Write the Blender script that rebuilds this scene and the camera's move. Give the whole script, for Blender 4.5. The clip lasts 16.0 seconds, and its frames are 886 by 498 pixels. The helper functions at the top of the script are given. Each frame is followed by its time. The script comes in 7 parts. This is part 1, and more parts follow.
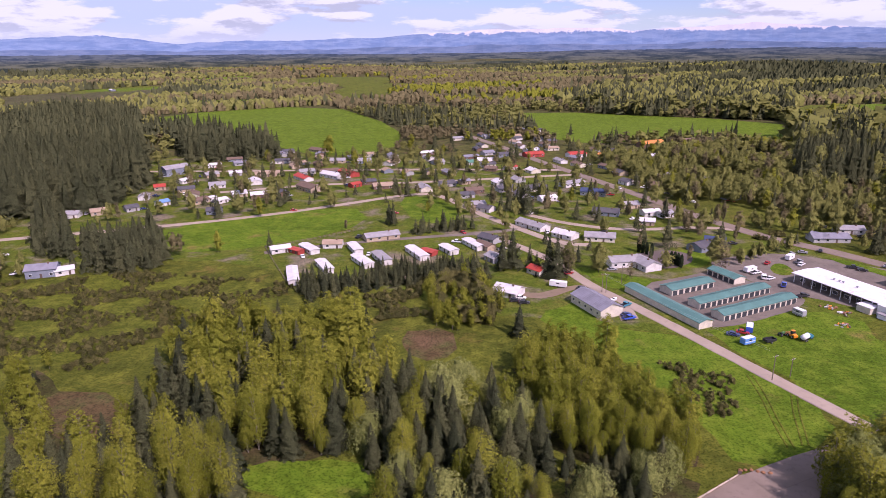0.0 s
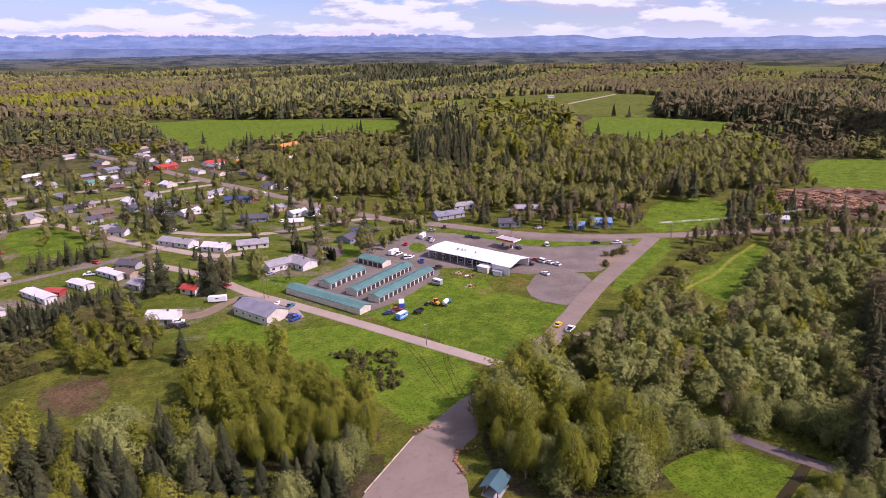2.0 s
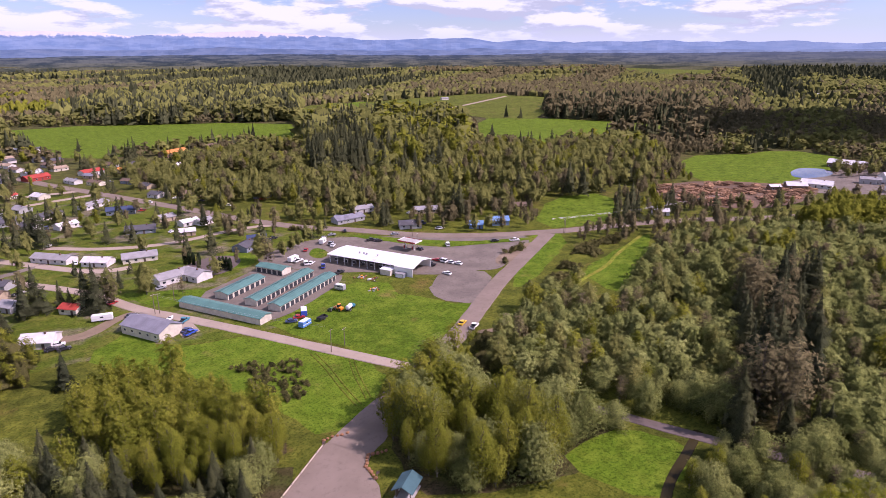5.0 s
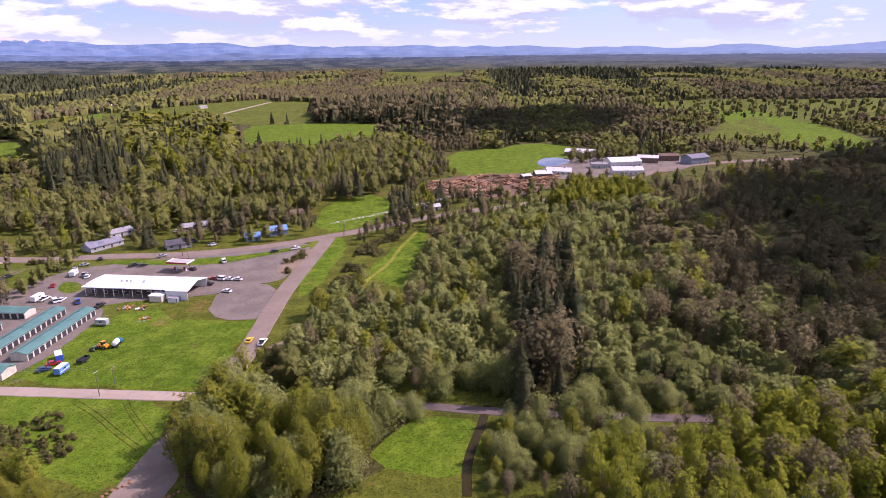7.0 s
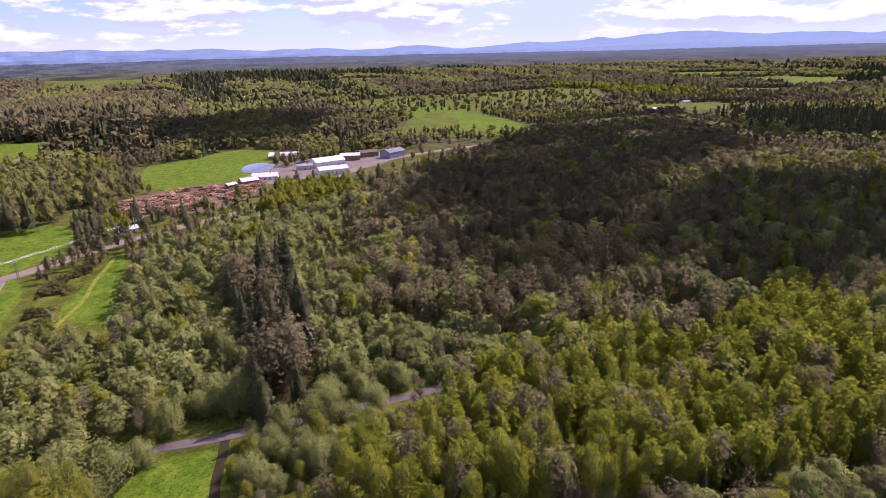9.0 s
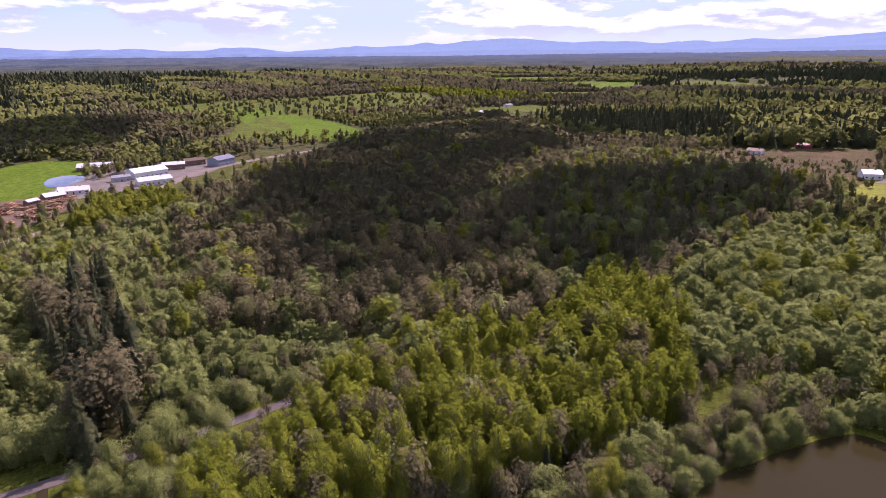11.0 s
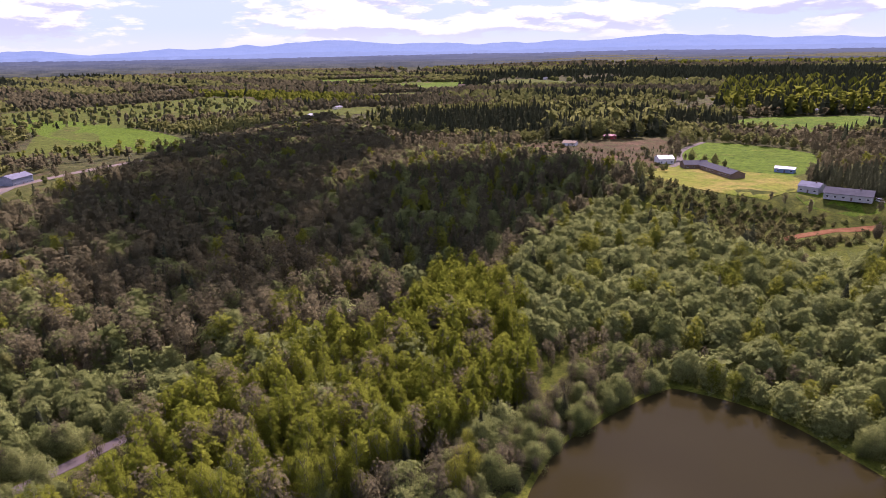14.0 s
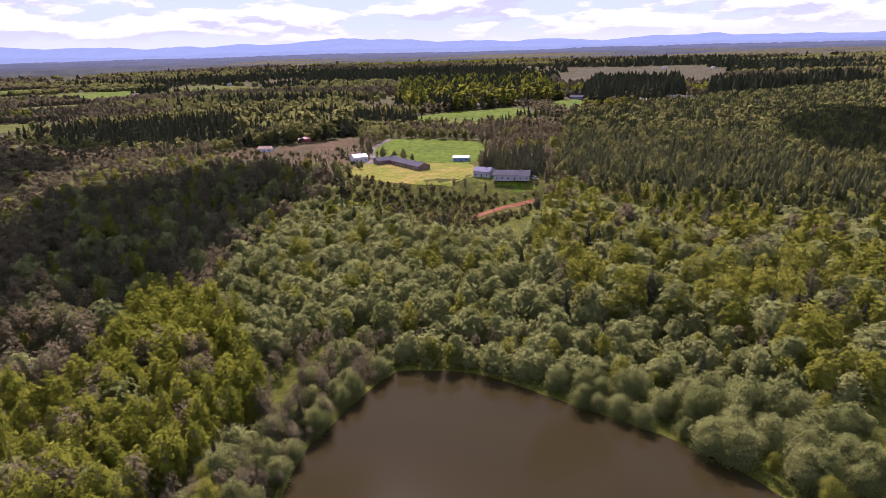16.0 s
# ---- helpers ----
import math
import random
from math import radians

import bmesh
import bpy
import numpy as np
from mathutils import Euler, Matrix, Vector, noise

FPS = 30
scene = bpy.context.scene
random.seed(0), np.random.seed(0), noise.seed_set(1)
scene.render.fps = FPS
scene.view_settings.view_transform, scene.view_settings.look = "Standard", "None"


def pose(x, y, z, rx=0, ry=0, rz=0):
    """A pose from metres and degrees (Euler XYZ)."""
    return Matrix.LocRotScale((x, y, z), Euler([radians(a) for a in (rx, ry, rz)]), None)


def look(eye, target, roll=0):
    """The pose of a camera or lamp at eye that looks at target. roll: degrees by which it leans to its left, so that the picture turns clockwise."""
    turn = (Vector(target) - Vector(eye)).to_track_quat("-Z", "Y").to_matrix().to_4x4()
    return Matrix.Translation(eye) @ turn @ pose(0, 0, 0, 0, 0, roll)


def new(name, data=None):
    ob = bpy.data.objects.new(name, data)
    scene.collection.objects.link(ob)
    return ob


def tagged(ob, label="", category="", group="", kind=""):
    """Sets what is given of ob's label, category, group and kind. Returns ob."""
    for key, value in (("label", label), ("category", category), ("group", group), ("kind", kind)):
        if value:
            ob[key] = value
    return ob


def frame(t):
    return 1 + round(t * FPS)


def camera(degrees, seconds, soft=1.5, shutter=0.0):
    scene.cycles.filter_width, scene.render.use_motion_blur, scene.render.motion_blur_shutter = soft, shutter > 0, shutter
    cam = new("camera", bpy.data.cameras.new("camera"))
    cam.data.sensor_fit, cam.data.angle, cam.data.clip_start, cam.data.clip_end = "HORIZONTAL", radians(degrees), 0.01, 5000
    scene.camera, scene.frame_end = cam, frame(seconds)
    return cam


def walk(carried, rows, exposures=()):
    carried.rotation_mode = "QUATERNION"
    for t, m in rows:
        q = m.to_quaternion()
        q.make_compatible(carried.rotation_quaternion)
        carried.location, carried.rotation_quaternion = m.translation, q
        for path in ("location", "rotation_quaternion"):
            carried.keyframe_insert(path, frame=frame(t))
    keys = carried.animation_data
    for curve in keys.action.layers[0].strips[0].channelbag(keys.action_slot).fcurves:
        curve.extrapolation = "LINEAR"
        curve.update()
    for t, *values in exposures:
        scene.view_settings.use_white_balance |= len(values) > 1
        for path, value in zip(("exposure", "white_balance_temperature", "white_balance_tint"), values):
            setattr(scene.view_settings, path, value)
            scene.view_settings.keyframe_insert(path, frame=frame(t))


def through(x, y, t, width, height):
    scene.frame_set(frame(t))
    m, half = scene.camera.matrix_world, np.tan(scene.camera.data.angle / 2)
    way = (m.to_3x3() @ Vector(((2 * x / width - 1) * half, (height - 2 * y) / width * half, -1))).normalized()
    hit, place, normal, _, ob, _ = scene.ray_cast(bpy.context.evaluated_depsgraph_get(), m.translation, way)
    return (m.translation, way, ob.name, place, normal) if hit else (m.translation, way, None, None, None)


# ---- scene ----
# camera: a slow turn on the spot, 100 m up
EYE = (0.0, 0.0, 100.0)
cam = camera(70.0, 16.0, soft=0.6)
walk(cam, [
    (0.0, pose(*EYE, 72.50, 0.57, 1.84)),
    (0.5, pose(*EYE, 72.49, 0.56, -1.26)),
    (1.0, pose(*EYE, 72.55, 0.30, -8.82)),
    (1.5, pose(*EYE, 72.53, 0.31, -20.89)),
    (2.0, pose(*EYE, 72.57, 0.57, -30.10)),
    (2.5, pose(*EYE, 72.62, 0.53, -34.10)),
    (3.0, pose(*EYE, 72.63, 0.60, -37.39)),
    (3.2, pose(*EYE, 72.70, 0.57, -38.04)),
    (5.3, pose(*EYE, 72.71, 0.16, -39.92)),
    (5.5, pose(*EYE, 72.74, 0.23, -41.08)),
    (6.0, pose(*EYE, 72.83, 0.25, -48.95)),
    (6.5, pose(*EYE, 72.91, 0.52, -57.85)),
    (7.0, pose(*EYE, 72.94, 0.61, -59.86)),
    (7.5, pose(*EYE, 72.97, 0.70, -63.63)),
    (8.0, pose(*EYE, 72.92, 0.95, -70.68)),
    (8.5, pose(*EYE, 72.83, 1.18, -78.19)),
    (9.0, pose(*EYE, 72.68, 1.43, -86.32)),
    (9.5, pose(*EYE, 72.64, 1.46, -90.71)),
    (10.0, pose(*EYE, 72.56, 1.55, -95.36)),
    (10.2, pose(*EYE, 72.80, 0.88, -97.36)),
    (12.3, pose(*EYE, 72.66, 0.63, -102.27)),
    (12.5, pose(*EYE, 72.65, 0.70, -102.34)),
    (13.0, pose(*EYE, 72.66, 0.64, -105.58)),
    (13.5, pose(*EYE, 72.70, 0.88, -110.92)),
    (14.0, pose(*EYE, 72.70, 1.03, -116.05)),
    (14.5, pose(*EYE, 72.65, 1.10, -123.78)),
    (15.0, pose(*EYE, 72.55, 1.17, -131.39)),
    (15.5, pose(*EYE, 72.48, 1.31, -139.36)),
    (16.0, pose(*EYE, 72.46, 1.47, -143.07)),
], exposures=[(0.0, 0.05, 6250, 52), (3.0, 0.09, 6250, 52), (6.0, 0.18, 6250, 52), (9.0, 0.34, 6150, 53), (13.0, 0.35, 6100, 55), (16.0, 0.40, 6100, 58)])

# ---- light ----
SUN_AZ, SUN_EL = 137.0, 46.0      # clockwise from +y, above the horizon
sx, sy = math.sin(radians(SUN_AZ)), math.cos(radians(SUN_AZ))
sun_way = Vector((sx * math.cos(radians(SUN_EL)), sy * math.cos(radians(SUN_EL)), math.sin(radians(SUN_EL))))
sun = new("sun", bpy.data.lights.new("sun", "SUN"))
sun.data.energy, sun.data.angle, sun.data.color = 5.0, radians(0.6), (1.0, 0.95, 0.86)
sun.matrix_world = look(sun_way * 900, (0, 0, 0))


def link(nt, a, b):
    nt.links.new(a, b)


def node(nt, kind, **values):
    n = nt.nodes.new(kind)
    for key, v in values.items():
        n.inputs[key].default_value = v
    return n


def mixer(nt, fac, a, b, how="MIX"):
    """A colour mix; fac, a and b are sockets or values."""
    m = nt.nodes.new("ShaderNodeMix")
    m.data_type, m.blend_type = "RGBA", how
    for sock, v in ((m.inputs[0], fac), (m.inputs[6], a), (m.inputs[7], b)):
        if isinstance(v, bpy.types.NodeSocket):
            nt.links.new(v, sock)
        else:
            sock.default_value = v if isinstance(v, (int, float)) else (*v, 1.0)[:4]
    return m.outputs[2]


def ramp(nt, fac, lo, hi):
    r = nt.nodes.new("ShaderNodeMapRange")
    r.interpolation_type = "SMOOTHSTEP"
    nt.links.new(fac, r.inputs[0])
    r.inputs[1].default_value, r.inputs[2].default_value = lo, hi
    return r.outputs[0]


def noise_of(nt, scale, detail=4.0, rough=0.55, coords=None, squash=None):
    if coords is None:
        coords = nt.nodes.new("ShaderNodeNewGeometry").outputs["Position"]
    if squash:
        mp = nt.nodes.new("ShaderNodeMapping")
        mp.inputs["Scale"].default_value = squash
        nt.links.new(coords, mp.inputs["Vector"])
        coords = mp.outputs[0]
    n = node(nt, "ShaderNodeTexNoise", Scale=scale, Detail=detail, Roughness=rough)
    nt.links.new(coords, n.inputs["Vector"])
    return n.outputs["Fac"]


world = bpy.data.worlds.new("sky")
scene.world = world
world.use_nodes = True
nt = world.node_tree
nt.nodes.clear()
sky = nt.nodes.new("ShaderNodeTexSky")
sky.sky_type, sky.sun_disc = "NISHITA", False
sky.sun_elevation, sky.sun_rotation, sky.altitude = radians(SUN_EL), radians(SUN_AZ), 300
sky.air_density, sky.dust_density, sky.ozone_density = 1.0, 0.4, 2.0
dim = mixer(nt, 1.0, sky.outputs[0], (0.084, 0.101, 0.122), "MULTIPLY")
dim = mixer(nt, 1.0, dim, (0.49, 0.68, 0.86), "DARKEN")
way = nt.nodes.new("ShaderNodeTexCoord").outputs["Generated"]
above = nt.nodes.new("ShaderNodeVectorMath")
nt.links.new(way, above.inputs[0])
above.inputs[1].default_value = (sx * 0.004, sy * 0.004, 0.011)
n1 = noise_of(nt, 5.2, 12, 0.58, way, (1, 1, 4.0))
n2 = noise_of(nt, 5.2, 12, 0.58, above.outputs[0], (1, 1, 4.0))
cover = ramp(nt, n1, 0.440, 0.500)
lit = nt.nodes.new("ShaderNodeMath")          # billows lit from above, grey underneath
lit.operation = "SUBTRACT"
nt.links.new(n1, lit.inputs[0])
nt.links.new(n2, lit.inputs[1])
body = mixer(nt, ramp(nt, lit.outputs[0], -0.05, 0.035), (0.47, 0.58, 0.65), (0.77, 0.90, 0.92))
sep = nt.nodes.new("ShaderNodeSeparateXYZ")
nt.links.new(way, sep.inputs[0])
thin = nt.nodes.new("ShaderNodeMath")      # clouds stand closer together towards the horizon
thin.operation = "MULTIPLY"
nt.links.new(cover, thin.inputs[0])
nt.links.new(ramp(nt, sep.outputs[2], 1.7, 0.2), thin.inputs[1])
with_clouds = mixer(nt, thin.outputs[0], dim, body)
low = ramp(nt, sep.outputs[2], 0.045, 0.0)
final = mixer(nt, low, with_clouds, (0.58, 0.72, 0.84))
bg = node(nt, "ShaderNodeBackground", Strength=1.0)
nt.links.new(final, bg.inputs[0])
nt.links.new(bg.outputs[0], nt.nodes.new("ShaderNodeOutputWorld").inputs[0])

# ---- materials ----


def material(name, build=None, rough=0.8, metal=0.0, bump=None, spec=None):
    """Principled; build(nt) returns the base colour's socket or a colour; bump(nt) a height socket."""
    m = bpy.data.materials.new(name)
    m.use_nodes = True
    nt = m.node_tree
    b = nt.nodes["Principled BSDF"]
    b.inputs["Roughness"].default_value, b.inputs["Metallic"].default_value = rough, metal
    b.inputs["Specular IOR Level"].default_value = spec if spec is not None else (0.06 if rough > 0.85 else 0.3)
    col = build(nt) if callable(build) else build
    if isinstance(col, bpy.types.NodeSocket):
        nt.links.new(col, b.inputs["Base Color"])
    else:
        b.inputs["Base Color"].default_value = (*col, 1)
    if bump:
        h, strength, dist = bump(nt)
        bp = node(nt, "ShaderNodeBump", Strength=strength, Distance=dist)
        nt.links.new(h, bp.inputs["Height"])
        nt.links.new(bp.outputs[0], b.inputs["Normal"])
    return m


def grassy(dark, mid, light, dry, dry_amount=0.5, fine=0.35):
    def build(nt):
        c = mixer(nt, ramp(nt, noise_of(nt, 0.02, 5), 0.35, 0.65), dark, mid)
        c = mixer(nt, ramp(nt, noise_of(nt, 0.11, 6, 0.65), 0.42, 0.68), c, light)
        c = mixer(nt, ramp(nt, noise_of(nt, 0.045, 6, 0.6), dry_amount, dry_amount + 0.16), c, dry)
        c = mixer(nt, 0.6, c, mixer(nt, ramp(nt, noise_of(nt, fine, 7, 0.75), 0.3, 0.7), (0.25, 0.25, 0.25), (1, 1, 1)), "MULTIPLY")
        tuft = ramp(nt, noise_of(nt, fine * 3.5, 4, 0.7), 0.50, 0.60)
        return mixer(nt, tuft, mixer(nt, 1.0, c, (1.18, 1.14, 1.05), "MULTIPLY"), mixer(nt, 1.0, c, (0.62, 0.70, 0.60), "MULTIPLY"))
    return build


def grass_bump(nt):
    return noise_of(nt, 0.9, 6, 0.8), 0.8, 0.5


M = {}
def wild_ground(nt):
    """Rough grass on the valley floor, brown woodland floor and brush farther out."""
    near = grassy((0.070, 0.085, 0.014), (0.104, 0.126, 0.017), (0.150, 0.165, 0.024), (0.185, 0.140, 0.040), 0.56)(nt)
    far = grassy((0.070, 0.070, 0.030), (0.095, 0.098, 0.034), (0.120, 0.125, 0.040), (0.110, 0.085, 0.048), 0.5, 0.05)(nt)
    reach = nt.nodes.new("ShaderNodeVectorMath")
    reach.operation = "LENGTH"
    nt.links.new(nt.nodes.new("ShaderNodeNewGeometry").outputs["Position"], reach.inputs[0])
    return mixer(nt, ramp(nt, reach.outputs["Value"], 350, 800), near, far)


M["ground"] = material("rough_grass", wild_ground, 0.95, bump=grass_bump)
M["pasture"] = material("pasture_grass", grassy((0.099, 0.165, 0.012), (0.116, 0.190, 0.015), (0.133, 0.205, 0.018), (0.173, 0.200, 0.028), 0.6, 0.15), 0.95, bump=grass_bump)
M["meadow"] = material("meadow_grass", grassy((0.080, 0.145, 0.010), (0.108, 0.188, 0.013), (0.150, 0.222, 0.020), (0.215, 0.185, 0.050), 0.57), 0.95, bump=grass_bump)
M["farmland"] = material("farm_grass", grassy((0.105, 0.130, 0.020), (0.130, 0.155, 0.024), (0.100, 0.130, 0.020), (0.165, 0.140, 0.040), 0.55, 0.1), 0.95)
M["drylawn"] = material("dry_lawn", grassy((0.176, 0.220, 0.026), (0.264, 0.260, 0.039), (0.198, 0.240, 0.026), (0.330, 0.270, 0.065), 0.45), 0.95)
M["clearcut"] = material("cleared_land", grassy((0.085, 0.075, 0.04), (0.105, 0.10, 0.05), (0.085, 0.10, 0.035), (0.17, 0.135, 0.095), 0.57, 0.08), 0.95)
M["brownfield"] = material("bracken_ground", grassy((0.10, 0.07, 0.035), (0.135, 0.095, 0.045), (0.11, 0.115, 0.04), (0.165, 0.105, 0.06), 0.5), 0.95, bump=grass_bump)
M["yard"] = material("yard_grass", grassy((0.081, 0.120, 0.014), (0.105, 0.150, 0.016), (0.150, 0.160, 0.030), (0.225, 0.190, 0.140), 0.50), 0.95, bump=grass_bump)
M["scrub"] = material("moor_grass", grassy((0.080, 0.100, 0.014), (0.120, 0.145, 0.018), (0.170, 0.185, 0.028), (0.085, 0.090, 0.018), 0.55), 0.95, bump=grass_bump)
M["litter"] = material("woodland_litter", grassy((0.050, 0.046, 0.020), (0.075, 0.066, 0.026), (0.070, 0.085, 0.020), (0.105, 0.080, 0.045), 0.5), 0.95, bump=grass_bump)
M["soil"] = material("orange_soil", lambda nt: mixer(nt, ramp(nt, noise_of(nt, 0.25, 6), 0.35, 0.65), (0.20, 0.085, 0.034), (0.27, 0.125, 0.055)), 0.95, bump=grass_bump)


def paved(a, b, c):
    def build(nt):
        k = mixer(nt, ramp(nt, noise_of(nt, 0.09, 5), 0.35, 0.65), a, b)
        return mixer(nt, ramp(nt, noise_of(nt, 0.5, 7, 0.7), 0.5, 0.75), k, c)
    return build


M["asphalt"] = material("worn_asphalt", paved((0.205, 0.162, 0.126), (0.24, 0.190, 0.150), (0.165, 0.132, 0.104)), 0.9)
M["lane"] = material("pale_lane_asphalt", paved((0.33, 0.265, 0.205), (0.37, 0.30, 0.232), (0.275, 0.225, 0.175)), 0.9)
M["path"] = material("old_path_asphalt", paved((0.125, 0.10, 0.088), (0.15, 0.12, 0.105), (0.105, 0.088, 0.07)), 0.9)
M["gravel"] = material("grey_gravel", paved((0.165, 0.140, 0.115), (0.215, 0.182, 0.148), (0.120, 0.104, 0.084)), 0.95, bump=grass_bump)
M["dirt"] = material("brown_dirt", paved((0.20, 0.15, 0.10), (0.25, 0.19, 0.13), (0.15, 0.12, 0.08)), 0.95)
M["soil_dark"] = material("trodden_bark_mud", paved((0.135, 0.090, 0.062), (0.185, 0.125, 0.085), (0.085, 0.060, 0.045)), 0.95, bump=grass_bump)
M["water"] = material("muddy_pond_water", (0.036, 0.029, 0.010), 0.09, spec=0.05, bump=lambda nt: (noise_of(nt, 0.6, 3), 0.02, 0.1))
# blue of the reflected sky is put into the second water's base colour
M["blue_water"] = material("sky_tinted_pond_water", (0.03, 0.065, 0.14), 0.03, spec=0.25)


def foliage(name, source, through=0.45, holes=0.0, flat=0.3):
    """Leaves: diffuse and translucent; source(nt) returns the colour's socket."""
    m = bpy.data.materials.new(name)
    m.use_nodes = True
    nt = m.node_tree
    nt.nodes.clear()
    c = source(nt)
    d, t = nt.nodes.new("ShaderNodeBsdfDiffuse"), nt.nodes.new("ShaderNodeBsdfTranslucent")
    nt.links.new(c, d.inputs[0])
    nt.links.new(c, t.inputs[0])
    lean = nt.nodes.new("ShaderNodeAttribute")         # the way each spray leans, out of its crown
    lean.attribute_name = "lean"
    turned = nt.nodes.new("ShaderNodeVectorTransform")
    turned.vector_type, turned.convert_from, turned.convert_to = "VECTOR", "OBJECT", "WORLD"
    nt.links.new(lean.outputs["Vector"], turned.inputs[0])
    own = nt.nodes.new("ShaderNodeVectorMath")
    own.operation = "SCALE"
    own.inputs["Scale"].default_value = flat
    nt.links.new(nt.nodes.new("ShaderNodeNewGeometry").outputs["Normal"], own.inputs[0])
    unit2 = nt.nodes.new("ShaderNodeVectorMath")
    unit2.operation = "NORMALIZE"
    nt.links.new(turned.outputs[0], unit2.inputs[0])
    rise = nt.nodes.new("ShaderNodeVectorMath")
    nt.links.new(own.outputs[0], rise.inputs[0])
    nt.links.new(unit2.outputs[0], rise.inputs[1])
    unit = nt.nodes.new("ShaderNodeVectorMath")
    unit.operation = "NORMALIZE"
    nt.links.new(rise.outputs[0], unit.inputs[0])
    nt.links.new(unit.outputs[0], d.inputs["Normal"])
    other = nt.nodes.new("ShaderNodeVectorMath")
    other.operation = "SCALE"
    other.inputs["Scale"].default_value = -1.0
    nt.links.new(unit.outputs[0], other.inputs[0])
    nt.links.new(other.outputs[0], t.inputs["Normal"])
    mx = node(nt, "ShaderNodeMixShader", Fac=through)
    nt.links.new(d.outputs[0], mx.inputs[1])
    nt.links.new(t.outputs[0], mx.inputs[2])
    last = mx.outputs[0]
    if holes:          # gaps between the leaves of a spray
        gap = nt.nodes.new("ShaderNodeBsdfTransparent")
        cut = node(nt, "ShaderNodeMixShader")
        nt.links.new(ramp(nt, noise_of(nt, holes, 2.0, 0.6), 0.465, 0.495), cut.inputs[0])
        nt.links.new(gap.outputs[0], cut.inputs[1])
        nt.links.new(last, cut.inputs[2])
        last = cut.outputs[0]
    nt.links.new(last, nt.nodes.new("ShaderNodeOutputMaterial").inputs[0])
    return m


def tinted(nt):
    a = nt.nodes.new("ShaderNodeAttribute")
    a.attribute_name = "tint"
    return a.outputs["Color"]


M["foliage"] = foliage("foliage", tinted, flat=0.3)
M["near_foliage"] = foliage("near_foliage", tinted, holes=4.0)
M["middle_foliage"] = foliage("middle_foliage", tinted, holes=1.7)

# ---- ground ----


def sstep(a, b, v):
    t = np.clip((v - a) / (b - a), 0.0, 1.0)
    return t * t * (3 - 2 * t)


def land(x, y):
    """Height of the ground: a flat valley floor, a terrace to the south, low hills far out."""
    x, y = np.asarray(x, float), np.asarray(y, float)
    r = np.hypot(x, y)
    az = np.degrees(np.arctan2(x, y)) % 360
    wave = (np.sin(x / 310 + 1.3) * np.cos(y / 270 - 0.6) + 0.6 * np.sin(x / 143 - y / 171 + 2.0)) * 0.5
    hills = sstep(900, 4200, r) * (46 + 9 * wave) + sstep(500, 1100, r) * 3 * (wave + 0.3)
    side = sstep(112, 132, az) * (1 - sstep(228, 250, az))
    terrace = side * 12 * sstep(395, 440, r + 10 * np.sin(az / 5.0))
    return hills + terrace


def mesh_of(name, verts, faces, mats, parent=None, label="", smooth=False, which=None):
    me = bpy.data.meshes.new(name)
    me.from_pydata([tuple(v) for v in verts], [], [tuple(q) for q in faces])
    for m in (mats if isinstance(mats, (list, tuple)) else [mats]):
        me.materials.append(m)
    if which is not None:
        me.polygons.foreach_set("material_index", which)
    if smooth:
        me.polygons.foreach_set("use_smooth", [True] * len(me.polygons))
    me.update()
    ob = new(name, me)
    if parent is not None:
        ob.parent = parent
    return tagged(ob, label)


def ground_sheet():
    rings = np.concatenate([[0.0], np.geomspace(40, 4750, 190)])
    n = 288
    a = np.linspace(0, 2 * np.pi, n, endpoint=False)
    x = np.outer(rings, np.sin(a)).ravel()
    y = np.outer(rings, np.cos(a)).ravel()
    z = land(x, y)
    k = np.arange(len(rings) - 1)[:, None] * n
    i = np.arange(n)[None, :]
    j = (i + 1) % n
    q = np.stack([k + i, k + j, k + n + j, k + n + i], -1).reshape(-1, 4)[:, ::-1]
    return mesh_of("ground", np.stack([x, y, z], 1), q, M["ground"], smooth=True)


tagged(ground_sheet(), "rough spring grass and brush on a wide valley floor", "ground", kind="structure")


def inside(px, py, poly):
    """Which of the points lie in the polygon."""
    ok = np.zeros(len(px), bool)
    x0, y0 = poly[-1]
    for x1, y1 in poly:
        if y1 != y0:
            cross = (y1 > py) != (y0 > py)
            ok ^= cross & (px < (x0 - x1) * (py - y1) / (y0 - y1) + x1)
        x0, y0 = x1, y1
    return ok


def rounded(poly, times=2):
    """Corner-cutting: a softer outline."""
    for _ in range(times):
        out = []
        for (x0, y0), (x1, y1) in zip(poly, poly[1:] + poly[:1]):
            out += [(0.75 * x0 + 0.25 * x1, 0.75 * y0 + 0.25 * y1), (0.25 * x0 + 0.75 * x1, 0.25 * y0 + 0.75 * y1)]
        poly = out
    return poly


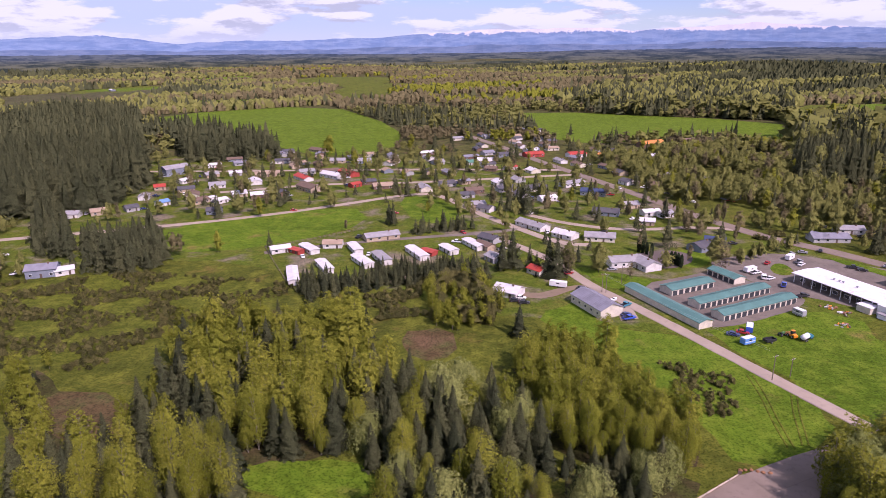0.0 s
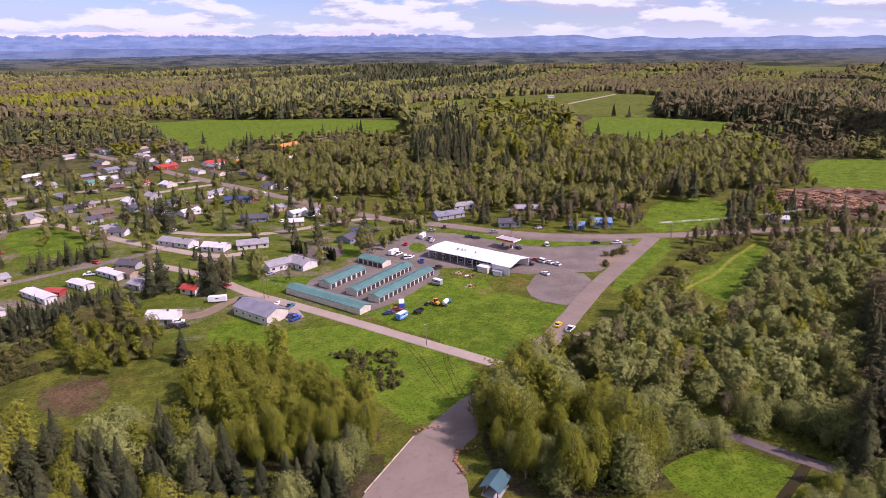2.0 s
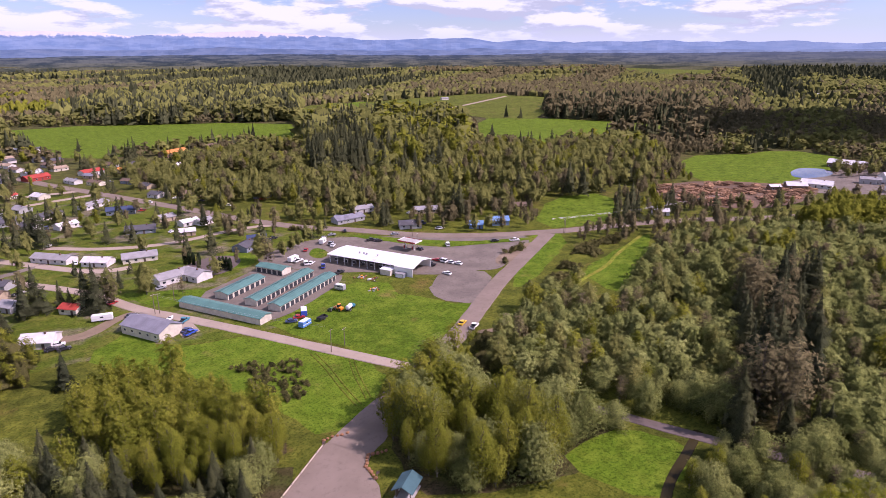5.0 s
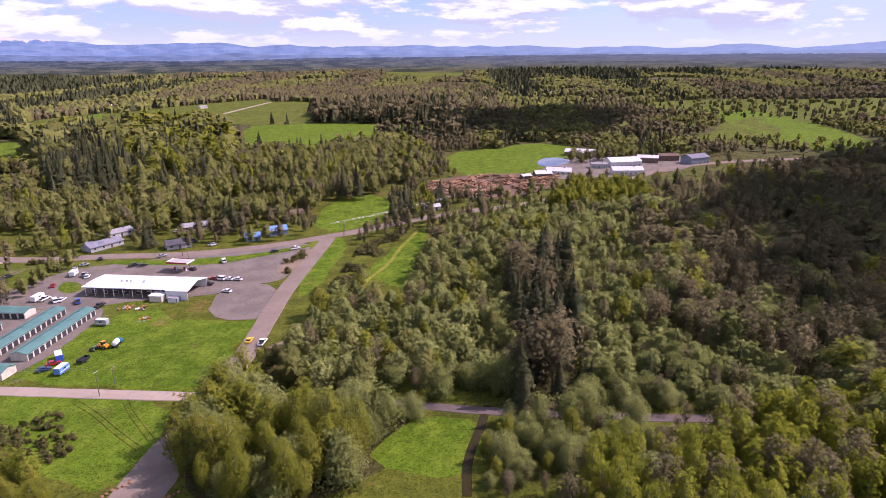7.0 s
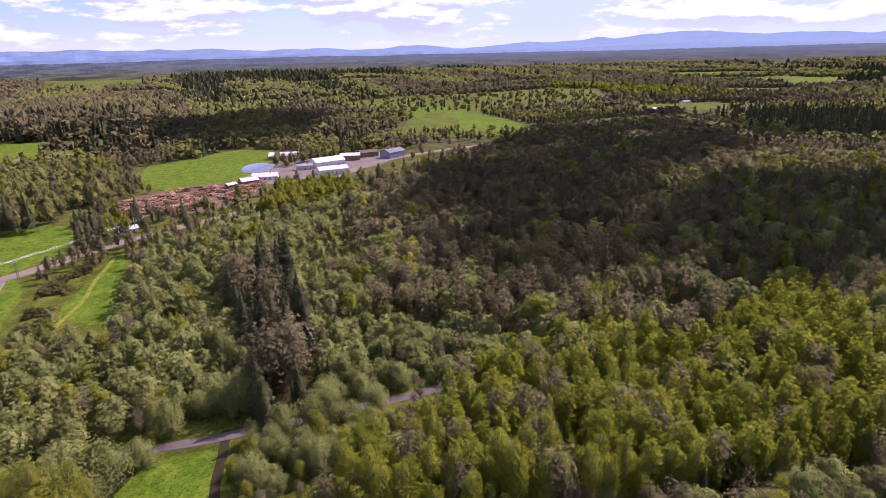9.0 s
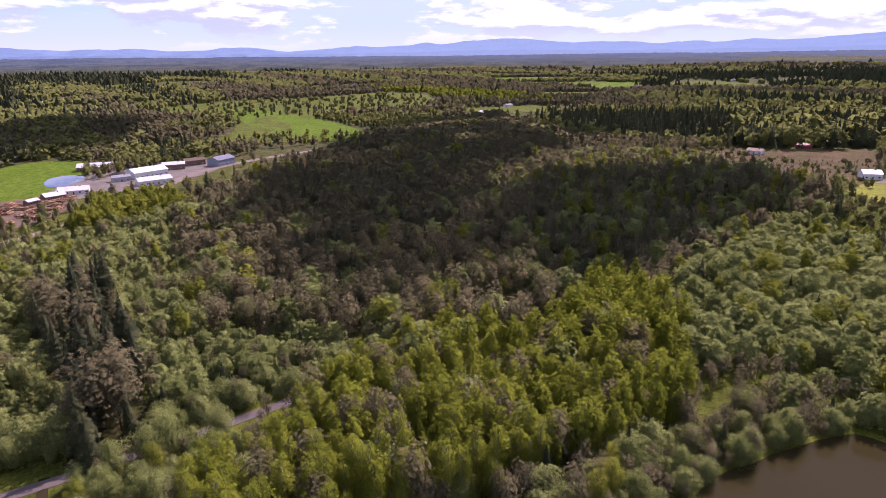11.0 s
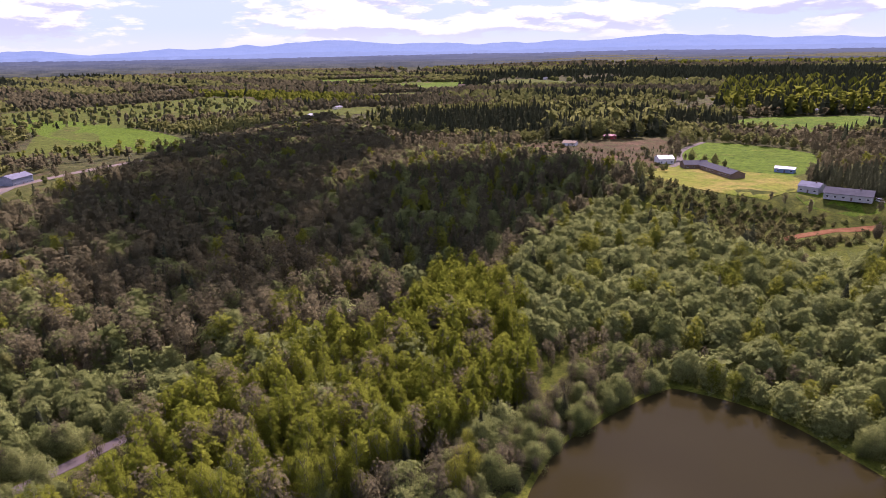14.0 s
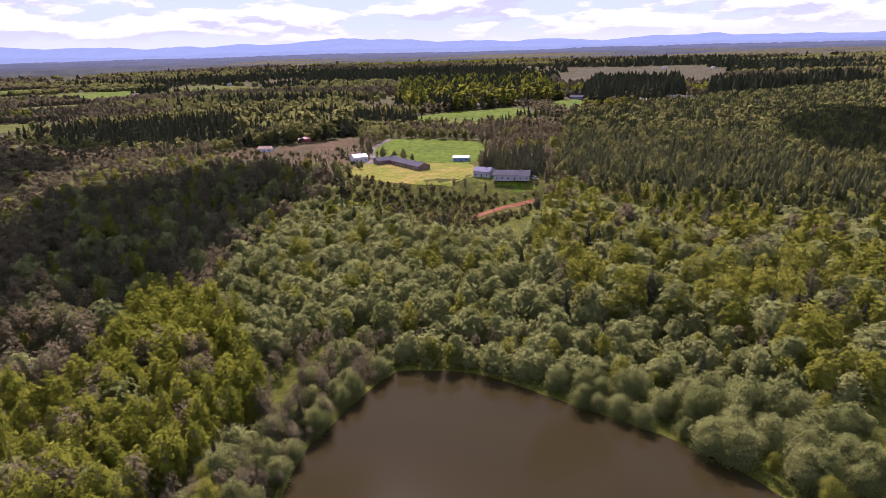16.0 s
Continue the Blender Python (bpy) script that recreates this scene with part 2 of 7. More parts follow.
def sheet(name, poly, mat, lift, label, category, ragged=0.0, soft=2):
    """A thin patch of ground that follows the land."""
    pts = rounded(poly, soft) if soft else list(poly)
    if ragged:
        out = []
        for (x0, y0), (x1, y1) in zip(pts, pts[1:] + pts[:1]):
            k = max(1, int(math.hypot(x1 - x0, y1 - y0) / (ragged * 3)))
            for s in range(k):
                x, y = x0 + (x1 - x0) * s / k, y0 + (y1 - y0) * s / k
                out.append((x + ragged * noise.noise((x / 7, y / 7, 3.1)), y + ragged * noise.noise((x / 7, y / 7, 9.7))))
        pts = out
    bm = bmesh.new()
    f = bm.faces.new([bm.verts.new((x, y, 0)) for x, y in pts])
    bmesh.ops.triangulate(bm, faces=[f])
    far = max(math.hypot(*p) for p in pts)
    cell = max(14.0, far * 0.03)
    for _ in range(6):
        long = [e for e in bm.edges if e.calc_length() > cell * 1.6]
        if not long or float(np.max(land([p[0] for p in pts], [p[1] for p in pts]))) < 0.2:
            break
        bmesh.ops.subdivide_edges(bm, edges=long, cuts=1, use_grid_fill=True)
        bmesh.ops.triangulate(bm, faces=[q for q in bm.faces if len(q.verts) > 4])
    for v in bm.verts:
        r = math.hypot(v.co.x, v.co.y)
        v.co.z = float(land(v.co.x, v.co.y)) + lift + max(0.0, r - 500) * 0.0007
    bmesh.ops.recalc_face_normals(bm, faces=bm.faces)
    if sum(q.normal.z for q in bm.faces) < 0:
        bmesh.ops.reverse_faces(bm, faces=bm.faces)
    me = bpy.data.meshes.new(name)
    bm.to_mesh(me)
    bm.free()
    me.materials.append(mat)
    return tagged(new(name, me), label, category, kind="structure")


FIELDS = []
OPEN = []          # patches that stay free of trees
ROADS = []         # (points, half width)
FIELD_TEXT = {"pasture": "even green grass of a grazed pasture", "meadow": "lush bright green spring meadow", "farmland": "pale green farm field in the distance",
              "drylawn": "yellowed mown lawn on the terrace", "clearcut": "brown cleared land with stumps", "brownfield": "brown bracken ground with young trees",
              "yard": "patchy lawns and gravel of the village", "scrub": "dark scrubby moor grass"}


def field(kind, poly):
    sheet(kind, poly, M[kind], 0.03 + 0.0016 * len(FIELDS), FIELD_TEXT[kind], "field", 1.5 if kind != "pasture" else 0.8, 1)
    FIELDS.append(kind)
    if kind != "scrub" and len(FIELDS) > 1:
        OPEN.append(poly)


def smooth_line(pts, times=3):
    for _ in range(times):
        out = [pts[0]]
        for (x0, y0), (x1, y1) in zip(pts, pts[1:]):
            out += [(0.75 * x0 + 0.25 * x1, 0.75 * y0 + 0.25 * y1), (0.25 * x0 + 0.75 * x1, 0.25 * y0 + 0.75 * y1)]
        pts = out + [pts[-1]]
    return pts


def strip(name, pts, width, mat, lift, label, category="road", keep=True):
    """A road or path: a slab 6 cm thick with sloping edges along a line."""
    pts = smooth_line(pts)
    rows, faces = [], []
    for i, (x, y) in enumerate(pts):
        xa, ya = pts[max(i - 1, 0)]
        xb, yb = pts[min(i + 1, len(pts) - 1)]
        l = math.hypot(xb - xa, yb - ya) or 1
        nx, ny = -(yb - ya) / l, (xb - xa) / l
        wob = 0.05 * width * noise.noise((x / 9, y / 9, 0))
        for s, dz in ((-0.56, -0.3), (-0.5, 0), (0, 0.05), (0.5, 0), (0.56, -0.3)):
            w = s * width + (wob if s > 0 else -wob) * (abs(s) > 0.1)
            px, py = x + nx * w, y + ny * w
            rows.append((px, py, float(land(px, py)) + lift + dz + max(0.0, math.hypot(px, py) - 500) * 0.0008))
        if i:
            for c in range(4):
                b = 5 * (i - 1) + c
                faces.append((b, b + 5, b + 6, b + 1))
    if keep:
        ROADS.append((pts, width / 2))
    ob = mesh_of(name, rows, faces, mat)
    me = ob.data
    if sum(p.normal.z for p in me.polygons) < 0:
        me.flip_normals()
    return tagged(ob, label, category, kind="structure")


def near_roads(px, py, extra):
    ok = np.zeros(len(px), bool)
    for pts, half in ROADS:
        for (x0, y0), (x1, y1) in zip(pts, pts[1:]):
            dx, dy = x1 - x0, y1 - y0
            t = np.clip(((px - x0) * dx + (py - y0) * dy) / (dx * dx + dy * dy + 1e-9), 0, 1)
            ok |= np.hypot(px - x0 - t * dx, py - y0 - t * dy) < half + extra
    return ok


field('yard', [(-283, 364), (-320, 616), (-200, 650), (-67, 611), (87, 548), (169, 319), (200, 291), (151, 212), (85, 210), (26, 230), (6, 230), (-47, 268), (-153, 307), (-213, 266)])
field('brownfield', [(-134, 171), (-103, 169), (-90, 140), (-111, 142)])
field('brownfield', [(-26, 214), (-5, 219), (-2, 196), (-16, 190)])
field('meadow', [(-57, 136), (-26, 138), (-17, 123), (-52, 123)])
field('meadow', [(26, 230), (52, 248), (51, 220), (85, 210), (96, 181), (105, 158), (89, 141), (68, 135), (67, 153), (53, 192), (37, 214)])
field('meadow', [(87, 217), (98, 219), (136, 239), (156, 220), (114, 152), (110, 161)])
field('meadow', [(99, 182), (142, 218), (151, 205), (161, 180), (191, 194), (150, 171), (110, 157)])
field('meadow', [(51, 291), (68, 282), (88, 268), (72, 255), (60, 265)])
field('meadow', [(107, 318), (125, 309), (114, 286), (100, 291)])
field('meadow', [(136, 88), (142, 71), (134, 66), (115, 62), (109, 89), (124, 89)])
field('meadow', [(263, 244), (277, 222), (217, 190), (185, 180), (208, 200)])
field('pasture', [(-512, 1041), (-261, 1228), (-75, 837), (-76, 640), (-147, 625), (-197, 681), (-426, 879)])
field('pasture', [(94, 1103), (446, 906), (356, 744), (231, 734), (109, 688), (85, 900)])
field('meadow', [(-184, 367), (-77, 417), (-55, 369), (-106, 318), (-157, 309)])
field('meadow', [(-49, 439), (-21, 443), (5, 383), (-28, 363)])
field('pasture', [(266, 244), (340, 297), (388, 278), (321, 222)])
field('pasture', [(710, 765), (834, 485), (710, 418), (573, 596)])
field('pasture', [(550, 322), (722, 265), (604, 210), (493, 277)])
field('meadow', [(229, 181), (275, 189), (316, 198), (296, 184), (237, 153), (218, 148)])
field('pasture', [(746, 598), (805, 542), (787, 478), (680, 548)])
field('pasture', [(545, 326), (578, 300), (704, 296), (682, 210), (603, 221), (574, 254), (517, 270)])
field('farmland', [(1280, 340), (1486, 208), (1513, 0), (1613, -194), (1420, -267), (1194, -195), (1145, 60), (1142, 181)])
field('farmland', [(1992, 1438), (2359, 1631), (2619, 1443), (2151, 1329)])
field('farmland', [(821, 154), (889, 79), (888, -62), (770, -47), (782, 112)])
field('pasture', [(387, -400), (431, -463), (443, -502), (351, -525), (317, -483), (280, -419), (317, -400)])
field('drylawn', [(347, -328), (372, -385), (317, -400), (280, -419), (246, -353), (286, -322)])
field('meadow', [(246, -353), (260, -389), (211, -393), (205, -371)])
field('pasture', [(526, -716), (520, -856), (454, -826), (454, -693)])
field('farmland', [(1609, -921), (1659, -1053), (1374, -1065), (1230, -936), (1484, -862)])
field('clearcut', [(989, -1986), (499, -2079), (342, -1397), (630, -1412)])
field('brownfield', [(537, -318), (553, -385), (501, -430), (492, -502), (348, -353), (359, -316), (421, -306)])
field('farmland', [(-1013, 1563), (-878, 1880), (-780, 1650), (-850, 1365)])
field('farmland', [(-348, 1518), (-187, 1769), (-174, 1515), (-267, 1373)])
field('farmland', [(505, 1051), (747, 1111), (1095, 1102), (990, 978), (646, 963)])
field('farmland', [(2365, 1693), (2776, 1529), (2353, 1317), (2046, 1413)])
field('farmland', [(564, 1125), (676, 1139), (771, 1055), (924, 1077), (1035, 1040), (1051, 936), (743, 663), (684, 690), (687, 803), (595, 818), (511, 864), (460, 915)])
field('pasture', [(667, 733), (725, 685), (796, 587), (608, 450), (532, 479), (499, 541)])
field('pasture', [(386, 911), (418, 818), (325, 645), (286, 681)])
field('pasture', [(577, 338), (647, 299), (681, 236), (511, 176), (491, 211), (466, 257)])
field('farmland', [(870, 137), (1363, 65), (1402, -55), (1111, -46), (1027, 40), (822, 40)])
field('farmland', [(2312, 1685), (2784, 1778), (2615, 1410), (2130, 1146), (1872, 1213)])
field('farmland', [(1401, 0), (1559, -134), (1553, -265), (1272, -218), (1186, -103), (1162, -10)])
field('pasture', [(1340, 200), (1214, 64), (886, -66), (729, -51), (793, 7), (1052, 129)])
field('meadow', [(569, -679), (545, -790), (454, -816), (400, -715), (425, -600), (490, -600)])
field('pasture', [(512, -977), (472, -1027), (386, -842), (422, -807)])
field('clearcut', [(881, -1713), (776, -2049), (583, -2182), (431, -1624), (546, -1449), (658, -1308)])
field('farmland', [(-568, 2165), (-243, 2137), (-197, 1727), (-433, 1704)])
field('farmland', [(-336, 1664), (-202, 1768), (-159, 1382), (-258, 1332)])
field('clearcut', [(-1049, 1435), (-971, 1563), (-847, 1796), (-684, 1448), (-735, 1233), (-797, 1113), (-789, 1074)])
field('pasture', [(503, 975), (744, 1168), (617, 966), (448, 853)])
field('yard', [(-103, 319), (-42, 369), (-32, 334), (9, 357), (11, 314), (-79, 274)])
field('scrub', [(-213, 266), (-155, 282), (-77, 264), (-77, 229), (-107, 221), (-127, 190), (-158, 189)])
field('scrub', [(169, 161), (258, 204), (319, 205), (270, 193), (229, 181), (196, 171)])
strip("road", [(70.2, 130.0), (78.8, 134.0), (94.7, 141.6), (118.0, 150.8), (146.7, 166.7), (189, 193), (213, 205), (245, 221), (268, 233)], 7.8, M["asphalt"], 0.16, "sun-bleached grey two-lane asphalt road")
strip("road", [(740, -75), (691, 30), (599, 116), (482, 130), (415, 157), (344, 207), (291, 226), (271, 235), (234, 255), (205, 283), (185, 316), (166, 336), (147, 377), (131, 424), (107, 490), (87, 543), (72, 581), (36, 696), (-28, 853), (-73, 950), (-158, 1105), (-262, 1283)], 8.5, M["asphalt"], 0.19, "grey highway running from the town to the mill")
strip("road", [(20, 335), (45, 297), (54, 266), (67, 243), (83.9, 209.3), (97.2, 181.3), (110.7, 154.1)], 5.2, M["lane"], 0.2, "narrow pale asphalt lane beside the storage sheds")
strip("path", [(107.1, 150.4), (121.5, 130.6), (133.4, 108.2), (140.4, 90.5), (145.9, 74.7), (159.1, 44.7), (172.3, 18.9), (183.2, -2.6), (201.2, -34.5)], 4.0, M["path"], 0.14, "dark old asphalt path between the trees", "path")
strip("road", [(-263, 333), (-183, 361), (-123, 390), (-78, 421), (-46, 445), (-20, 453), (8, 394), (30, 359), (52, 326), (67, 324)], 5.5, M["lane"], 0.15, "pale town street along the meadow")
strip("road", [(-104, 310), (-63, 328), (-22, 339), (20, 349), (51, 368)], 4.5, M["gravel"], 0.14, "gravel court between the mobile homes")
strip("road", [(-289, 542), (-184, 544), (-101, 547), (-7, 548), (87, 543)], 6, M["lane"], 0.14, "pale street through the village")
strip("road", [(-182, 457), (-110, 488), (-37, 490), (46, 512), (97, 522)], 6, M["lane"], 0.15, "pale street through the village")
strip("road", [(39, 390), (62, 366), (94, 352), (136, 360), (159, 352)], 5, M["lane"], 0.13, "pale side street between gardens")
strip("road", [(700, 850), (718, 875), (817, 923), (1012, 1017)], 8, M["lane"], 0.14, "distant country road")
sheet("gravel_lot", [(116, 296), (138, 306), (160, 311), (191, 291), (218, 267), (258, 239), (247, 227), (210, 208), (200, 206), (191, 214), (172, 219), (152, 245), (136, 254), (125, 275)], M["gravel"], 0.11, "grey gravel lot round the store", "lot", 0.8)
sheet("gravel_lot", [(164.3, 179.7), (177, 188), (197, 204), (191, 216), (178, 220), (166, 211), (160, 207), (156, 195)], M["gravel"], 0.12, "bare gravel patch beside the road", "lot", 1.6, 1)
sheet("gravel_lot", [(74, 263), (88.6, 219.7), (101.0, 219.7), (141, 242), (139, 255), (116, 283), (100, 275)], M["gravel"], 0.10, "grey gravel yard between storage sheds", "lot", 0.5)
sheet("asphalt_lot", [(82, 307), (106, 318), (117, 303), (100, 284), (85, 290)], M["path"], 0.10, "dark asphalt yard behind the motel", "lot", 0.4)
sheet("asphalt_lot", [(22, 97), (45.5, 118), (57.5, 127), (67.5, 134), (75, 133.5), (90, 139), (84, 125), (73.8, 121.7), (70.5, 117), (69, 109), (64, 97), (53, 77), (28, 72)], M["asphalt"], 0.13, "wide paved turning place below the trees", "lot", 0.8)
sheet("log_yard", [(425, 274), (484, 257), (525, 185), (465, 170), (409, 185), (391, 234)], M["soil_dark"], 0.2, "brown muddy yard of the log mill", "lot", 5, 1)
OPEN.append([(425, 274), (484, 257), (537, 204), (688, 125), (673, 72), (597, 84), (465, 170), (409, 185), (391, 234)])
sheet("mill_yard", [(485, 211), (566, 209), (646, 202), (677, 104), (597, 84), (504, 162)], M["gravel"], 0.18, "grey gravel yard of the sawmill", "lot", 2)
for p in ([(116, 296), (160, 311), (191, 291), (267, 237), (247, 219), (200, 193), (156.2, 162.5), (102.6, 193.3), (54.2, 244.1), (73, 267), (100, 285)], [(82, 307), (106, 318), (117, 303), (100, 284), (85, 290)], [(19.1, 101.1), (41.8, 122.3), (63.6, 140.5), (86.6, 140.9), (67.0, 112.7), (51.5, 80.4), (25.5, 74.7)]):
    OPEN.append(p)

POND = [(108.7, -75.5), (117.5, -91.5), (121.1, -107.6), (126.3, -134.7), (122.6, -140.4), (102.5, -151.8), (68.2, -150.9), (38.6, -150.9), (20.3, -145.9), (0.9, -137.7), (-20.0, -110.0), (-10.0, -70.0), (30, -40), (80.8, -45.3)]
sheet("bank_grass", [(50 + (x - 50) * 1.03, -100 + (y + 100) * 1.05) for x, y in POND], M["scrub"], 0.05, "strip of rough grass along the pond", "bank", 1.5, 2)
sheet("water", POND, M["water"], 0.09, "still brown pond reflecting the sky", "pond", 0.8, 2)
sheet("water", [(547, 216), (570, 228), (598, 232), (609, 213), (584, 197), (555, 203)], M["blue_water"], 0.25, "small blue pond beside the mill", "pond", 1)
strip("water", [(111.3, 59.2), (122.8, 65.7), (139.2, 69.7), (150, 73)], 2.4, M["water"], 0.1, "narrow dark creek under the willows", "creek")
OPEN.append(POND)

sheet("grass_strip", [(181.3, 305.5), (196.7, 280.5), (222.9, 248.4), (258.8, 232.7), (255.3, 228.6), (221.3, 242.7), (202.0, 252.4), (190.4, 276.3), (178.4, 296.9)], M["meadow"], 0.15, "strip of mown grass beside the highway", "verge", 0.5)
sheet("grass_strip", [(145.3, 290.6), (152.9, 294.7), (154.2, 284.1), (148.0, 275.6), (142.1, 278.6)], M["meadow"], 0.15, "small patch of grass in the gravel lot", "verge", 0.5)
sheet("earth_island", [(210.0, 217.6), (230.0, 227.3), (251.4, 227.7), (248.8, 222.6), (218.9, 211.0), (206.6, 208.9)], M["dirt"], 0.16, "earth island with brown bushes at the junction", "verge", 0.6)
for pts in ([(90.1, 183.4), (88.9, 171.3), (86.2, 157.9), (84.3, 144.3)], [(98.3, 171.6), (94.3, 162.6), (91.3, 153.4), (88.6, 145.6)]):
    for off in (0.0, 1.7):
        strip("tyre_track", [(x + off, y) for x, y in pts], 0.45, M["scrub"], 0.12, "flattened tyre track in the grass", "track", keep=False)
strip("path", [(146.0, 160.0), (152.1, 157.2), (156.0, 156.0), (162.9, 160.3), (167.5, 165.1)], 2.6, M["dirt"], 0.14, "short brown dirt track off the road", "path")
strip("path", [(204, 166), (216.3, 170.1), (246.4, 175.3), (265.6, 184.2), (306.8, 196.5)], 2.0, M["drylawn"], 0.13, "worn track through the meadow", "path", keep=False)
sheet("gravel_lot", [(236.0, -54.2), (236.1, -72.3), (226.2, -78.4), (218.6, -64.8)], M["path"], 0.1, "small dark parking place in the woods", "lot", 1)
OPEN.append([(238.0, -52.2), (238.1, -74.3), (226.2, -82.4), (214.6, -64.8)])
OPEN.append([(216.4, -313.4), (216.4, -349.2), (202.1, -369.6), (198.3, -364.4), (202.4, -333.5), (204.9, -305.7)])


def far_fields():
    """Pale hay fields and ploughed strips between the distant woods."""
    r = random.Random(5)
    for _ in range(26):
        az, d = radians(r.uniform(-42, 150)), r.uniform(1000, 2500)
        x, y, w, h, t = d * math.sin(az), d * math.cos(az), r.uniform(90, 240), r.uniform(60, 140), -az + r.uniform(-0.5, 0.5)
        w, h = w * d / 1500, h * d / 1300
        pts = [(x + a * w * math.cos(t) - b * h * math.sin(t), y + a * w * math.sin(t) + b * h * math.cos(t)) for a, b in ((-0.5, -0.5), (0.1, -0.6), (0.5, -0.4), (0.5, 0.5), (-0.1, 0.45), (-0.5, 0.55))]
        if min(math.hypot(*p) for p in pts) > 850 and max(math.hypot(*p) for p in pts) < 2650:
            field(r.choice(("farmland", "farmland", "pasture", "clearcut")), pts)


far_fields()

# ---- trees ----
rng = np.random.default_rng(7)


def quads(centre, normal, size, long=1.0, spin=None):
    """Small leaf shapes: one quad for each centre, facing normal."""
    n = len(centre)
    normal = normal / (np.linalg.norm(normal, axis=1, keepdims=True) + 1e-9)
    ref = rng.normal(size=(n, 3)) if spin is None else spin
    u = np.cross(normal, ref)
    u /= np.linalg.norm(u, axis=1, keepdims=True) + 1e-9
    v = np.cross(normal, u)
    su, sv = (np.asarray(size) * 0.5)[:, None], (np.asarray(size) * 0.5 * long)[:, None]
    jit = rng.uniform(0.55, 1.25, (4, n, 1))
    return np.stack([centre - jit[0] * u * su, centre - jit[1] * v * sv, centre + jit[2] * u * su, centre + jit[3] * v * sv], 1)   # n,4,3


def sprays(centre, normal, size, long=1.0, spin=None):
    """One three-cornered spray of leaves for each centre, facing normal."""
    n = len(centre)
    normal = normal / (np.linalg.norm(normal, axis=1, keepdims=True) + 1e-9)
    ref = rng.normal(size=(n, 3)) if spin is None else spin
    u = np.cross(normal, ref)
    u /= np.linalg.norm(u, axis=1, keepdims=True) + 1e-9
    v = np.cross(normal, u)
    s = (np.asarray(size) * 0.5)[:, None]
    jit = rng.uniform(0.75, 1.25, (3, n, 1))
    return np.stack([centre - u * s * jit[0] - v * s * long * 0.6, centre + u * s * jit[1] - v * s * long * 0.6, centre + v * s * long * 1.2 * jit[2]], 1)   # n,3,3


def tri(q):
    """Quads as pairs of triangles."""
    return np.concatenate([q[:, (0, 1, 2)], q[:, (0, 2, 3)]]) if len(q) else np.zeros((0, 3, 3))


def stem(p0, p1, r0, r1, sides=5):
    p0, p1 = np.array(p0, float), np.array(p1, float)
    d = p1 - p0
    d /= np.linalg.norm(d)
    u = np.cross(d, (0.3, 0.9, 0.2))
    u /= np.linalg.norm(u)
    v = np.cross(d, u)
    a = np.linspace(0, 2 * np.pi, sides + 1)
    ring = np.cos(a)[:, None] * u + np.sin(a)[:, None] * v
    lo, hi = p0 + ring * r0, p1 + ring * r1
    return np.stack([lo[:-1], lo[1:], hi[1:], hi[:-1]], 1)


# crowns: foot of the crown and greatest radius, both in heights; leaves of the nearest form; clumps
CROWN = {"cot": (0.15, 0.215, 3600, 34), "asp": (0.18, 0.140, 2600, 30), "wil": (0.03, 0.50, 3800, 30), "ald": (0.12, 0.28, 2600, 24),
         "bare": (0.22, 0.21, 2000, 26), "shrub": (0.0, 0.75, 170, 7), "fir": (0.07, 0.235, 0, 0), "yfir": (0.02, 0.27, 0, 0)}
SHARE = (1.0, 0.30, 0.115, 0.022, 0.0095)         # how many of the leaves each coarser form keeps


def girth(kind, f):
    """Radius of the crown at the part f of its depth, of its greatest radius."""
    if kind in ("fir", "yfir"):
        return (1 - f) ** 0.9
    if kind == "cot":
        return math.sin(math.pi * min(1.0, 0.14 + 0.80 * f)) ** 0.75
    if kind == "asp":
        return math.sin(math.pi * min(1.0, 0.28 + 0.62 * f)) ** 0.7
    if kind in ("wil", "shrub"):
        return math.sqrt(max(0.04, 1 - (0.98 * f) ** 2.4)) * (0.78 + 0.22 * min(1, f * 3))
    return math.sqrt(max(0.05, 1 - (2 * f - 0.9) ** 2))


def bulk(kind, sides, rings, grow):
    """The closed inner mass of a crown, as an uneven many-sided body."""
    low, wide = CROWN[kind][:2]
    a = np.linspace(0, 2 * np.pi, sides, endpoint=False) + rng.uniform(0, 6)
    levels = []
    for f in np.linspace(0.05, 0.97, rings):
        r = wide * grow * girth(kind, f) * rng.uniform(0.75, 1.25, sides)
        levels.append(np.stack([r * np.cos(a), r * np.sin(a), low + (0.97 - low) * f + rng.uniform(-0.03, 0.03, sides)], 1))
    out = [np.stack([lo, np.roll(lo, -1, 0), np.roll(hi, -1, 0), hi], 1) for lo, hi in zip(levels, levels[1:])]
    top = np.broadcast_to([[0, 0, 0.99]], (sides, 3))
    return np.concatenate([tri(np.concatenate(out)), np.stack([levels[-1], np.roll(levels[-1], -1, 0), top], 1)])


def outward(q, mid=0.35, up=0.3):
    """How the faces of a crown lean: away from its axis and up."""
    c = q.mean(1) - np.array([0, 0, mid])
    r = np.hypot(c[:, 0], c[:, 1]) + 1e-6
    n = np.stack([c[:, 0] / r, c[:, 1] / r, c[:, 2] * 1.2 + up], 1) + rng.normal(0, 0.25, (len(q), 3))
    return n / np.linalg.norm(n, axis=1, keepdims=True)


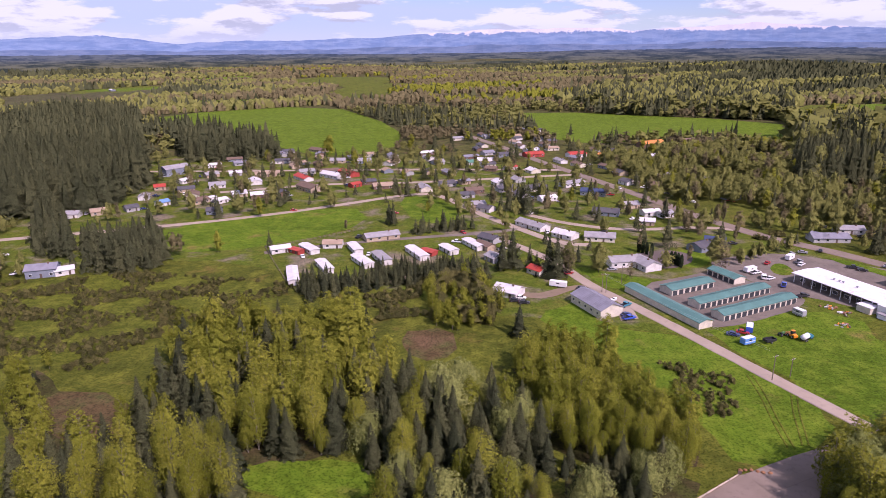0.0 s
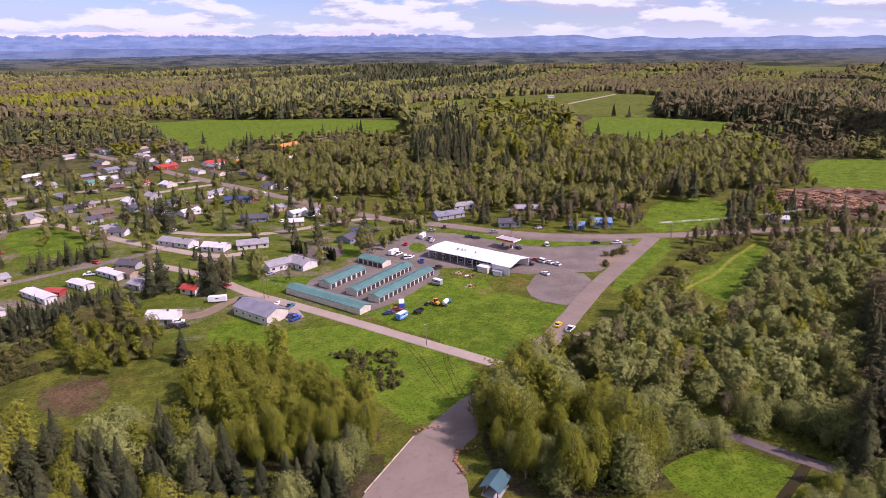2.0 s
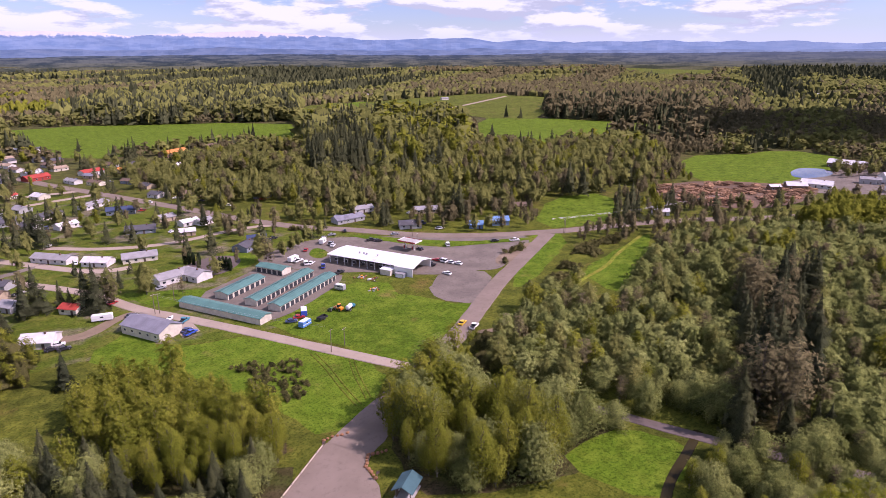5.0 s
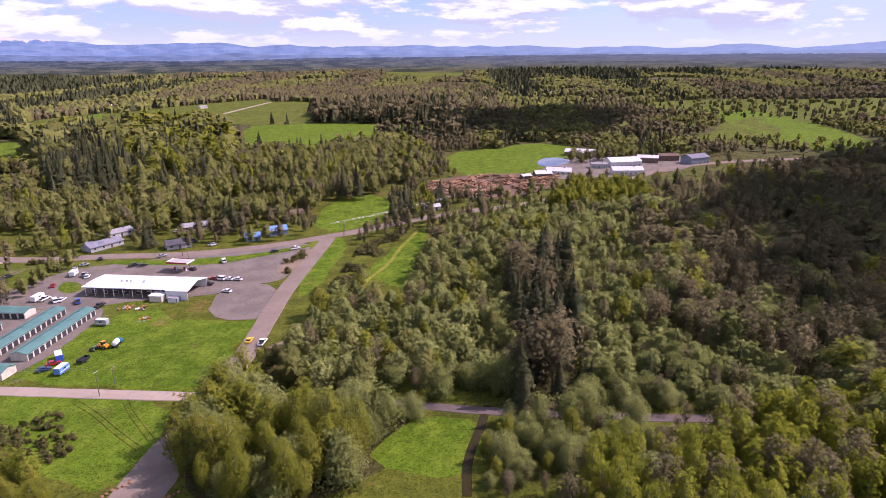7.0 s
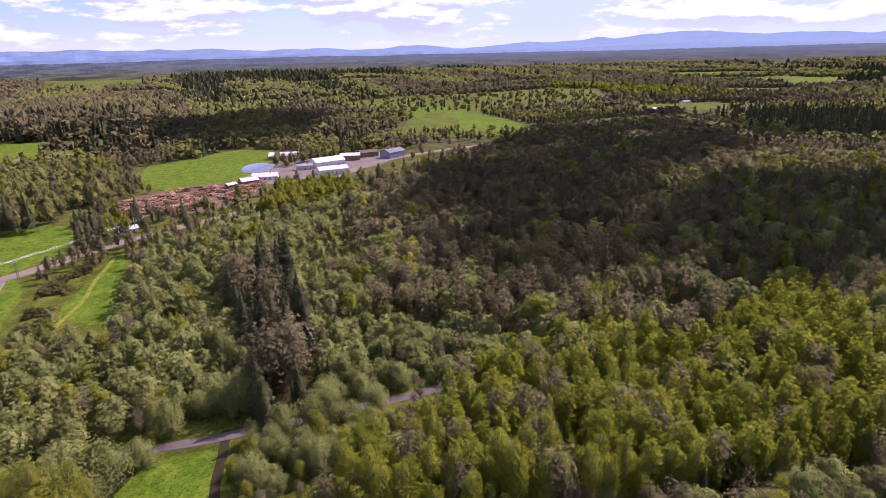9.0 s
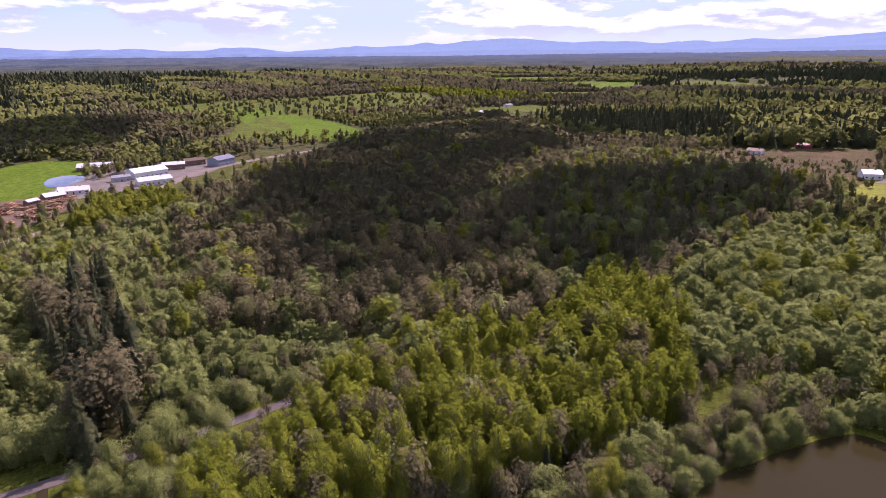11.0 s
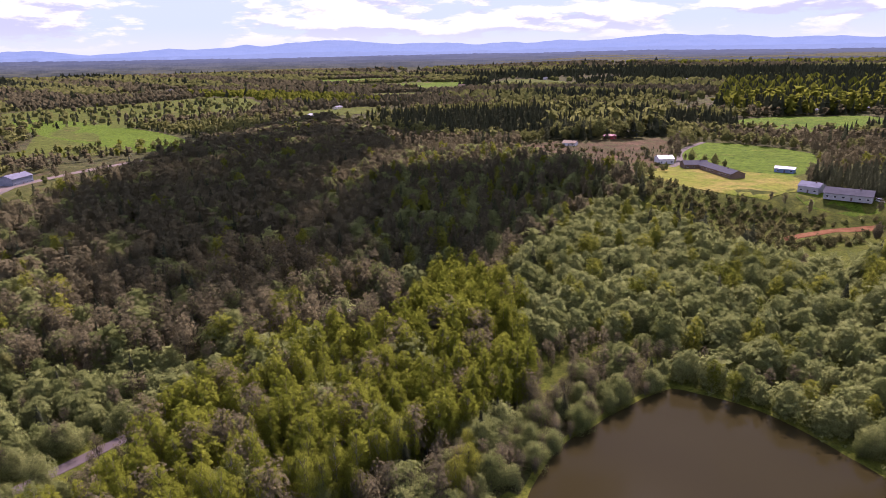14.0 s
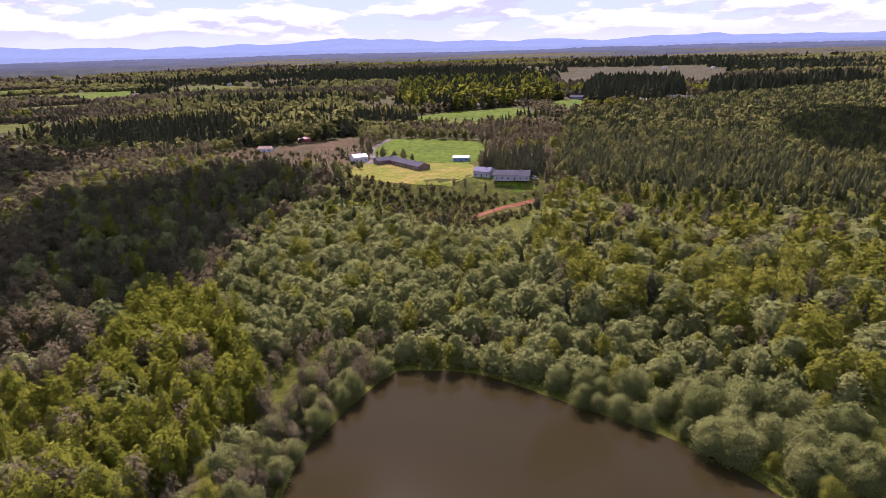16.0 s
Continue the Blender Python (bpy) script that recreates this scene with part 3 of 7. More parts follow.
def conifer(level, young=False):
    """Unit height; tiers of drooping boughs of uneven length on a straight stem."""
    kind = "yfir" if young else "fir"
    low, wide = CROWN[kind][:2]
    tiers, per, each = ((24, 11, 6), (16, 9, 4), (11, 7, 2), (7, 5, 1), (4, 4, 1))[level]
    c, nrm, sz, sp = [], [], [], []
    for i in range(tiers):
        f = (i + 0.5) / tiers
        z = low + (0.95 - low) * f
        r = wide * (1 - f) ** 0.9 * rng.uniform(0.8, 1.15) + 0.014
        a0 = rng.uniform(0, 6.28)
        for k in range(per):
            a = a0 + 6.283 * k / per + rng.normal(0, 0.22)
            reach = r * rng.uniform(0.62, 1.2)
            out = np.array([math.cos(a), math.sin(a), 0])
            side = np.array([-math.sin(a), math.cos(a), 0])
            for j in range(each):
                u = (0.62 + 0.1 * rng.normal()) if each == 1 else 0.35 + 0.6 * (j + rng.uniform(0.1, 0.9)) / each
                c.append(out * reach * u + side * rng.normal(0, 0.12) * reach + (0, 0, z - reach * 0.38 * u * u))
                nrm.append(out * 0.6 + np.array([0, 0, 0.8]) + rng.normal(0, 0.25, 3))
                sz.append(max(reach * (0.32, 0.45, 0.72, 1.05, 1.25)[level], 0.018))
                sp.append(side + rng.normal(0, 0.25, 3))
    leaves = sprays(np.array(c), np.array(nrm), np.array(sz), 1.5, np.array(sp))
    core = bulk(kind, (7, 6, 5, 4, 3)[level], (5, 5, 4, 3, 2)[level], (0.5, 0.52, 0.6, 0.72, 0.85)[level])
    every = np.concatenate([leaves, core])
    wood = tri(stem((0, 0, -0.02), (0, 0, 0.94), 0.014, 0.003, (6, 4, 3)[level])) if level < 3 else np.zeros((0, 3, 3))
    return every, wood, outward(every, 0.3, (0.45, 0.45, 0.5, 0.7, 0.9)[level])


def broadleaf(level, kind):
    """Unit height; leaf clumps round the ends of rising limbs."""
    low, wide, full, lumps = CROWN[kind]
    count = max(5, int(full * SHARE[level])) if kind != "shrub" else (170, 40, 24, 10, 5)[level]
    thick = (6, 4, 3, 0, 0)[level]
    top = 0.9 if kind not in ("wil", "shrub") else 0.45
    wood = [stem((0, 0, -0.02), (rng.normal(0, 0.012), rng.normal(0, 0.012), top), 0.013 if kind != "wil" else 0.03, 0.003, thick)] if thick and kind != "shrub" else []
    cen, rad = [], []
    for i in range(lumps):
        f = (i + rng.uniform(0.1, 0.9)) / lumps
        z = low + (0.97 - low) * f
        env = wide * girth(kind, f) * rng.uniform(0.8, 1.18)
        a = i * 2.4 + rng.normal(0, 0.4)
        d = env * rng.uniform(0.35, 0.72)
        cen.append((d * math.cos(a), d * math.sin(a), z))
        rad.append(max(0.03, env * rng.uniform(0.42, 0.62)))
        if level < 2 and kind != "shrub" and (level == 0 or kind in ("bare", "asp", "cot")):
            b = max(0.04, z - (0.15 if kind != "wil" else 0.3))
            wood.append(stem((0, 0, min(b, 0.8)), cen[-1], 0.0055, 0.0012, (4, 3)[level]))
    if kind == "bare" and level < 2:          # fine bare branches that stand out of the crown
        for i in range((46, 20)[level]):
            z0 = rng.uniform(low, 0.85)
            a, reach = rng.uniform(0, 6.28), wide * girth(kind, (z0 - low) / (0.97 - low)) * rng.uniform(0.7, 1.15)
            wood.append(stem((0, 0, z0), (reach * math.cos(a), reach * math.sin(a), min(1.02, z0 + reach * rng.uniform(0.6, 1.3))), 0.0035, 0.0008, 3))
    cen, rad = np.array(cen), np.array(rad)
    w = rad ** 2 / (rad ** 2).sum()
    pick = rng.choice(lumps, count, p=w)
    d = rng.normal(size=(count, 3))
    d[:, 2] += 0.3
    d /= np.linalg.norm(d, axis=1, keepdims=True)
    stretch = np.array([1, 1, {"asp": 1.7, "cot": 1.6, "bare": 1.8}.get(kind, 0.9)])
    c = cen[pick] + d * rad[pick][:, None] * rng.uniform(0.62, 1.12, (count, 1)) * stretch
    c[:, 2] = np.clip(c[:, 2], 0.02, 1.0 + 0.03 * rng.uniform(size=count))
    mid = np.array([0, 0, (low + 0.96) / 2 - 0.1])
    away = (c - mid) / np.array([wide, wide, 0.5 * (0.96 - low)])
    away /= np.linalg.norm(away, axis=1, keepdims=True) + 1e-9
    a, h = wide * 0.8, (0.96 - low) / 2
    skin = 4 * math.pi * (((a * a) ** 1.6 + 2 * (a * h) ** 1.6) / 3) ** 0.625
    cover = (1.5, 1.5, 1.4, 1.1, 0.9)[level] * {"bare": 0.55 if level < 3 else 0.8}.get(kind, 1.0)
    size = math.sqrt(cover * skin / (0.43 * count))
    leaves = sprays(c, 0.5 * d + 0.5 * away + np.array([0, 0, 0.25]) + rng.normal(0, 0.35, (count, 3)), size * rng.uniform(0.65, 1.35, count), 1.0)
    up = (0.3, 0.35, 0.4, 0.6, 0.9)[level]
    lean = 0.2 * d + 0.6 * away + np.array([0, 0, up + 0.25])
    if level > 2 or kind in ("wil", "ald", "shrub"):
        core = bulk(kind, (7, 6, 5, 4, 4)[level], (5, 4, 4, 3, 2)[level], (0.42, 0.46, 0.55, 0.66, 0.72)[level])
        lean = np.concatenate([lean, outward(core, (low + 0.96) / 2 - 0.1, up)])
        leaves = np.concatenate([leaves, core])
    lean /= np.linalg.norm(lean, axis=1, keepdims=True) + 1e-9
    return leaves, tri(np.concatenate(wood)) if wood else np.zeros((0, 3, 3)), lean


def far_form(kind):
    """The coarsest form: a spire, or a lumpy dome of five sides."""
    n = 3 if kind in ("fir", "yfir") else 5
    a = np.linspace(0, 2 * np.pi, n, endpoint=False) + rng.uniform(0, 6)
    low, wide = CROWN[kind][:2]

    def ring(r, z):
        k = r * wide * rng.uniform(0.75, 1.25, n)
        return np.stack([k * np.cos(a), k * np.sin(a), z + rng.uniform(-0.06, 0.06, n)], 1)
    if n == 3:
        lo = ring(1.15, 0.06)
        q = np.stack([lo, np.roll(lo, -1, 0), np.broadcast_to([[0.0, 0.0, 1.0]], (3, 3))], 1)
        return q, np.zeros((0, 3, 3)), outward(q, 0.3, 1.1)
    foot, waist = ring(0.9, 0.05), ring(1.05, 0.62 if kind != "wil" else 0.5)
    tip = np.array([[rng.normal(0, 0.05), rng.normal(0, 0.05), 0.98]])
    q = np.concatenate([tri(np.stack([foot, np.roll(foot, -1, 0), np.roll(waist, -1, 0), waist], 1)), np.stack([waist, np.roll(waist, -1, 0), np.broadcast_to(tip, (n, 3))], 1)])
    return q, np.zeros((0, 3, 3)), outward(q, 0.3, 1.1)


def template(kind, level):
    if level > 4:
        return far_form(kind)
    if kind in ("fir", "yfir"):
        return conifer(level, kind == "yfir")
    return broadleaf(level, kind)


# leaf colours (dark to light) and bark of each kind
LEAF = {"fir": [(0.042, 0.052, 0.028), (0.096, 0.104, 0.048)], "yfir": [(0.070, 0.086, 0.036), (0.115, 0.130, 0.052)],
        "cot": [(0.120, 0.138, 0.016), (0.205, 0.216, 0.029)], "asp": [(0.118, 0.140, 0.013), (0.205, 0.225, 0.025)], "wil": [(0.138, 0.164, 0.046), (0.222, 0.248, 0.078)],
        "ald": [(0.118, 0.130, 0.036), (0.205, 0.210, 0.062)], "bare": [(0.100, 0.090, 0.046), (0.170, 0.148, 0.072)], "shrub": [(0.052, 0.057, 0.020), (0.125, 0.118, 0.042)]}
BARK = {"fir": (0.05, 0.04, 0.03), "yfir": (0.06, 0.05, 0.035), "cot": (0.20, 0.18, 0.14), "asp": (0.30, 0.27, 0.21), "wil": (0.14, 0.12, 0.10), "ald": (0.16, 0.14, 0.12), "bare": (0.13, 0.115, 0.10), "shrub": (0.10, 0.08, 0.06)}
TREE_TEXT = {"fir": "dark green fir with drooping boughs", "yfir": "young grey-green fir", "cot": "slender cottonwood in yellow-green spring leaf", "asp": "young narrow cottonwood with a pale stem and olive-yellow leaves", "wil": "rounded willow with silvery grey-green leaves",
             "ald": "alder with thin olive spring leaves", "bare": "nearly bare brown alder with fine twigs", "shrub": "low dark broom bush"}


def leaf_material(kind):
    def source(nt):
        r = nt.nodes.new("ShaderNodeObjectInfo").outputs["Random"]
        c = mixer(nt, r, LEAF[kind][0], LEAF[kind][1])
        g = nt.nodes.new("ShaderNodeNewGeometry").outputs["Random Per Island"]
        return mixer(nt, 1.0, c, mixer(nt, g, (0.62, 0.62, 0.62), (1.36, 1.36, 1.32)), "MULTIPLY")
    return foliage(kind + "_leaves", source, holes=7.0)


def bark_material(kind):
    b = BARK[kind]
    return material(kind + "_bark", lambda nt: mixer(nt, ramp(nt, noise_of(nt, 2.5, 5), 0.3, 0.7), tuple(v * 0.65 for v in b), tuple(v * 1.2 for v in b)), 0.95)


def raw_mesh(name, q, mat, tint=None, lean=None):
    """Faces (n,k,3) of k corners as a mesh; tint (n,3): a colour for each face."""
    me = bpy.data.meshes.new(name)
    n, k = q.shape[:2]
    me.vertices.add(k * n)
    me.loops.add(k * n)
    me.polygons.add(n)
    me.vertices.foreach_set("co", np.ascontiguousarray(q, np.float32).ravel())
    me.loops.foreach_set("vertex_index", np.arange(k * n, dtype=np.int32))
    me.polygons.foreach_set("loop_start", np.arange(0, k * n, k, dtype=np.int32))
    me.materials.append(mat)
    if tint is not None:
        at = me.color_attributes.new("tint", "FLOAT_COLOR", "POINT")
        col = np.ones((n, k, 4), np.float32)
        col[:, :, :3] = tint[:, None, :]
        at.data.foreach_set("color", col.ravel())
    if lean is not None:
        at = me.attributes.new("lean", "FLOAT_VECTOR", "POINT")
        at.data.foreach_set("vector", np.repeat(np.ascontiguousarray(lean, np.float32), k, axis=0).ravel())
    me.update(calc_edges=True)
    me.validate()
    return me


FOREST = []       # (kind, x, y, height, r)
BUSY = []         # spots taken by buildings: x, y, radius
TAKEN = []


def free_of_things(x, y, gap=2.8):
    ok = ~near_roads(x, y, gap)
    for p in OPEN:
        ok &= ~inside(x, y, p)
    for bx, by, br in BUSY:
        ok &= np.hypot(x - bx, y - by) > br
    return ok


def jitter_grid(x0, x1, y0, y1, s):
    gx, gy = np.meshgrid(np.arange(x0, x1, s), np.arange(y0, y1, s * 0.9))
    gx = gx + (np.arange(gx.shape[0]) % 2)[:, None] * s * 0.5
    return (gx + rng.uniform(-0.42, 0.42, gx.shape) * s).ravel(), (gy + rng.uniform(-0.42, 0.42, gy.shape) * s).ravel()


def choose(mix, n):
    names, w = zip(*((k.split(":")[0], float(k.split(":")[1])) for k in mix.split()))
    w = np.array(w) / sum(w)
    return np.array(names)[rng.choice(len(names), n, p=w)]


FLOORED, FLOORS = ("grove", "tall firs", "cottonwoods", "alders", "pond alders", "bare wood", "shaded wood", "fir wood", "south cottonwoods"), []


def zone(name, poly, spacing, height, mix):
    xs, ys = zip(*poly)
    x, y = jitter_grid(min(xs), max(xs), min(ys), max(ys), spacing)
    ok = inside(x, y, poly)
    x, y = x[ok], y[ok]
    for p in TAKEN:
        k = ~inside(x, y, p)
        x, y = x[k], y[k]
    k = ~near_roads(x, y, 1.0) if mix == "shrub:1" or name.startswith("open") else free_of_things(x, y)
    if name.startswith("open"):
        for bx, by, br in BUSY:
            k &= np.hypot(x - bx, y - by) > br - 1.0
    if mix == "shrub:1":
        k &= np.sin(x / 5.1 + 1.5 * np.sin(y / 7.3)) + np.sin(y / 3.9 + 1.2 * np.sin(x / 8.7)) > -0.25
    if name in ("valley wood", "alder wood", "tall wood"):          # clearings
        k &= np.sin(x / 17 + 1.6 * np.sin(y / 29)) + np.sin(y / 21 + 1.4 * np.sin(x / 37)) > -1.0
    x, y = x[k], y[k]
    if name in FLOORED:
        sheet("woodland_floor", poly, M["litter"], 0.002 + 0.002 * len(FLOORS), "brown leaf litter and brush under the trees", "woodland floor", 1.5, 1)
        FLOORS.append(poly)
    TAKEN.append(poly)
    kinds = choose(mix, len(x))
    h = height * rng.uniform(0.55, 1.25, len(x)) * np.where(kinds == "wil", 0.85, 1.0)
    FOREST.append((kinds, x, y, h))


def cypress(x, y):
    """A narrow column of dense dark foliage."""
    root = tagged(new("cypress_tree"), "narrow dark columnar cypress beside the yard", "tree", "columnar cypresses")
    root.location = (x, y, 0)
    n = 700
    f = rng.uniform(0, 1, n)
    a = rng.uniform(0, 6.28, n)
    r = 0.95 * np.sqrt(np.clip(1 - (2 * f - 0.8) ** 2 / 1.5, 0.02, 1)) * rng.uniform(0.75, 1.05, n)
    c = np.stack([r * np.cos(a), r * np.sin(a), 0.25 + 6.2 * f], 1)
    d = np.stack([np.cos(a), np.sin(a), 0.5 * np.ones(n)], 1) + rng.normal(0, 0.3, (n, 3))
    tint = np.array([[0.028, 0.042, 0.02]]) * rng.uniform(0.7, 1.3, (n, 1))
    new("crown", raw_mesh("crown", quads(c, d, rng.uniform(0.3, 0.55, n), 1.4), M["foliage"], tint)).parent = root
    w = stem((0, 0, -0.1), (0, 0, 3), 0.16, 0.08)
    new("trunk", raw_mesh("trunk", w, M["foliage"], np.full((len(w), 3), 0.06))).parent = root


def single(kind, x, y, h):
    FOREST.append((np.array([kind]), np.array([float(x)]), np.array([float(y)]), np.array([float(h)])))


WALLC = {"white": (0.62, 0.60, 0.57), "cream": (0.62, 0.57, 0.46), "tan": (0.42, 0.33, 0.23), "grey": (0.36, 0.36, 0.35), "slate": (0.20, 0.23, 0.27), "red": (0.36, 0.06, 0.045), "brown": (0.17, 0.11, 0.075), "blue": (0.16, 0.25, 0.40)}
ROOFC = {"white": (0.62, 0.60, 0.60), "grey": (0.30, 0.29, 0.29), "dark": (0.10, 0.098, 0.105), "slate": (0.22, 0.22, 0.25), "brown": (0.17, 0.12, 0.09), "tan": (0.36, 0.27, 0.19), "red": (0.42, 0.06, 0.04), "orange": (0.60, 0.22, 0.05), "blue": (0.14, 0.28, 0.50), "navy": (0.06, 0.08, 0.14), "green": (0.09, 0.24, 0.17)}


def worn(c, scale=0.5):
    def build(nt):
        k = mixer(nt, ramp(nt, noise_of(nt, scale, 5), 0.3, 0.7), tuple(v * 0.86 for v in c), tuple(min(1, v * 1.08) for v in c))
        return mixer(nt, ramp(nt, noise_of(nt, scale * 7, 5, 0.7), 0.55, 0.8), k, tuple(v * 0.7 for v in c))
    return build


for key, c in WALLC.items():
    M["wall_" + key] = material(key + "_siding", worn(c), 0.75)
for key, c in ROOFC.items():
    M["roof_" + key] = material(key + "_roofing", worn(c, 0.35), 0.55 if key in ("white", "blue", "green", "red", "orange") else 0.9)
M["glass"] = material("window_glass", (0.025, 0.03, 0.035), 0.08, spec=0.5)
M["trim"] = material("white_trim", (0.72, 0.72, 0.70), 0.6)
M["door"] = material("dark_door", (0.10, 0.07, 0.06), 0.6)
M["shed_door"] = material("charcoal_roller_door", worn((0.045, 0.05, 0.055)), 0.5)
M["concrete"] = material("grey_concrete", worn((0.42, 0.40, 0.37)), 0.9)
M["metal_green"] = material("green_metal_roofing", worn((0.085, 0.205, 0.175), 0.2), 0.45)
M["rust"] = material("rusty_metal", worn((0.28, 0.13, 0.07)), 0.8)
M["tyre"] = material("black_rubber", (0.02, 0.02, 0.02), 0.8)
M["hub"] = material("steel_hub", (0.45, 0.45, 0.46), 0.35, 0.8)
M["pole"] = material("weathered_pole_wood", worn((0.20, 0.16, 0.12)), 0.95)


def box(x0, x1, y0, y1, z0, z1):
    v = [(x, y, z) for x in (x0, x1) for y in (y0, y1) for z in (z0, z1)]
    return v, [(0, 1, 3, 2), (4, 6, 7, 5), (0, 4, 5, 1), (2, 3, 7, 6), (0, 2, 6, 4), (1, 5, 7, 3)]


def join(pieces):
    verts, faces = [], []
    for v, f in pieces:
        n = len(verts)
        verts += v
        faces += [tuple(i + n for i in q) for q in f]
    return verts, faces


def gable(length, width, wall, rise):
    """Walls with gable ends."""
    a, b = length / 2, width / 2
    v = [(-a, -b, -0.3), (a, -b, -0.3), (a, b, -0.3), (-a, b, -0.3), (-a, -b, wall), (a, -b, wall), (a, b, wall), (-a, b, wall), (-a, 0, wall + rise), (a, 0, wall + rise)]
    return v, [(0, 1, 5, 4), (2, 3, 7, 6), (1, 2, 6, 9, 5), (3, 0, 4, 8, 7), (4, 5, 9, 8), (7, 8, 9, 6)]


def gable_roof(length, width, wall, rise, over=0.45, thick=0.16):
    a, b = length / 2 + over, width / 2
    k = rise / b
    b2, z = b + over, wall - over * k + 0.03
    v = []
    for x in (-a, a):
        v += [(x, -b2, z), (x, 0, wall + rise + 0.03), (x, b2, z), (x, -b2, z + thick), (x, 0, wall + rise + thick + 0.03), (x, b2, z + thick)]
    return v, [(3, 9, 10, 4), (4, 10, 11, 5), (1, 7, 6, 0), (2, 8, 7, 1), (0, 6, 9, 3), (5, 11, 8, 2), (0, 3, 4, 1), (1, 4, 5, 2), (7, 10, 9, 6), (8, 11, 10, 7)]


def at_land(root, x, y, rot):
    root.location, root.rotation_euler = (x, y, float(land(x, y))), (0, 0, radians(rot))
    return root


def place_window(root, x, y, z, w, h, side):
    """A framed window on a long wall; side -1 or 1."""
    s = side
    frame_ob = mesh_of("window", *box(x - w / 2 - 0.1, x + w / 2 + 0.1, min(y - 0.04 * s, y + 0.05 * s), max(y - 0.04 * s, y + 0.05 * s), z - h / 2 - 0.1, z + h / 2 + 0.1), M["trim"], root)
    mesh_of("pane", *box(x - w / 2, x + w / 2, min(y, y + 0.08 * s), max(y, y + 0.08 * s), z - h / 2, z + h / 2), M["glass"], frame_ob)


def house(x, y, rot, length, width, wall, roof, walls):
    root = new("house")
    size = "long low" if length > 1.9 * width else "small"
    if width <= 5:
        size, root.name = "narrow", "mobile_home"
    tagged(root, f"{size} {walls}-walled building with a gabled {roof} roof", "house" if width > 5 else "mobile home", "buildings of the village")
    at_land(root, x, y, rot)
    rise = width * (0.2 if width > 5 else 0.1)
    mesh_of("wall", *gable(length, width, wall, rise), M["wall_" + walls], root)
    mesh_of("roof", *gable_roof(length, width, wall, rise), M["roof_" + roof], root)
    if math.hypot(x, y) < 700:
        n = max(2, int(length / 4))
        for s in (-1, 1):
            for i in range(n):
                px = -length / 2 + (i + 0.5) * length / n
                if i == n // 2 and s == -1:
                    mesh_of("door", *box(px - 0.5, px + 0.5, -width / 2 - 0.06, -width / 2 + 0.02, 0, 2.05), M["door"], root)
                else:
                    place_window(root, px, s * width / 2, min(wall - 0.9, 1.6), 1.3, 1.0, s)
        if width > 6 and length > 9:
            cx = length * 0.22
            mesh_of("chimney", *box(cx - 0.35, cx + 0.35, -0.9, -0.3, wall, wall + rise + 0.7), M["wall_brown"], root)
    BUSY.append((x, y, max(length, width) * 0.5 + 2.0))
    return root


house(-199, 276, 19, 13, 9, 4, 'slate', 'slate')
house(-190, 278, 34, 8, 6, 2.6, 'white', 'white')
house(-251, 385, 10, 10, 8, 2.6, 'grey', 'white')
house(-237, 392, 31, 10, 8, 2.6, 'tan', 'tan')
house(-221, 402, 43, 8, 8, 2.6, 'dark', 'grey')
house(-207, 417, 55, 8, 7, 2.6, 'blue', 'white')
house(-248, 530, 54, 22, 12, 6, 'grey', 'slate')
house(-233, 469, 27, 8, 8, 2.6, 'red', 'tan')
house(-224, 493, 63, 10, 7, 2.6, 'white', 'white')
house(-191, 476, 22, 12, 9, 2.6, 'grey', 'white')
house(-212, 518, 45, 11, 8, 2.6, 'grey', 'tan')
house(-179, 430, 68, 8, 5, 2.6, 'white', 'white')
house(-169, 424, 57, 8, 6, 2.6, 'white', 'white')
house(-162, 394, 11, 9, 8, 2.6, 'dark', 'slate')
house(-184, 423, 54, 12, 8, 2.6, 'brown', 'tan')
house(-165, 520, 24, 20, 9, 2.6, 'tan', 'tan')
house(-131, 505, -53, 22, 8, 2.6, 'red', 'white')
house(-116, 464, -47, 22, 11, 3.5, 'brown', 'tan')
house(-109, 514, -39, 22, 9, 3, 'white', 'white')
house(-97, 523, -53, 22, 9, 3, 'red', 'red')
house(-84, 476, 50, 9, 6, 2.6, 'red', 'red')
house(-75, 487, 20, 11, 8, 2.6, 'dark', 'brown')
house(-181, 643, 38, 12, 8, 2.6, 'dark', 'grey')
house(-151, 652, -38, 21, 9, 2.6, 'brown', 'tan')
house(-118, 586, 2, 14, 9, 2.6, 'grey', 'tan')
house(-67, 576, 67, 18, 9, 2.6, 'tan', 'white')
house(-95, 584, 17, 16, 9, 2.6, 'grey', 'slate')
house(-96, 312, 27, 10, 6, 2.6, 'white', 'white')
house(-81, 313, -51, 14, 5, 2.6, 'white', 'white')
house(-70, 321, 2, 10, 7, 2.6, 'tan', 'white')
house(-79, 272, -73, 20, 4.5, 2.6, 'white', 'white')
house(-67, 285, -62, 16, 4.5, 2.6, 'white', 'white')
house(-57, 314, -65, 14, 4.5, 2.6, 'white', 'white')
house(-50, 293, -58, 17, 5, 2.6, 'white', 'white')
house(-41, 298, -63, 16, 5, 2.6, 'grey', 'white')
house(-24, 306, -62, 19, 5, 2.6, 'white', 'white')
house(-46, 336, 24, 19, 8, 2.6, 'grey', 'tan')
house(-87, 310, -36, 8, 4, 2.2, 'red', 'red')
house(-18, 308, -39, 8, 5, 2.2, 'red', 'red')
house(-8, 312, -59, 12, 5, 2.6, 'white', 'white')
house(5, 321, -61, 16, 5, 2.6, 'white', 'white')
house(14, 331, -43, 11, 8, 2.6, 'dark', 'grey')
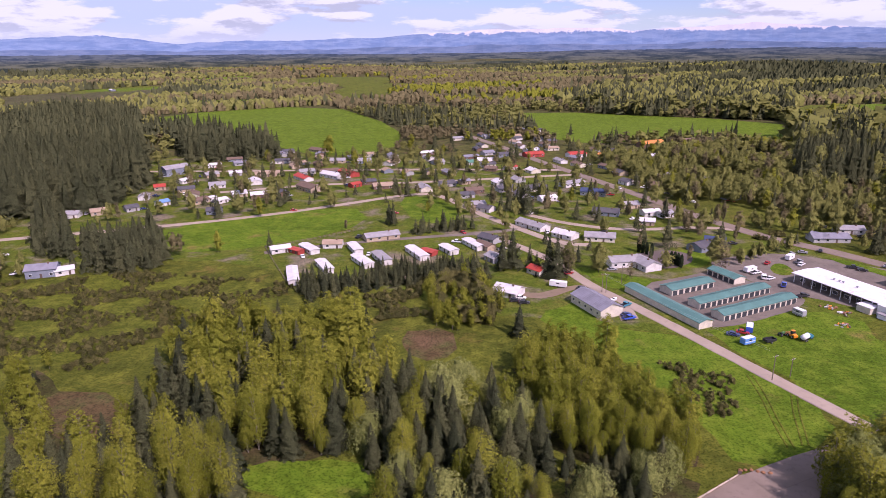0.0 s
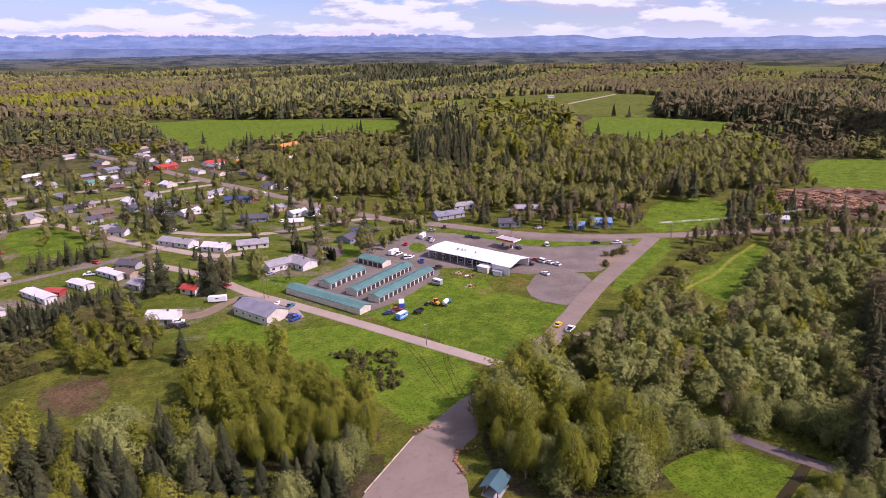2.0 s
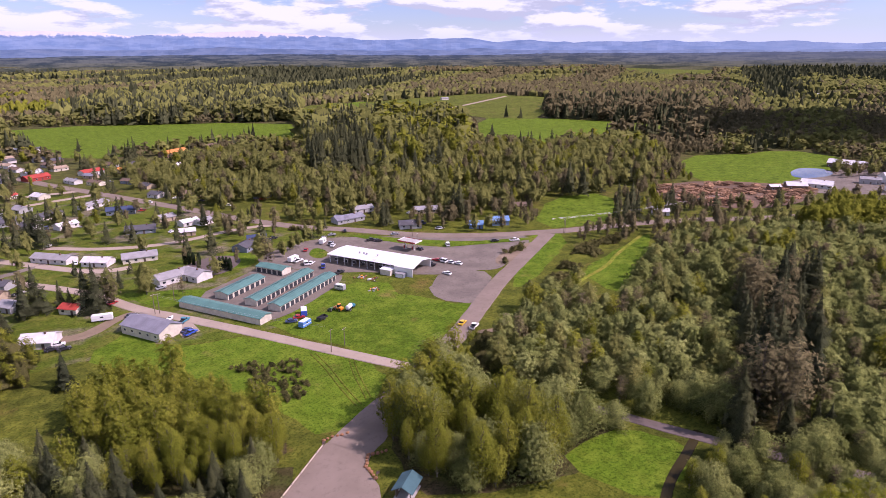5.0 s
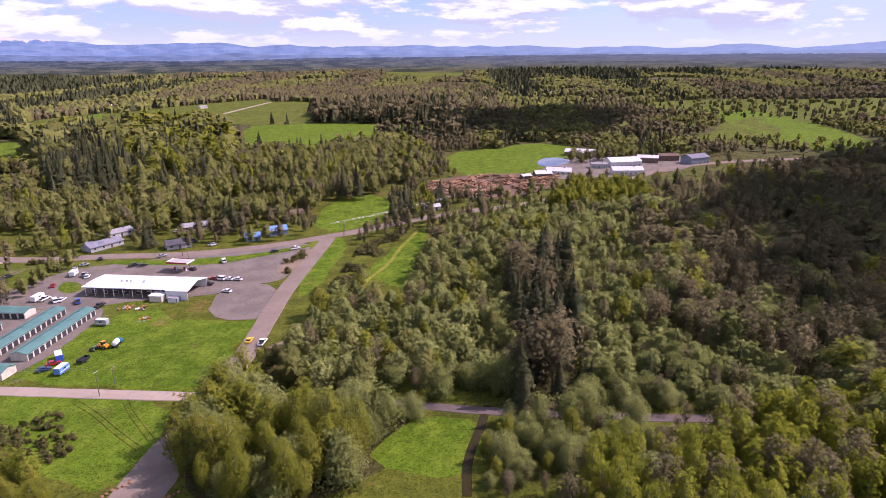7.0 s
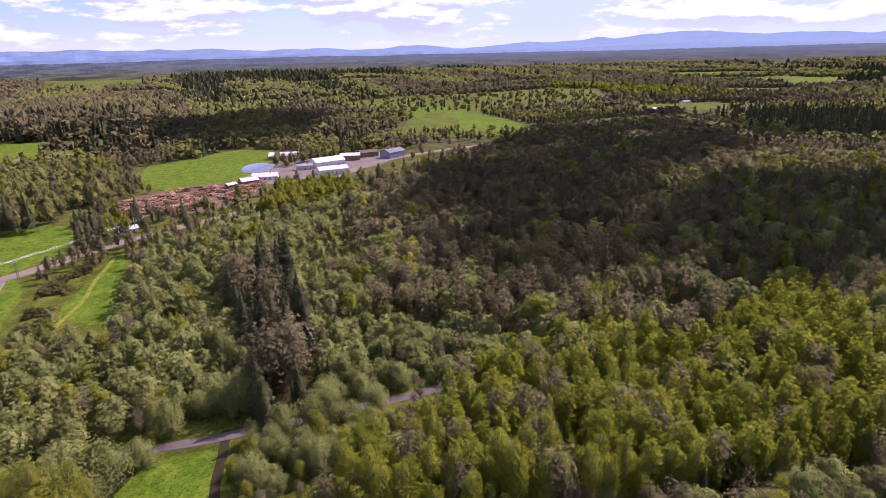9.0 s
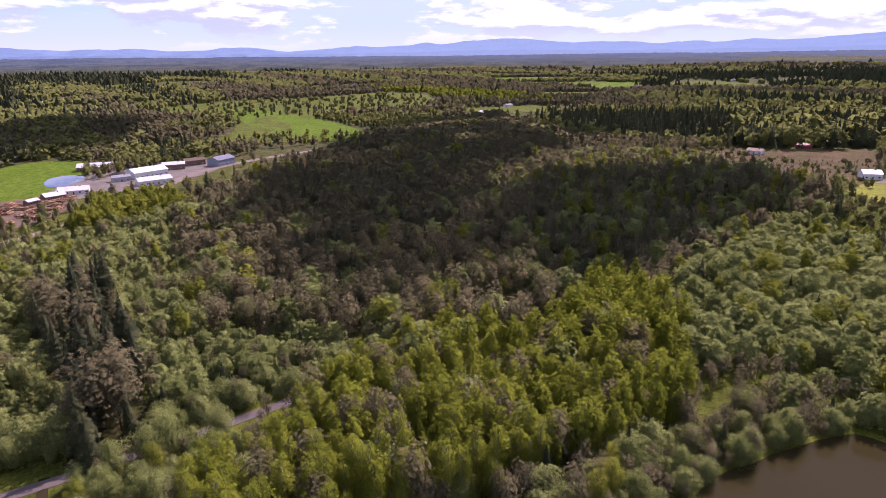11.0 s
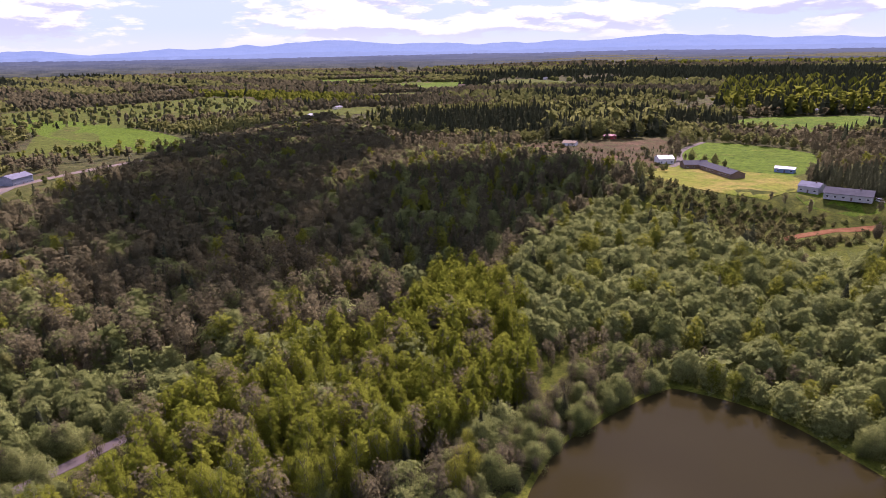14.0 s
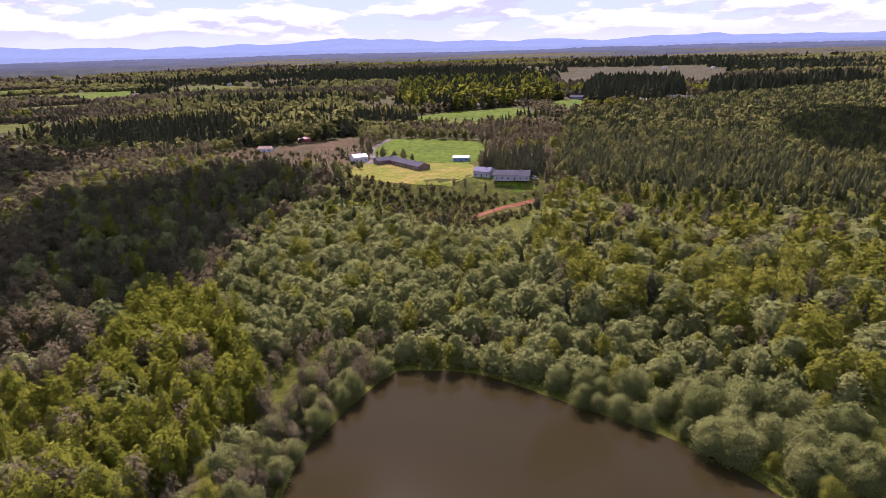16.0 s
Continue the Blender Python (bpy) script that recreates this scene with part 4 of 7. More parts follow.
house(11, 318, -53, 11, 6, 2.6, 'brown', 'tan')
house(15, 298, -58, 8, 7, 2.6, 'grey', 'grey')
house(34, 279, -50, 8, 6, 2.6, 'red', 'cream')
house(19, 253, -31, 11, 9, 2.6, 'white', 'white')
house(40, 359, -52, 21, 8, 2.6, 'grey', 'white')
house(56, 339, -43, 13, 8, 2.6, 'white', 'white')
house(74, 334, -12, 16, 9, 2.6, 'grey', 'cream')
house(89, 389, -19, 16, 9, 2.6, 'dark', 'slate')
house(92, 446, -18, 17, 9, 3, 'navy', 'slate')
house(82, 478, 35, 20, 8, 2.6, 'grey', 'white')
house(57, 428, 22, 12, 7, 2.6, 'white', 'white')
house(108, 408, 16, 11, 8, 2.6, 'grey', 'tan')
house(116, 388, 16, 11, 7, 2.6, 'white', 'white')
house(108, 366, -17, 9, 7, 2.6, 'white', 'tan')
house(124, 384, 23, 9, 7, 2.6, 'grey', 'white')
house(67, 616, 23, 19, 10, 3, 'red', 'red')
house(108, 615, 21, 18, 10, 3, 'red', 'white')
house(131, 607, 26, 11, 9, 3, 'orange', 'tan')
house(197, 678, 30, 30, 12, 4, 'orange', 'brown')
house(244, 707, 20, 20, 10, 2.6, 'brown', 'tan')
house(262, 706, 19, 20, 10, 2.6, 'brown', 'white')
house(3, 573, -0, 10, 9, 2.6, 'green', 'white')
house(20, 583, -2, 16, 10, 2.6, 'white', 'white')
house(23, 541, -15, 10, 8, 2.6, 'brown', 'brown')
house(40, 548, 34, 10, 8, 2.6, 'red', 'white')
house(0, 486, 28, 8, 7, 2.6, 'slate', 'tan')
house(1, 439, 20, 11, 8, 2.6, 'dark', 'grey')
house(7, 410, 16, 13, 8, 2.6, 'grey', 'tan')
house(14, 399, -35, 10, 8, 2.6, 'dark', 'white')
house(77, 292, 10, 16, 9, 3, 'grey', 'white')
house(86, 288, -68, 13, 9, 3, 'grey', 'white')
house(145, 466, -3, 16, 11, 3, 'brown', 'tan')
house(123, 317, 35, 13, 9, 2.6, 'dark', 'slate')
house(133, 326, -22, 10, 8, 2.6, 'navy', 'slate')
house(195, 332, -1, 19, 9, 2.6, 'slate', 'grey')
house(215, 348, -7, 14, 8, 2.6, 'grey', 'white')
house(246, 270, -42, 8, 8, 2.6, 'blue', 'blue')
house(262, 267, -35, 11, 9, 3, 'blue', 'blue')
house(216, 296, -28, 13, 9, 2.6, 'dark', 'grey')
house(191, 333, -57, 8, 8, 2.6, 'slate', 'grey')
house(246, 319, -30, 15, 8, 2.6, 'grey', 'tan')
house(299, 287, -35, 10, 9, 2.6, 'brown', 'brown')
house(357, 217, -47, 10, 7, 2.6, 'white', 'white')
house(631, 205, -82, 29, 14, 4, 'white', 'brown')
house(587, 150, -49, 30, 16, 5, 'white', 'white')
house(548, 136, -61, 26, 12, 4, 'white', 'white')
house(617, 134, -78, 19, 10, 5, 'white', 'brown')
house(637, 120, -57, 19, 10, 5, 'brown', 'brown')
house(632, 94, -35, 22, 14, 6, 'slate', 'slate')
house(502, 195, -51, 14, 10, 3.5, 'white', 'brown')
house(523, 188, -76, 21, 12, 3, 'white', 'white')
house(487, 204, -38, 8, 6, 3, 'white', 'brown')
house(566, 166, -65, 14, 7, 4, 'grey', 'grey')
house(349, -383, -118, 18, 11, 3.2, 'dark', 'brown')
house(321, -380, 163, 40, 11, 3.2, 'dark', 'brown')
house(376, -379, -114, 12, 11, 4, 'white', 'white')
house(514, -470, -111, 13, 10, 4, 'white', 'slate')
house(504, -383, -147, 13, 9, 3, 'tan', 'white')
house(512, -439, -131, 12, 8, 3, 'red', 'red')
house(488, -508, -125, 13, 9, 3, 'dark', 'brown')
house(301, -422, -153, 13, 6, 3, 'white', 'blue')
house(250, -378, -166, 12, 11, 4, 'slate', 'grey')
house(228, -381, -154, 25, 13, 3.5, 'dark', 'grey')
house(476, -1022, -165, 38, 14, 4, 'dark', 'slate')
house(325, -1068, 175, 40, 14, 4, 'dark', 'slate')
house(564, -826, -112, 27, 12, 4, 'slate', 'slate')
house(547, -918, -158, 22, 12, 4, 'grey', 'tan')


def back_streets():
    """Small homes in the gardens of the farther streets."""
    r = random.Random(21)
    made = 0
    while made < 85:
        x, y = r.uniform(-230, 190), r.uniform(430, 820)
        if y > 640 and not (-70 < x - (95 - (y - 560) * 0.25) < 70):
            continue
        if near_roads(np.array([x]), np.array([y]), 8)[0] or any(inside(np.array([x]), np.array([y]), p)[0] for p in OPEN):
            continue
        if any(math.hypot(x - a, y - b) < c + 8 for a, b, c in BUSY):
            continue
        house(round(x), round(y), r.choice((25, -65)) + r.randint(-8, 8), r.randint(9, 15), r.randint(7, 9), 2.6, r.choice(("white", "grey", "dark", "brown", "grey", "slate", "tan", "dark")), r.choice(("white", "cream", "tan", "grey", "slate", "brown")))
        made += 1


back_streets()


def storage(x, y, rot, length, width, sides):
    root = tagged(at_land(new("storage_shed"), x, y, rot), "long storage shed with green metal roof and dark roller doors", "shed", "rows of storage sheds")
    rise = 0.9
    mesh_of("wall", *gable(length, width, 2.7, rise), M["wall_cream"], root)
    roof = mesh_of("roof", *gable_roof(length, width, 2.7, rise, 0.35), M["metal_green"], root)
    n = int(length / 1.2)
    for i in range(n):
        px = -length / 2 + (i + 0.5) * length / n
        for s in (-1, 1):
            a = [(px - 0.03, s * (width / 2 + 0.33), 2.72), (px + 0.03, s * (width / 2 + 0.33), 2.72), (px + 0.03, 0.02 * s, 2.7 + rise + 0.2), (px - 0.03, 0.02 * s, 2.7 + rise + 0.2)]
            mesh_of("rib", [(u, v, w + dz) for dz in (0.0, 0.06) for u, v, w in a], [(0, 1, 2, 3), (7, 6, 5, 4), (0, 4, 5, 1), (1, 5, 6, 2), (2, 6, 7, 3), (3, 7, 4, 0)], M["metal_green"], roof)
    k = int(length / 3.1)
    for s in sides:
        for i in range(k):
            px = -length / 2 + (i + 0.5) * length / k
            mesh_of("roller_door", *box(px - 1.15, px + 1.15, min(s * width / 2, s * (width / 2 + 0.05)), max(s * width / 2, s * (width / 2 + 0.05)), 0.0, 2.2), M["shed_door"], root)
    BUSY.append((x, y, length / 2))


storage(80.8, 238.4, -65.3, 43.0, 6.4, (1,))
storage(96.3, 259.4, 26.7, 24.0, 7.2, (-1, 1))
storage(110.2, 248.4, 27.5, 40.5, 6.2, (-1, 1))
storage(115.4, 236.8, 27.5, 41.0, 6.2, (-1, 1))
storage(118.1, 272.8, -64.8, 15.5, 6.4, (-1, 1))


def far_farms():
    """White and grey farmhouses scattered through the distance."""
    r = random.Random(8)
    for _ in range(46):
        az, d = radians(r.uniform(-36, 176)), r.uniform(950, 2300)
        house(round(d * math.sin(az)), round(d * math.cos(az)), r.randint(0, 180), r.randint(14, 26), r.randint(9, 12), 4, r.choice(("white", "white", "grey", "dark", "red", "brown")), r.choice(("white", "cream", "tan", "slate")))


far_farms()


zone('fir clump', [(-268, 375),(-269, 406),(-194, 294),(-220, 302)], 6, 15, 'fir:1')
zone('fir clump', [(-209, 323),(-181, 354),(-145, 284),(-176, 272)], 5, 15, 'fir:1')
zone('fir row', [(-76, 262),(-32, 280),(8, 292),(10, 268),(-30, 260),(-66, 243)], 3.6, 9, 'fir:1')
zone('fir row', [(-29, 355),(3, 367),(3, 335),(-31, 325)], 4.5, 10, 'fir:1')
zone('fir wood', [(-616, 832),(-646, 1033),(-483, 941),(-249, 479),(-243, 389),(-290, 377)], 6, 29, 'fir:1')
zone('fir wood', [(-349, 745),(-360, 856),(-259, 853),(-176, 600),(-259, 582)], 9, 25, 'fir:1')
zone('fir wood', [(384, 768),(523, 816),(316, 482),(241, 462)], 7, 27, 'fir:.9 ald:.1')
zone('tall firs', [(253, 115),(291, 102),(224, 69),(164, 52),(145, 61),(185, 79)], 7.0, 22, 'fir:.75 bare:.25')
zone('grove', [(-146, 174),(-140, 187),(-107, 148),(-104, 128),(-113, 129)], 7.5, 12, 'cot:.8 fir:.2')
zone('grove', [(-118, 135),(-101, 131),(-94, 149),(-92, 176),(-65, 150),(-49, 113),(-101, 112)], 5.0, 15, 'fir:.72 cot:.28')
zone('grove', [(-100, 192),(-100, 211),(-39, 219),(-30, 193),(-27, 145),(-52, 130),(-65, 150),(-87, 168)], 5.2, 15, 'cot:.78 fir:.22')
zone('grove', [(-32, 177),(-4, 176),(22, 157),(19, 114),(-16, 114),(-25, 130)], 5.2, 15, 'fir:.66 cot:.24 wil:.1')
zone('grove', [(15, 194),(35, 200),(49, 179),(62, 146),(56, 133),(25, 137),(18, 162)], 4.0, 11.5, 'cot:1')
zone('grove', [(25, 137),(58, 135),(51, 117),(22, 116)], 5.2, 11, 'fir:.45 wil:.55')
zone('young cottonwoods', [(-21, 269),(7, 273),(16, 242),(12, 219),(-9, 213)], 4.5, 8, 'cot:.8 shrub:.2')
zone('grove', [(108, 153),(122, 153),(115, 114),(136, 90),(125, 79),(104, 84),(84, 93),(74, 102),(83, 126)], 5.0, 16, 'cot:.75 wil:.25')
zone('willows', [(137, 68),(147, 43),(156, 26),(151, 24),(113, 57)], 4.6, 9, 'wil:.85 cot:.15')
zone('pond alders', [(115, -63),(130, -83),(140, -107),(152, -138),(127, -134),(121, -117),(116, -101),(111, -87),(103, -71)], 4.0, 8.5, 'wil:.45 bare:.5 fir:.05')
zone('cottonwoods', [(151, 14),(186, -3),(204, -42),(182, -62),(244, -118),(200, -130),(137, -94),(128, -72),(110, 7),(108, 36),(125, 36)], 3.6, 16.5, 'asp:.90 wil:.02 bare:.08')
zone('alders', [(128, -32),(136, -86),(129, -112),(113, -93),(105, -55),(121, 13)], 4.4, 12, 'bare:.5 wil:.25 fir:.1 cot:.15')
zone('willows', [(169, 66),(212, 63),(222, 35),(212, 0),(194, -7),(167, 17),(157, 42)], 4.6, 9, 'wil:.85 fir:.05 bare:.1')
zone('thicket', [(142, 147),(180, 166),(211, 165),(199, 135),(263, 164),(324, 182),(419, 97),(161, 28),(152, 41),(141, 70),(133, 88),(122, 112),(121, 126)], 6.0, 11.5, 'wil:.6 ald:.2 bare:.1 cot:.1')
zone('bare wood', [(300, 123),(359, 101),(506, 64),(750, -65),(966, -265),(718, -271),(425, -175),(297, -92),(209, -88),(195, -59),(195, -26),(209, 0),(224, 35),(216, 68)], 6, 16, 'bare:.74 wil:.12 cot:.04 fir:.1')
zone('willow belt', [(213, -125),(287, -213),(310, -272),(222, -268),(156, -258),(102, -212),(113, -172),(137, -150),(164, -138),(165, -110)], 7.2, 13, 'wil:.83 cot:.14 fir:.03')
zone('pond willows', [(137, -124),(134, -147),(108, -154),(94, -195),(52, -224),(18, -181),(-4, -177),(-6, -151),(14, -143),(37, -143),(66, -147),(98, -145),(118, -134),(119, -115)], 6.6, 11, 'wil:.88 cot:.08 fir:.04')
zone('south cottonwoods', [(150, -264),(186, -379),(110, -327),(9, -389),(-3, -187),(20, -190),(51, -219),(95, -197)], 6.2, 17, 'cot:.55 wil:.3 bare:.07 fir:.08')
zone('young firs', [(208, -400),(377, -762),(342, -1051),(77, -1524),(8, -386),(85, -401),(148, -382)], 5.6, 9, 'yfir:.8 ald:.2')
zone('fir screen', [(273, -408),(258, -480),(209, -393),(229, -377)], 5.5, 13, 'fir:1')
zone('shaded wood', [(517, -160),(582, -274),(395, -350),(304, -281),(287, -213),(213, -125),(204, -85),(221, -58)], 6.5, 14, 'bare:.5 wil:.2 cot:.1 yfir:.2')
zone('alder wood', [(119, 585),(353, 713),(406, 624),(230, 340),(194, 340),(153, 359),(146, 429),(119, 514)], 7.0, 12.5, 'ald:.78 bare:.1 fir:.05 cot:.07')
zone('tall wood', [(233, 479),(391, 779),(539, 928),(680, 891),(617, 712),(419, 467),(326, 416),(269, 414)], 9, 24, 'fir:.5 cot:.25 ald:.25')
zone('fir belt', [(171, 1220),(423, 1724),(601, 1661),(630, 1271),(529, 985),(420, 854),(345, 1016),(241, 891),(228, 954)], 9, 24, 'fir:.8 ald:.2')
zone('fir belt', [(661, 594),(905, 815),(1088, 775),(1132, 624),(673, 360),(652, 415),(652, 493)], 9, 23, 'fir:.65 bare:.35')
zone('brown belt', [(997, 1305),(1343, 1319),(1523, 830),(1255, 669),(984, 886),(843, 1093)], 11, 14, 'bare:.85 ald:.15')
zone('fir belt', [(634, -723),(1035, -1215),(812, -1503),(483, -973),(553, -754)], 10, 24, 'fir:.75 cot:.25')
zone('fir belt', [(450, -947),(601, -1346),(436, -1404),(291, -1011)], 9, 25, 'fir:1')
zone('fir belt', [(235, -858),(345, -1322),(159, -1506),(80, -1549),(43, -937)], 9, 25, 'fir:1')
zone('fir belt', [(561, -389),(736, -528),(711, -637),(518, -541),(437, -431),(458, -380)], 8, 20, 'fir:.8 ald:.2')
zone('dark belt', [(727, 581),(1183, 931),(1122, 691),(1599, 813),(1330, 624),(752, 412),(730, 491)], 8.5, 17, 'bare:.45 fir:.4 ald:.15')
zone('farm trees', [(932, 216),(1059, 206),(1010, 35),(1099, -133),(1077, -213),(864, -164),(838, -29),(865, 123)], 12, 10, 'ald:.75 fir:.25')
zone('open hedge trees', [(1231, 327),(1435, 201),(1465, 0),(1559, -187),(1371, -258),(1151, -188),(1099, 58),(1097, 174)], 27, 10, 'ald:.6 fir:.3 bare:.1')
zone('open hedge trees', [(790, 148),(854, 76),(852, -59),(740, -45),(752, 107)], 17, 8, 'ald:.6 fir:.2 cot:.2')
zone('open christmas trees', [(537, -318),(553, -385),(501, -430),(492, -502),(348, -353),(359, -316),(421, -306)], 7, 2.6, 'yfir:.7 shrub:.3')
zone('open street trees', [(-248, 521),(-194, 630),(-66, 607),(40, 572),(150, 513),(159, 310),(107, 274),(70, 267),(35, 273),(11, 320),(-47, 421),(-180, 369)], 17, 13, 'ald:.34 bare:.22 fir:.40 cot:.04')
zone('open yards', [(-264, 555),(-195, 631),(-64, 579),(84, 522),(164, 319),(114, 291),(74, 283),(38, 291),(12, 339),(-50, 449),(-191, 392)], 11, 2.2, 'shrub:.7 ald:.3')
zone('moor', [(-211, 263),(-154, 280),(-77, 264),(-72, 229),(-107, 221),(-123, 183),(-153, 182)], 2.4, 1.6, 'shrub:1')
zone('bushes', [(-44, 254),(-21, 268),(-14, 230),(-35, 224)], 2.2, 1.8, 'shrub:1')
zone('bushes', [(64, 192),(88, 193),(80, 159),(65, 159)], 2.5, 1.5, 'shrub:1')
zone('scrub', [(169, 161),(258, 204),(319, 205),(270, 193),(229, 181),(193, 169)], 2.0, 2.2, 'shrub:1')
zone('bank', [(338, -323),(257, -342),(239, -342),(205, -373),(194, -362),(189, -318),(200, -287),(238, -283),(285, -276)], 5, 3, 'shrub:.8 wil:.2')
zone('brown bushes', [(216, 221),(240, 227),(230, 215),(208, 207)], 2.6, 2.4, 'shrub:1')
zone('creek edge', [(142, 167),(156, 161),(129, 130),(120, 141)], 6, 6, 'shrub:.6 cot:.4')
zone('valley wood', [(141, 611),(261, 613),(424, 832),(545, 876),(625, 736),(432, 482),(504, 472),(610, 479),(616, 405),(546, 326),(384, 258),(302, 281),(259, 300),(221, 333),(181, 348),(154, 355),(140, 452)], 7.2, 14, 'ald:.72 cot:.12 bare:.1 fir:.06')
zone('mill poplars', [(390, 148),(464, 154),(472, 112),(430, 83),(373, 104)], 5, 14, 'cot:1')
single('fir', 37, 394, 26)
single('fir', 40, 390, 22)
single('fir', 35, 402, 20)
single('fir', 23, 288, 21)
single('fir', 18, 283, 19)
single('fir', 42, 274, 22)
single('fir', 39, 277, 20)
single('ald', 48, 278, 17)
single('fir', -45, 367, 15)
single('fir', -42, 362, 17)
single('ald', -91, 418, 12)
single('fir', -123, 420, 13)
single('cot', -129, 384, 14)
single('bare', -160, 441, 13)
single('bare', -149, 306, 13)
single('bare', -146, 306, 12)
single('fir', -215, 546, 14)
single('fir', -147, 557, 21)
single('fir', -139, 553, 15)
single('cot', -135, 630, 20)
single('fir', 155, 659, 26)
single('fir', 148, 659, 20)
single('fir', 106, 320, 18)
single('ald', 64, 283, 10)
single('bare', 152, 365, 15)
single('bare', 146, 360, 14)
single('bare', 129, 353, 12)
single('bare', 126, 354, 12)
single('ald', 132, 291, 9)
single('ald', 141, 299, 9)
single('ald', 146, 302, 9)
single('fir', 159, 312, 7)
single('fir', 167, 319, 7)
single('fir', 176, 327, 7)
single('fir', 209, 309, 15)
single('fir', 205, 308, 13)
single('fir', -31, 677, 18)
single('fir', -13, 653, 20)
single('fir', 30, 578, 18)
single('fir', 43, 583, 22)
single('fir', 51, 447, 17)
single('fir', 56, 442, 15)
single('fir', 128, 774, 16)
single('ald', -10, 487, 13)
single('ald', -51, 550, 14)
single('fir', -35, 208, 13)
single('fir', 20, 216, 9)
single('fir', -37, 204, 10)
single('ald', 64, 391, 9)
single('ald', 108, 446, 9)
single('fir', 109, 575, 14)
single('cot', 47, 192, 17)
single('bare', 132, 446, 13)
single('fir', 67, 456, 12)
single('fir', -50, 449, 17)
single('ald', -150, 479, 10)
single('fir', 26, 779, 16)
single('fir', -68, 939, 18)
single('fir', -197, 1236, 22)
single('fir', -207, 1199, 24)
single('fir', -118, 1018, 20)
single('fir', 260, 708, 13)
single('fir', 236, 710, 15)
single('fir', 188, 699, 10)
single('fir', 260, 618, 15)
single('fir', 291, 633, 18)
single('fir', -228, 319, 15)
single('fir', -226, 334, 13)
single('ald', -259, 442, 14)
single('ald', -1, 550, 12)
single('ald', 22, 376, 10)
single('ald', 24, 351, 12)
single('cot', 4, 287, 9)
single('fir', 10, 272, 11)
single('fir', 34, 283, 10)
single('fir', 206, 309, 18)
single('fir', 252, 292, 25)
single('fir', 253, 299, 20)
single('fir', 354, 290, 27)
single('fir', 357, 280, 29)
single('fir', 321, 218, 22)
single('fir', 331, 217, 20)
single('fir', 324, 227, 18)
single('fir', 335, 224, 24)
single('fir', 151, 658, 24)
single('fir', 186, 689, 12)
single('fir', 484, 464, 22)
single('fir', 481, 446, 24)
single('fir', 494, 446, 22)
single('fir', 509, 443, 24)
single('fir', 533, 437, 20)
single('fir', 708, 711, 22)
single('fir', 715, 687, 20)
single('fir', 524, 549, 20)
single('fir', 560, 431, 22)
single('fir', 573, 418, 20)
single('fir', 20, 211, 14)
single('ald', 276, 297, 8)
single('bare', 309, 288, 10)
single('cot', 135, 62, 6)
single('cot', 212, -31, 13)
single('bare', 211, -19, 15)
single('fir', 323, -294, 19)
single('fir', 312, -291, 15)
single('ald', 348, -353, 7)
single('fir', 402, -385, 10)
single('fir', 133, -231, 16)
single('fir', 91, -368, 17)
single('ald', 91, -385, 13)
single('fir', 41, -373, 15)
single('wil', 110, -157, 7)
single('fir', 504, -403, 8)
single('ald', 129, 300, 6.5)
single('ald', 134, 298, 7)
single('ald', 140, 300, 6)
single('ald', 149, 310, 6.5)
single('ald', 157, 315, 5.5)
single('ald', 165, 320, 5)
single('ald', 172, 326, 4.5)
zone('open hedge', [(158, 349), (182, 339), (175, 327), (153, 336)], 1.4, 2.2, 'shrub:1')
cypress(89.4, 312.4)
cypress(90.8, 310.2)
cypress(92.2, 308.0)
cypress(94.1, 305.7)
cypress(99.7, 292.8)
cypress(101.2, 292.2)
cypress(102.1, 290.1)
cypress(103.0, 288.0)


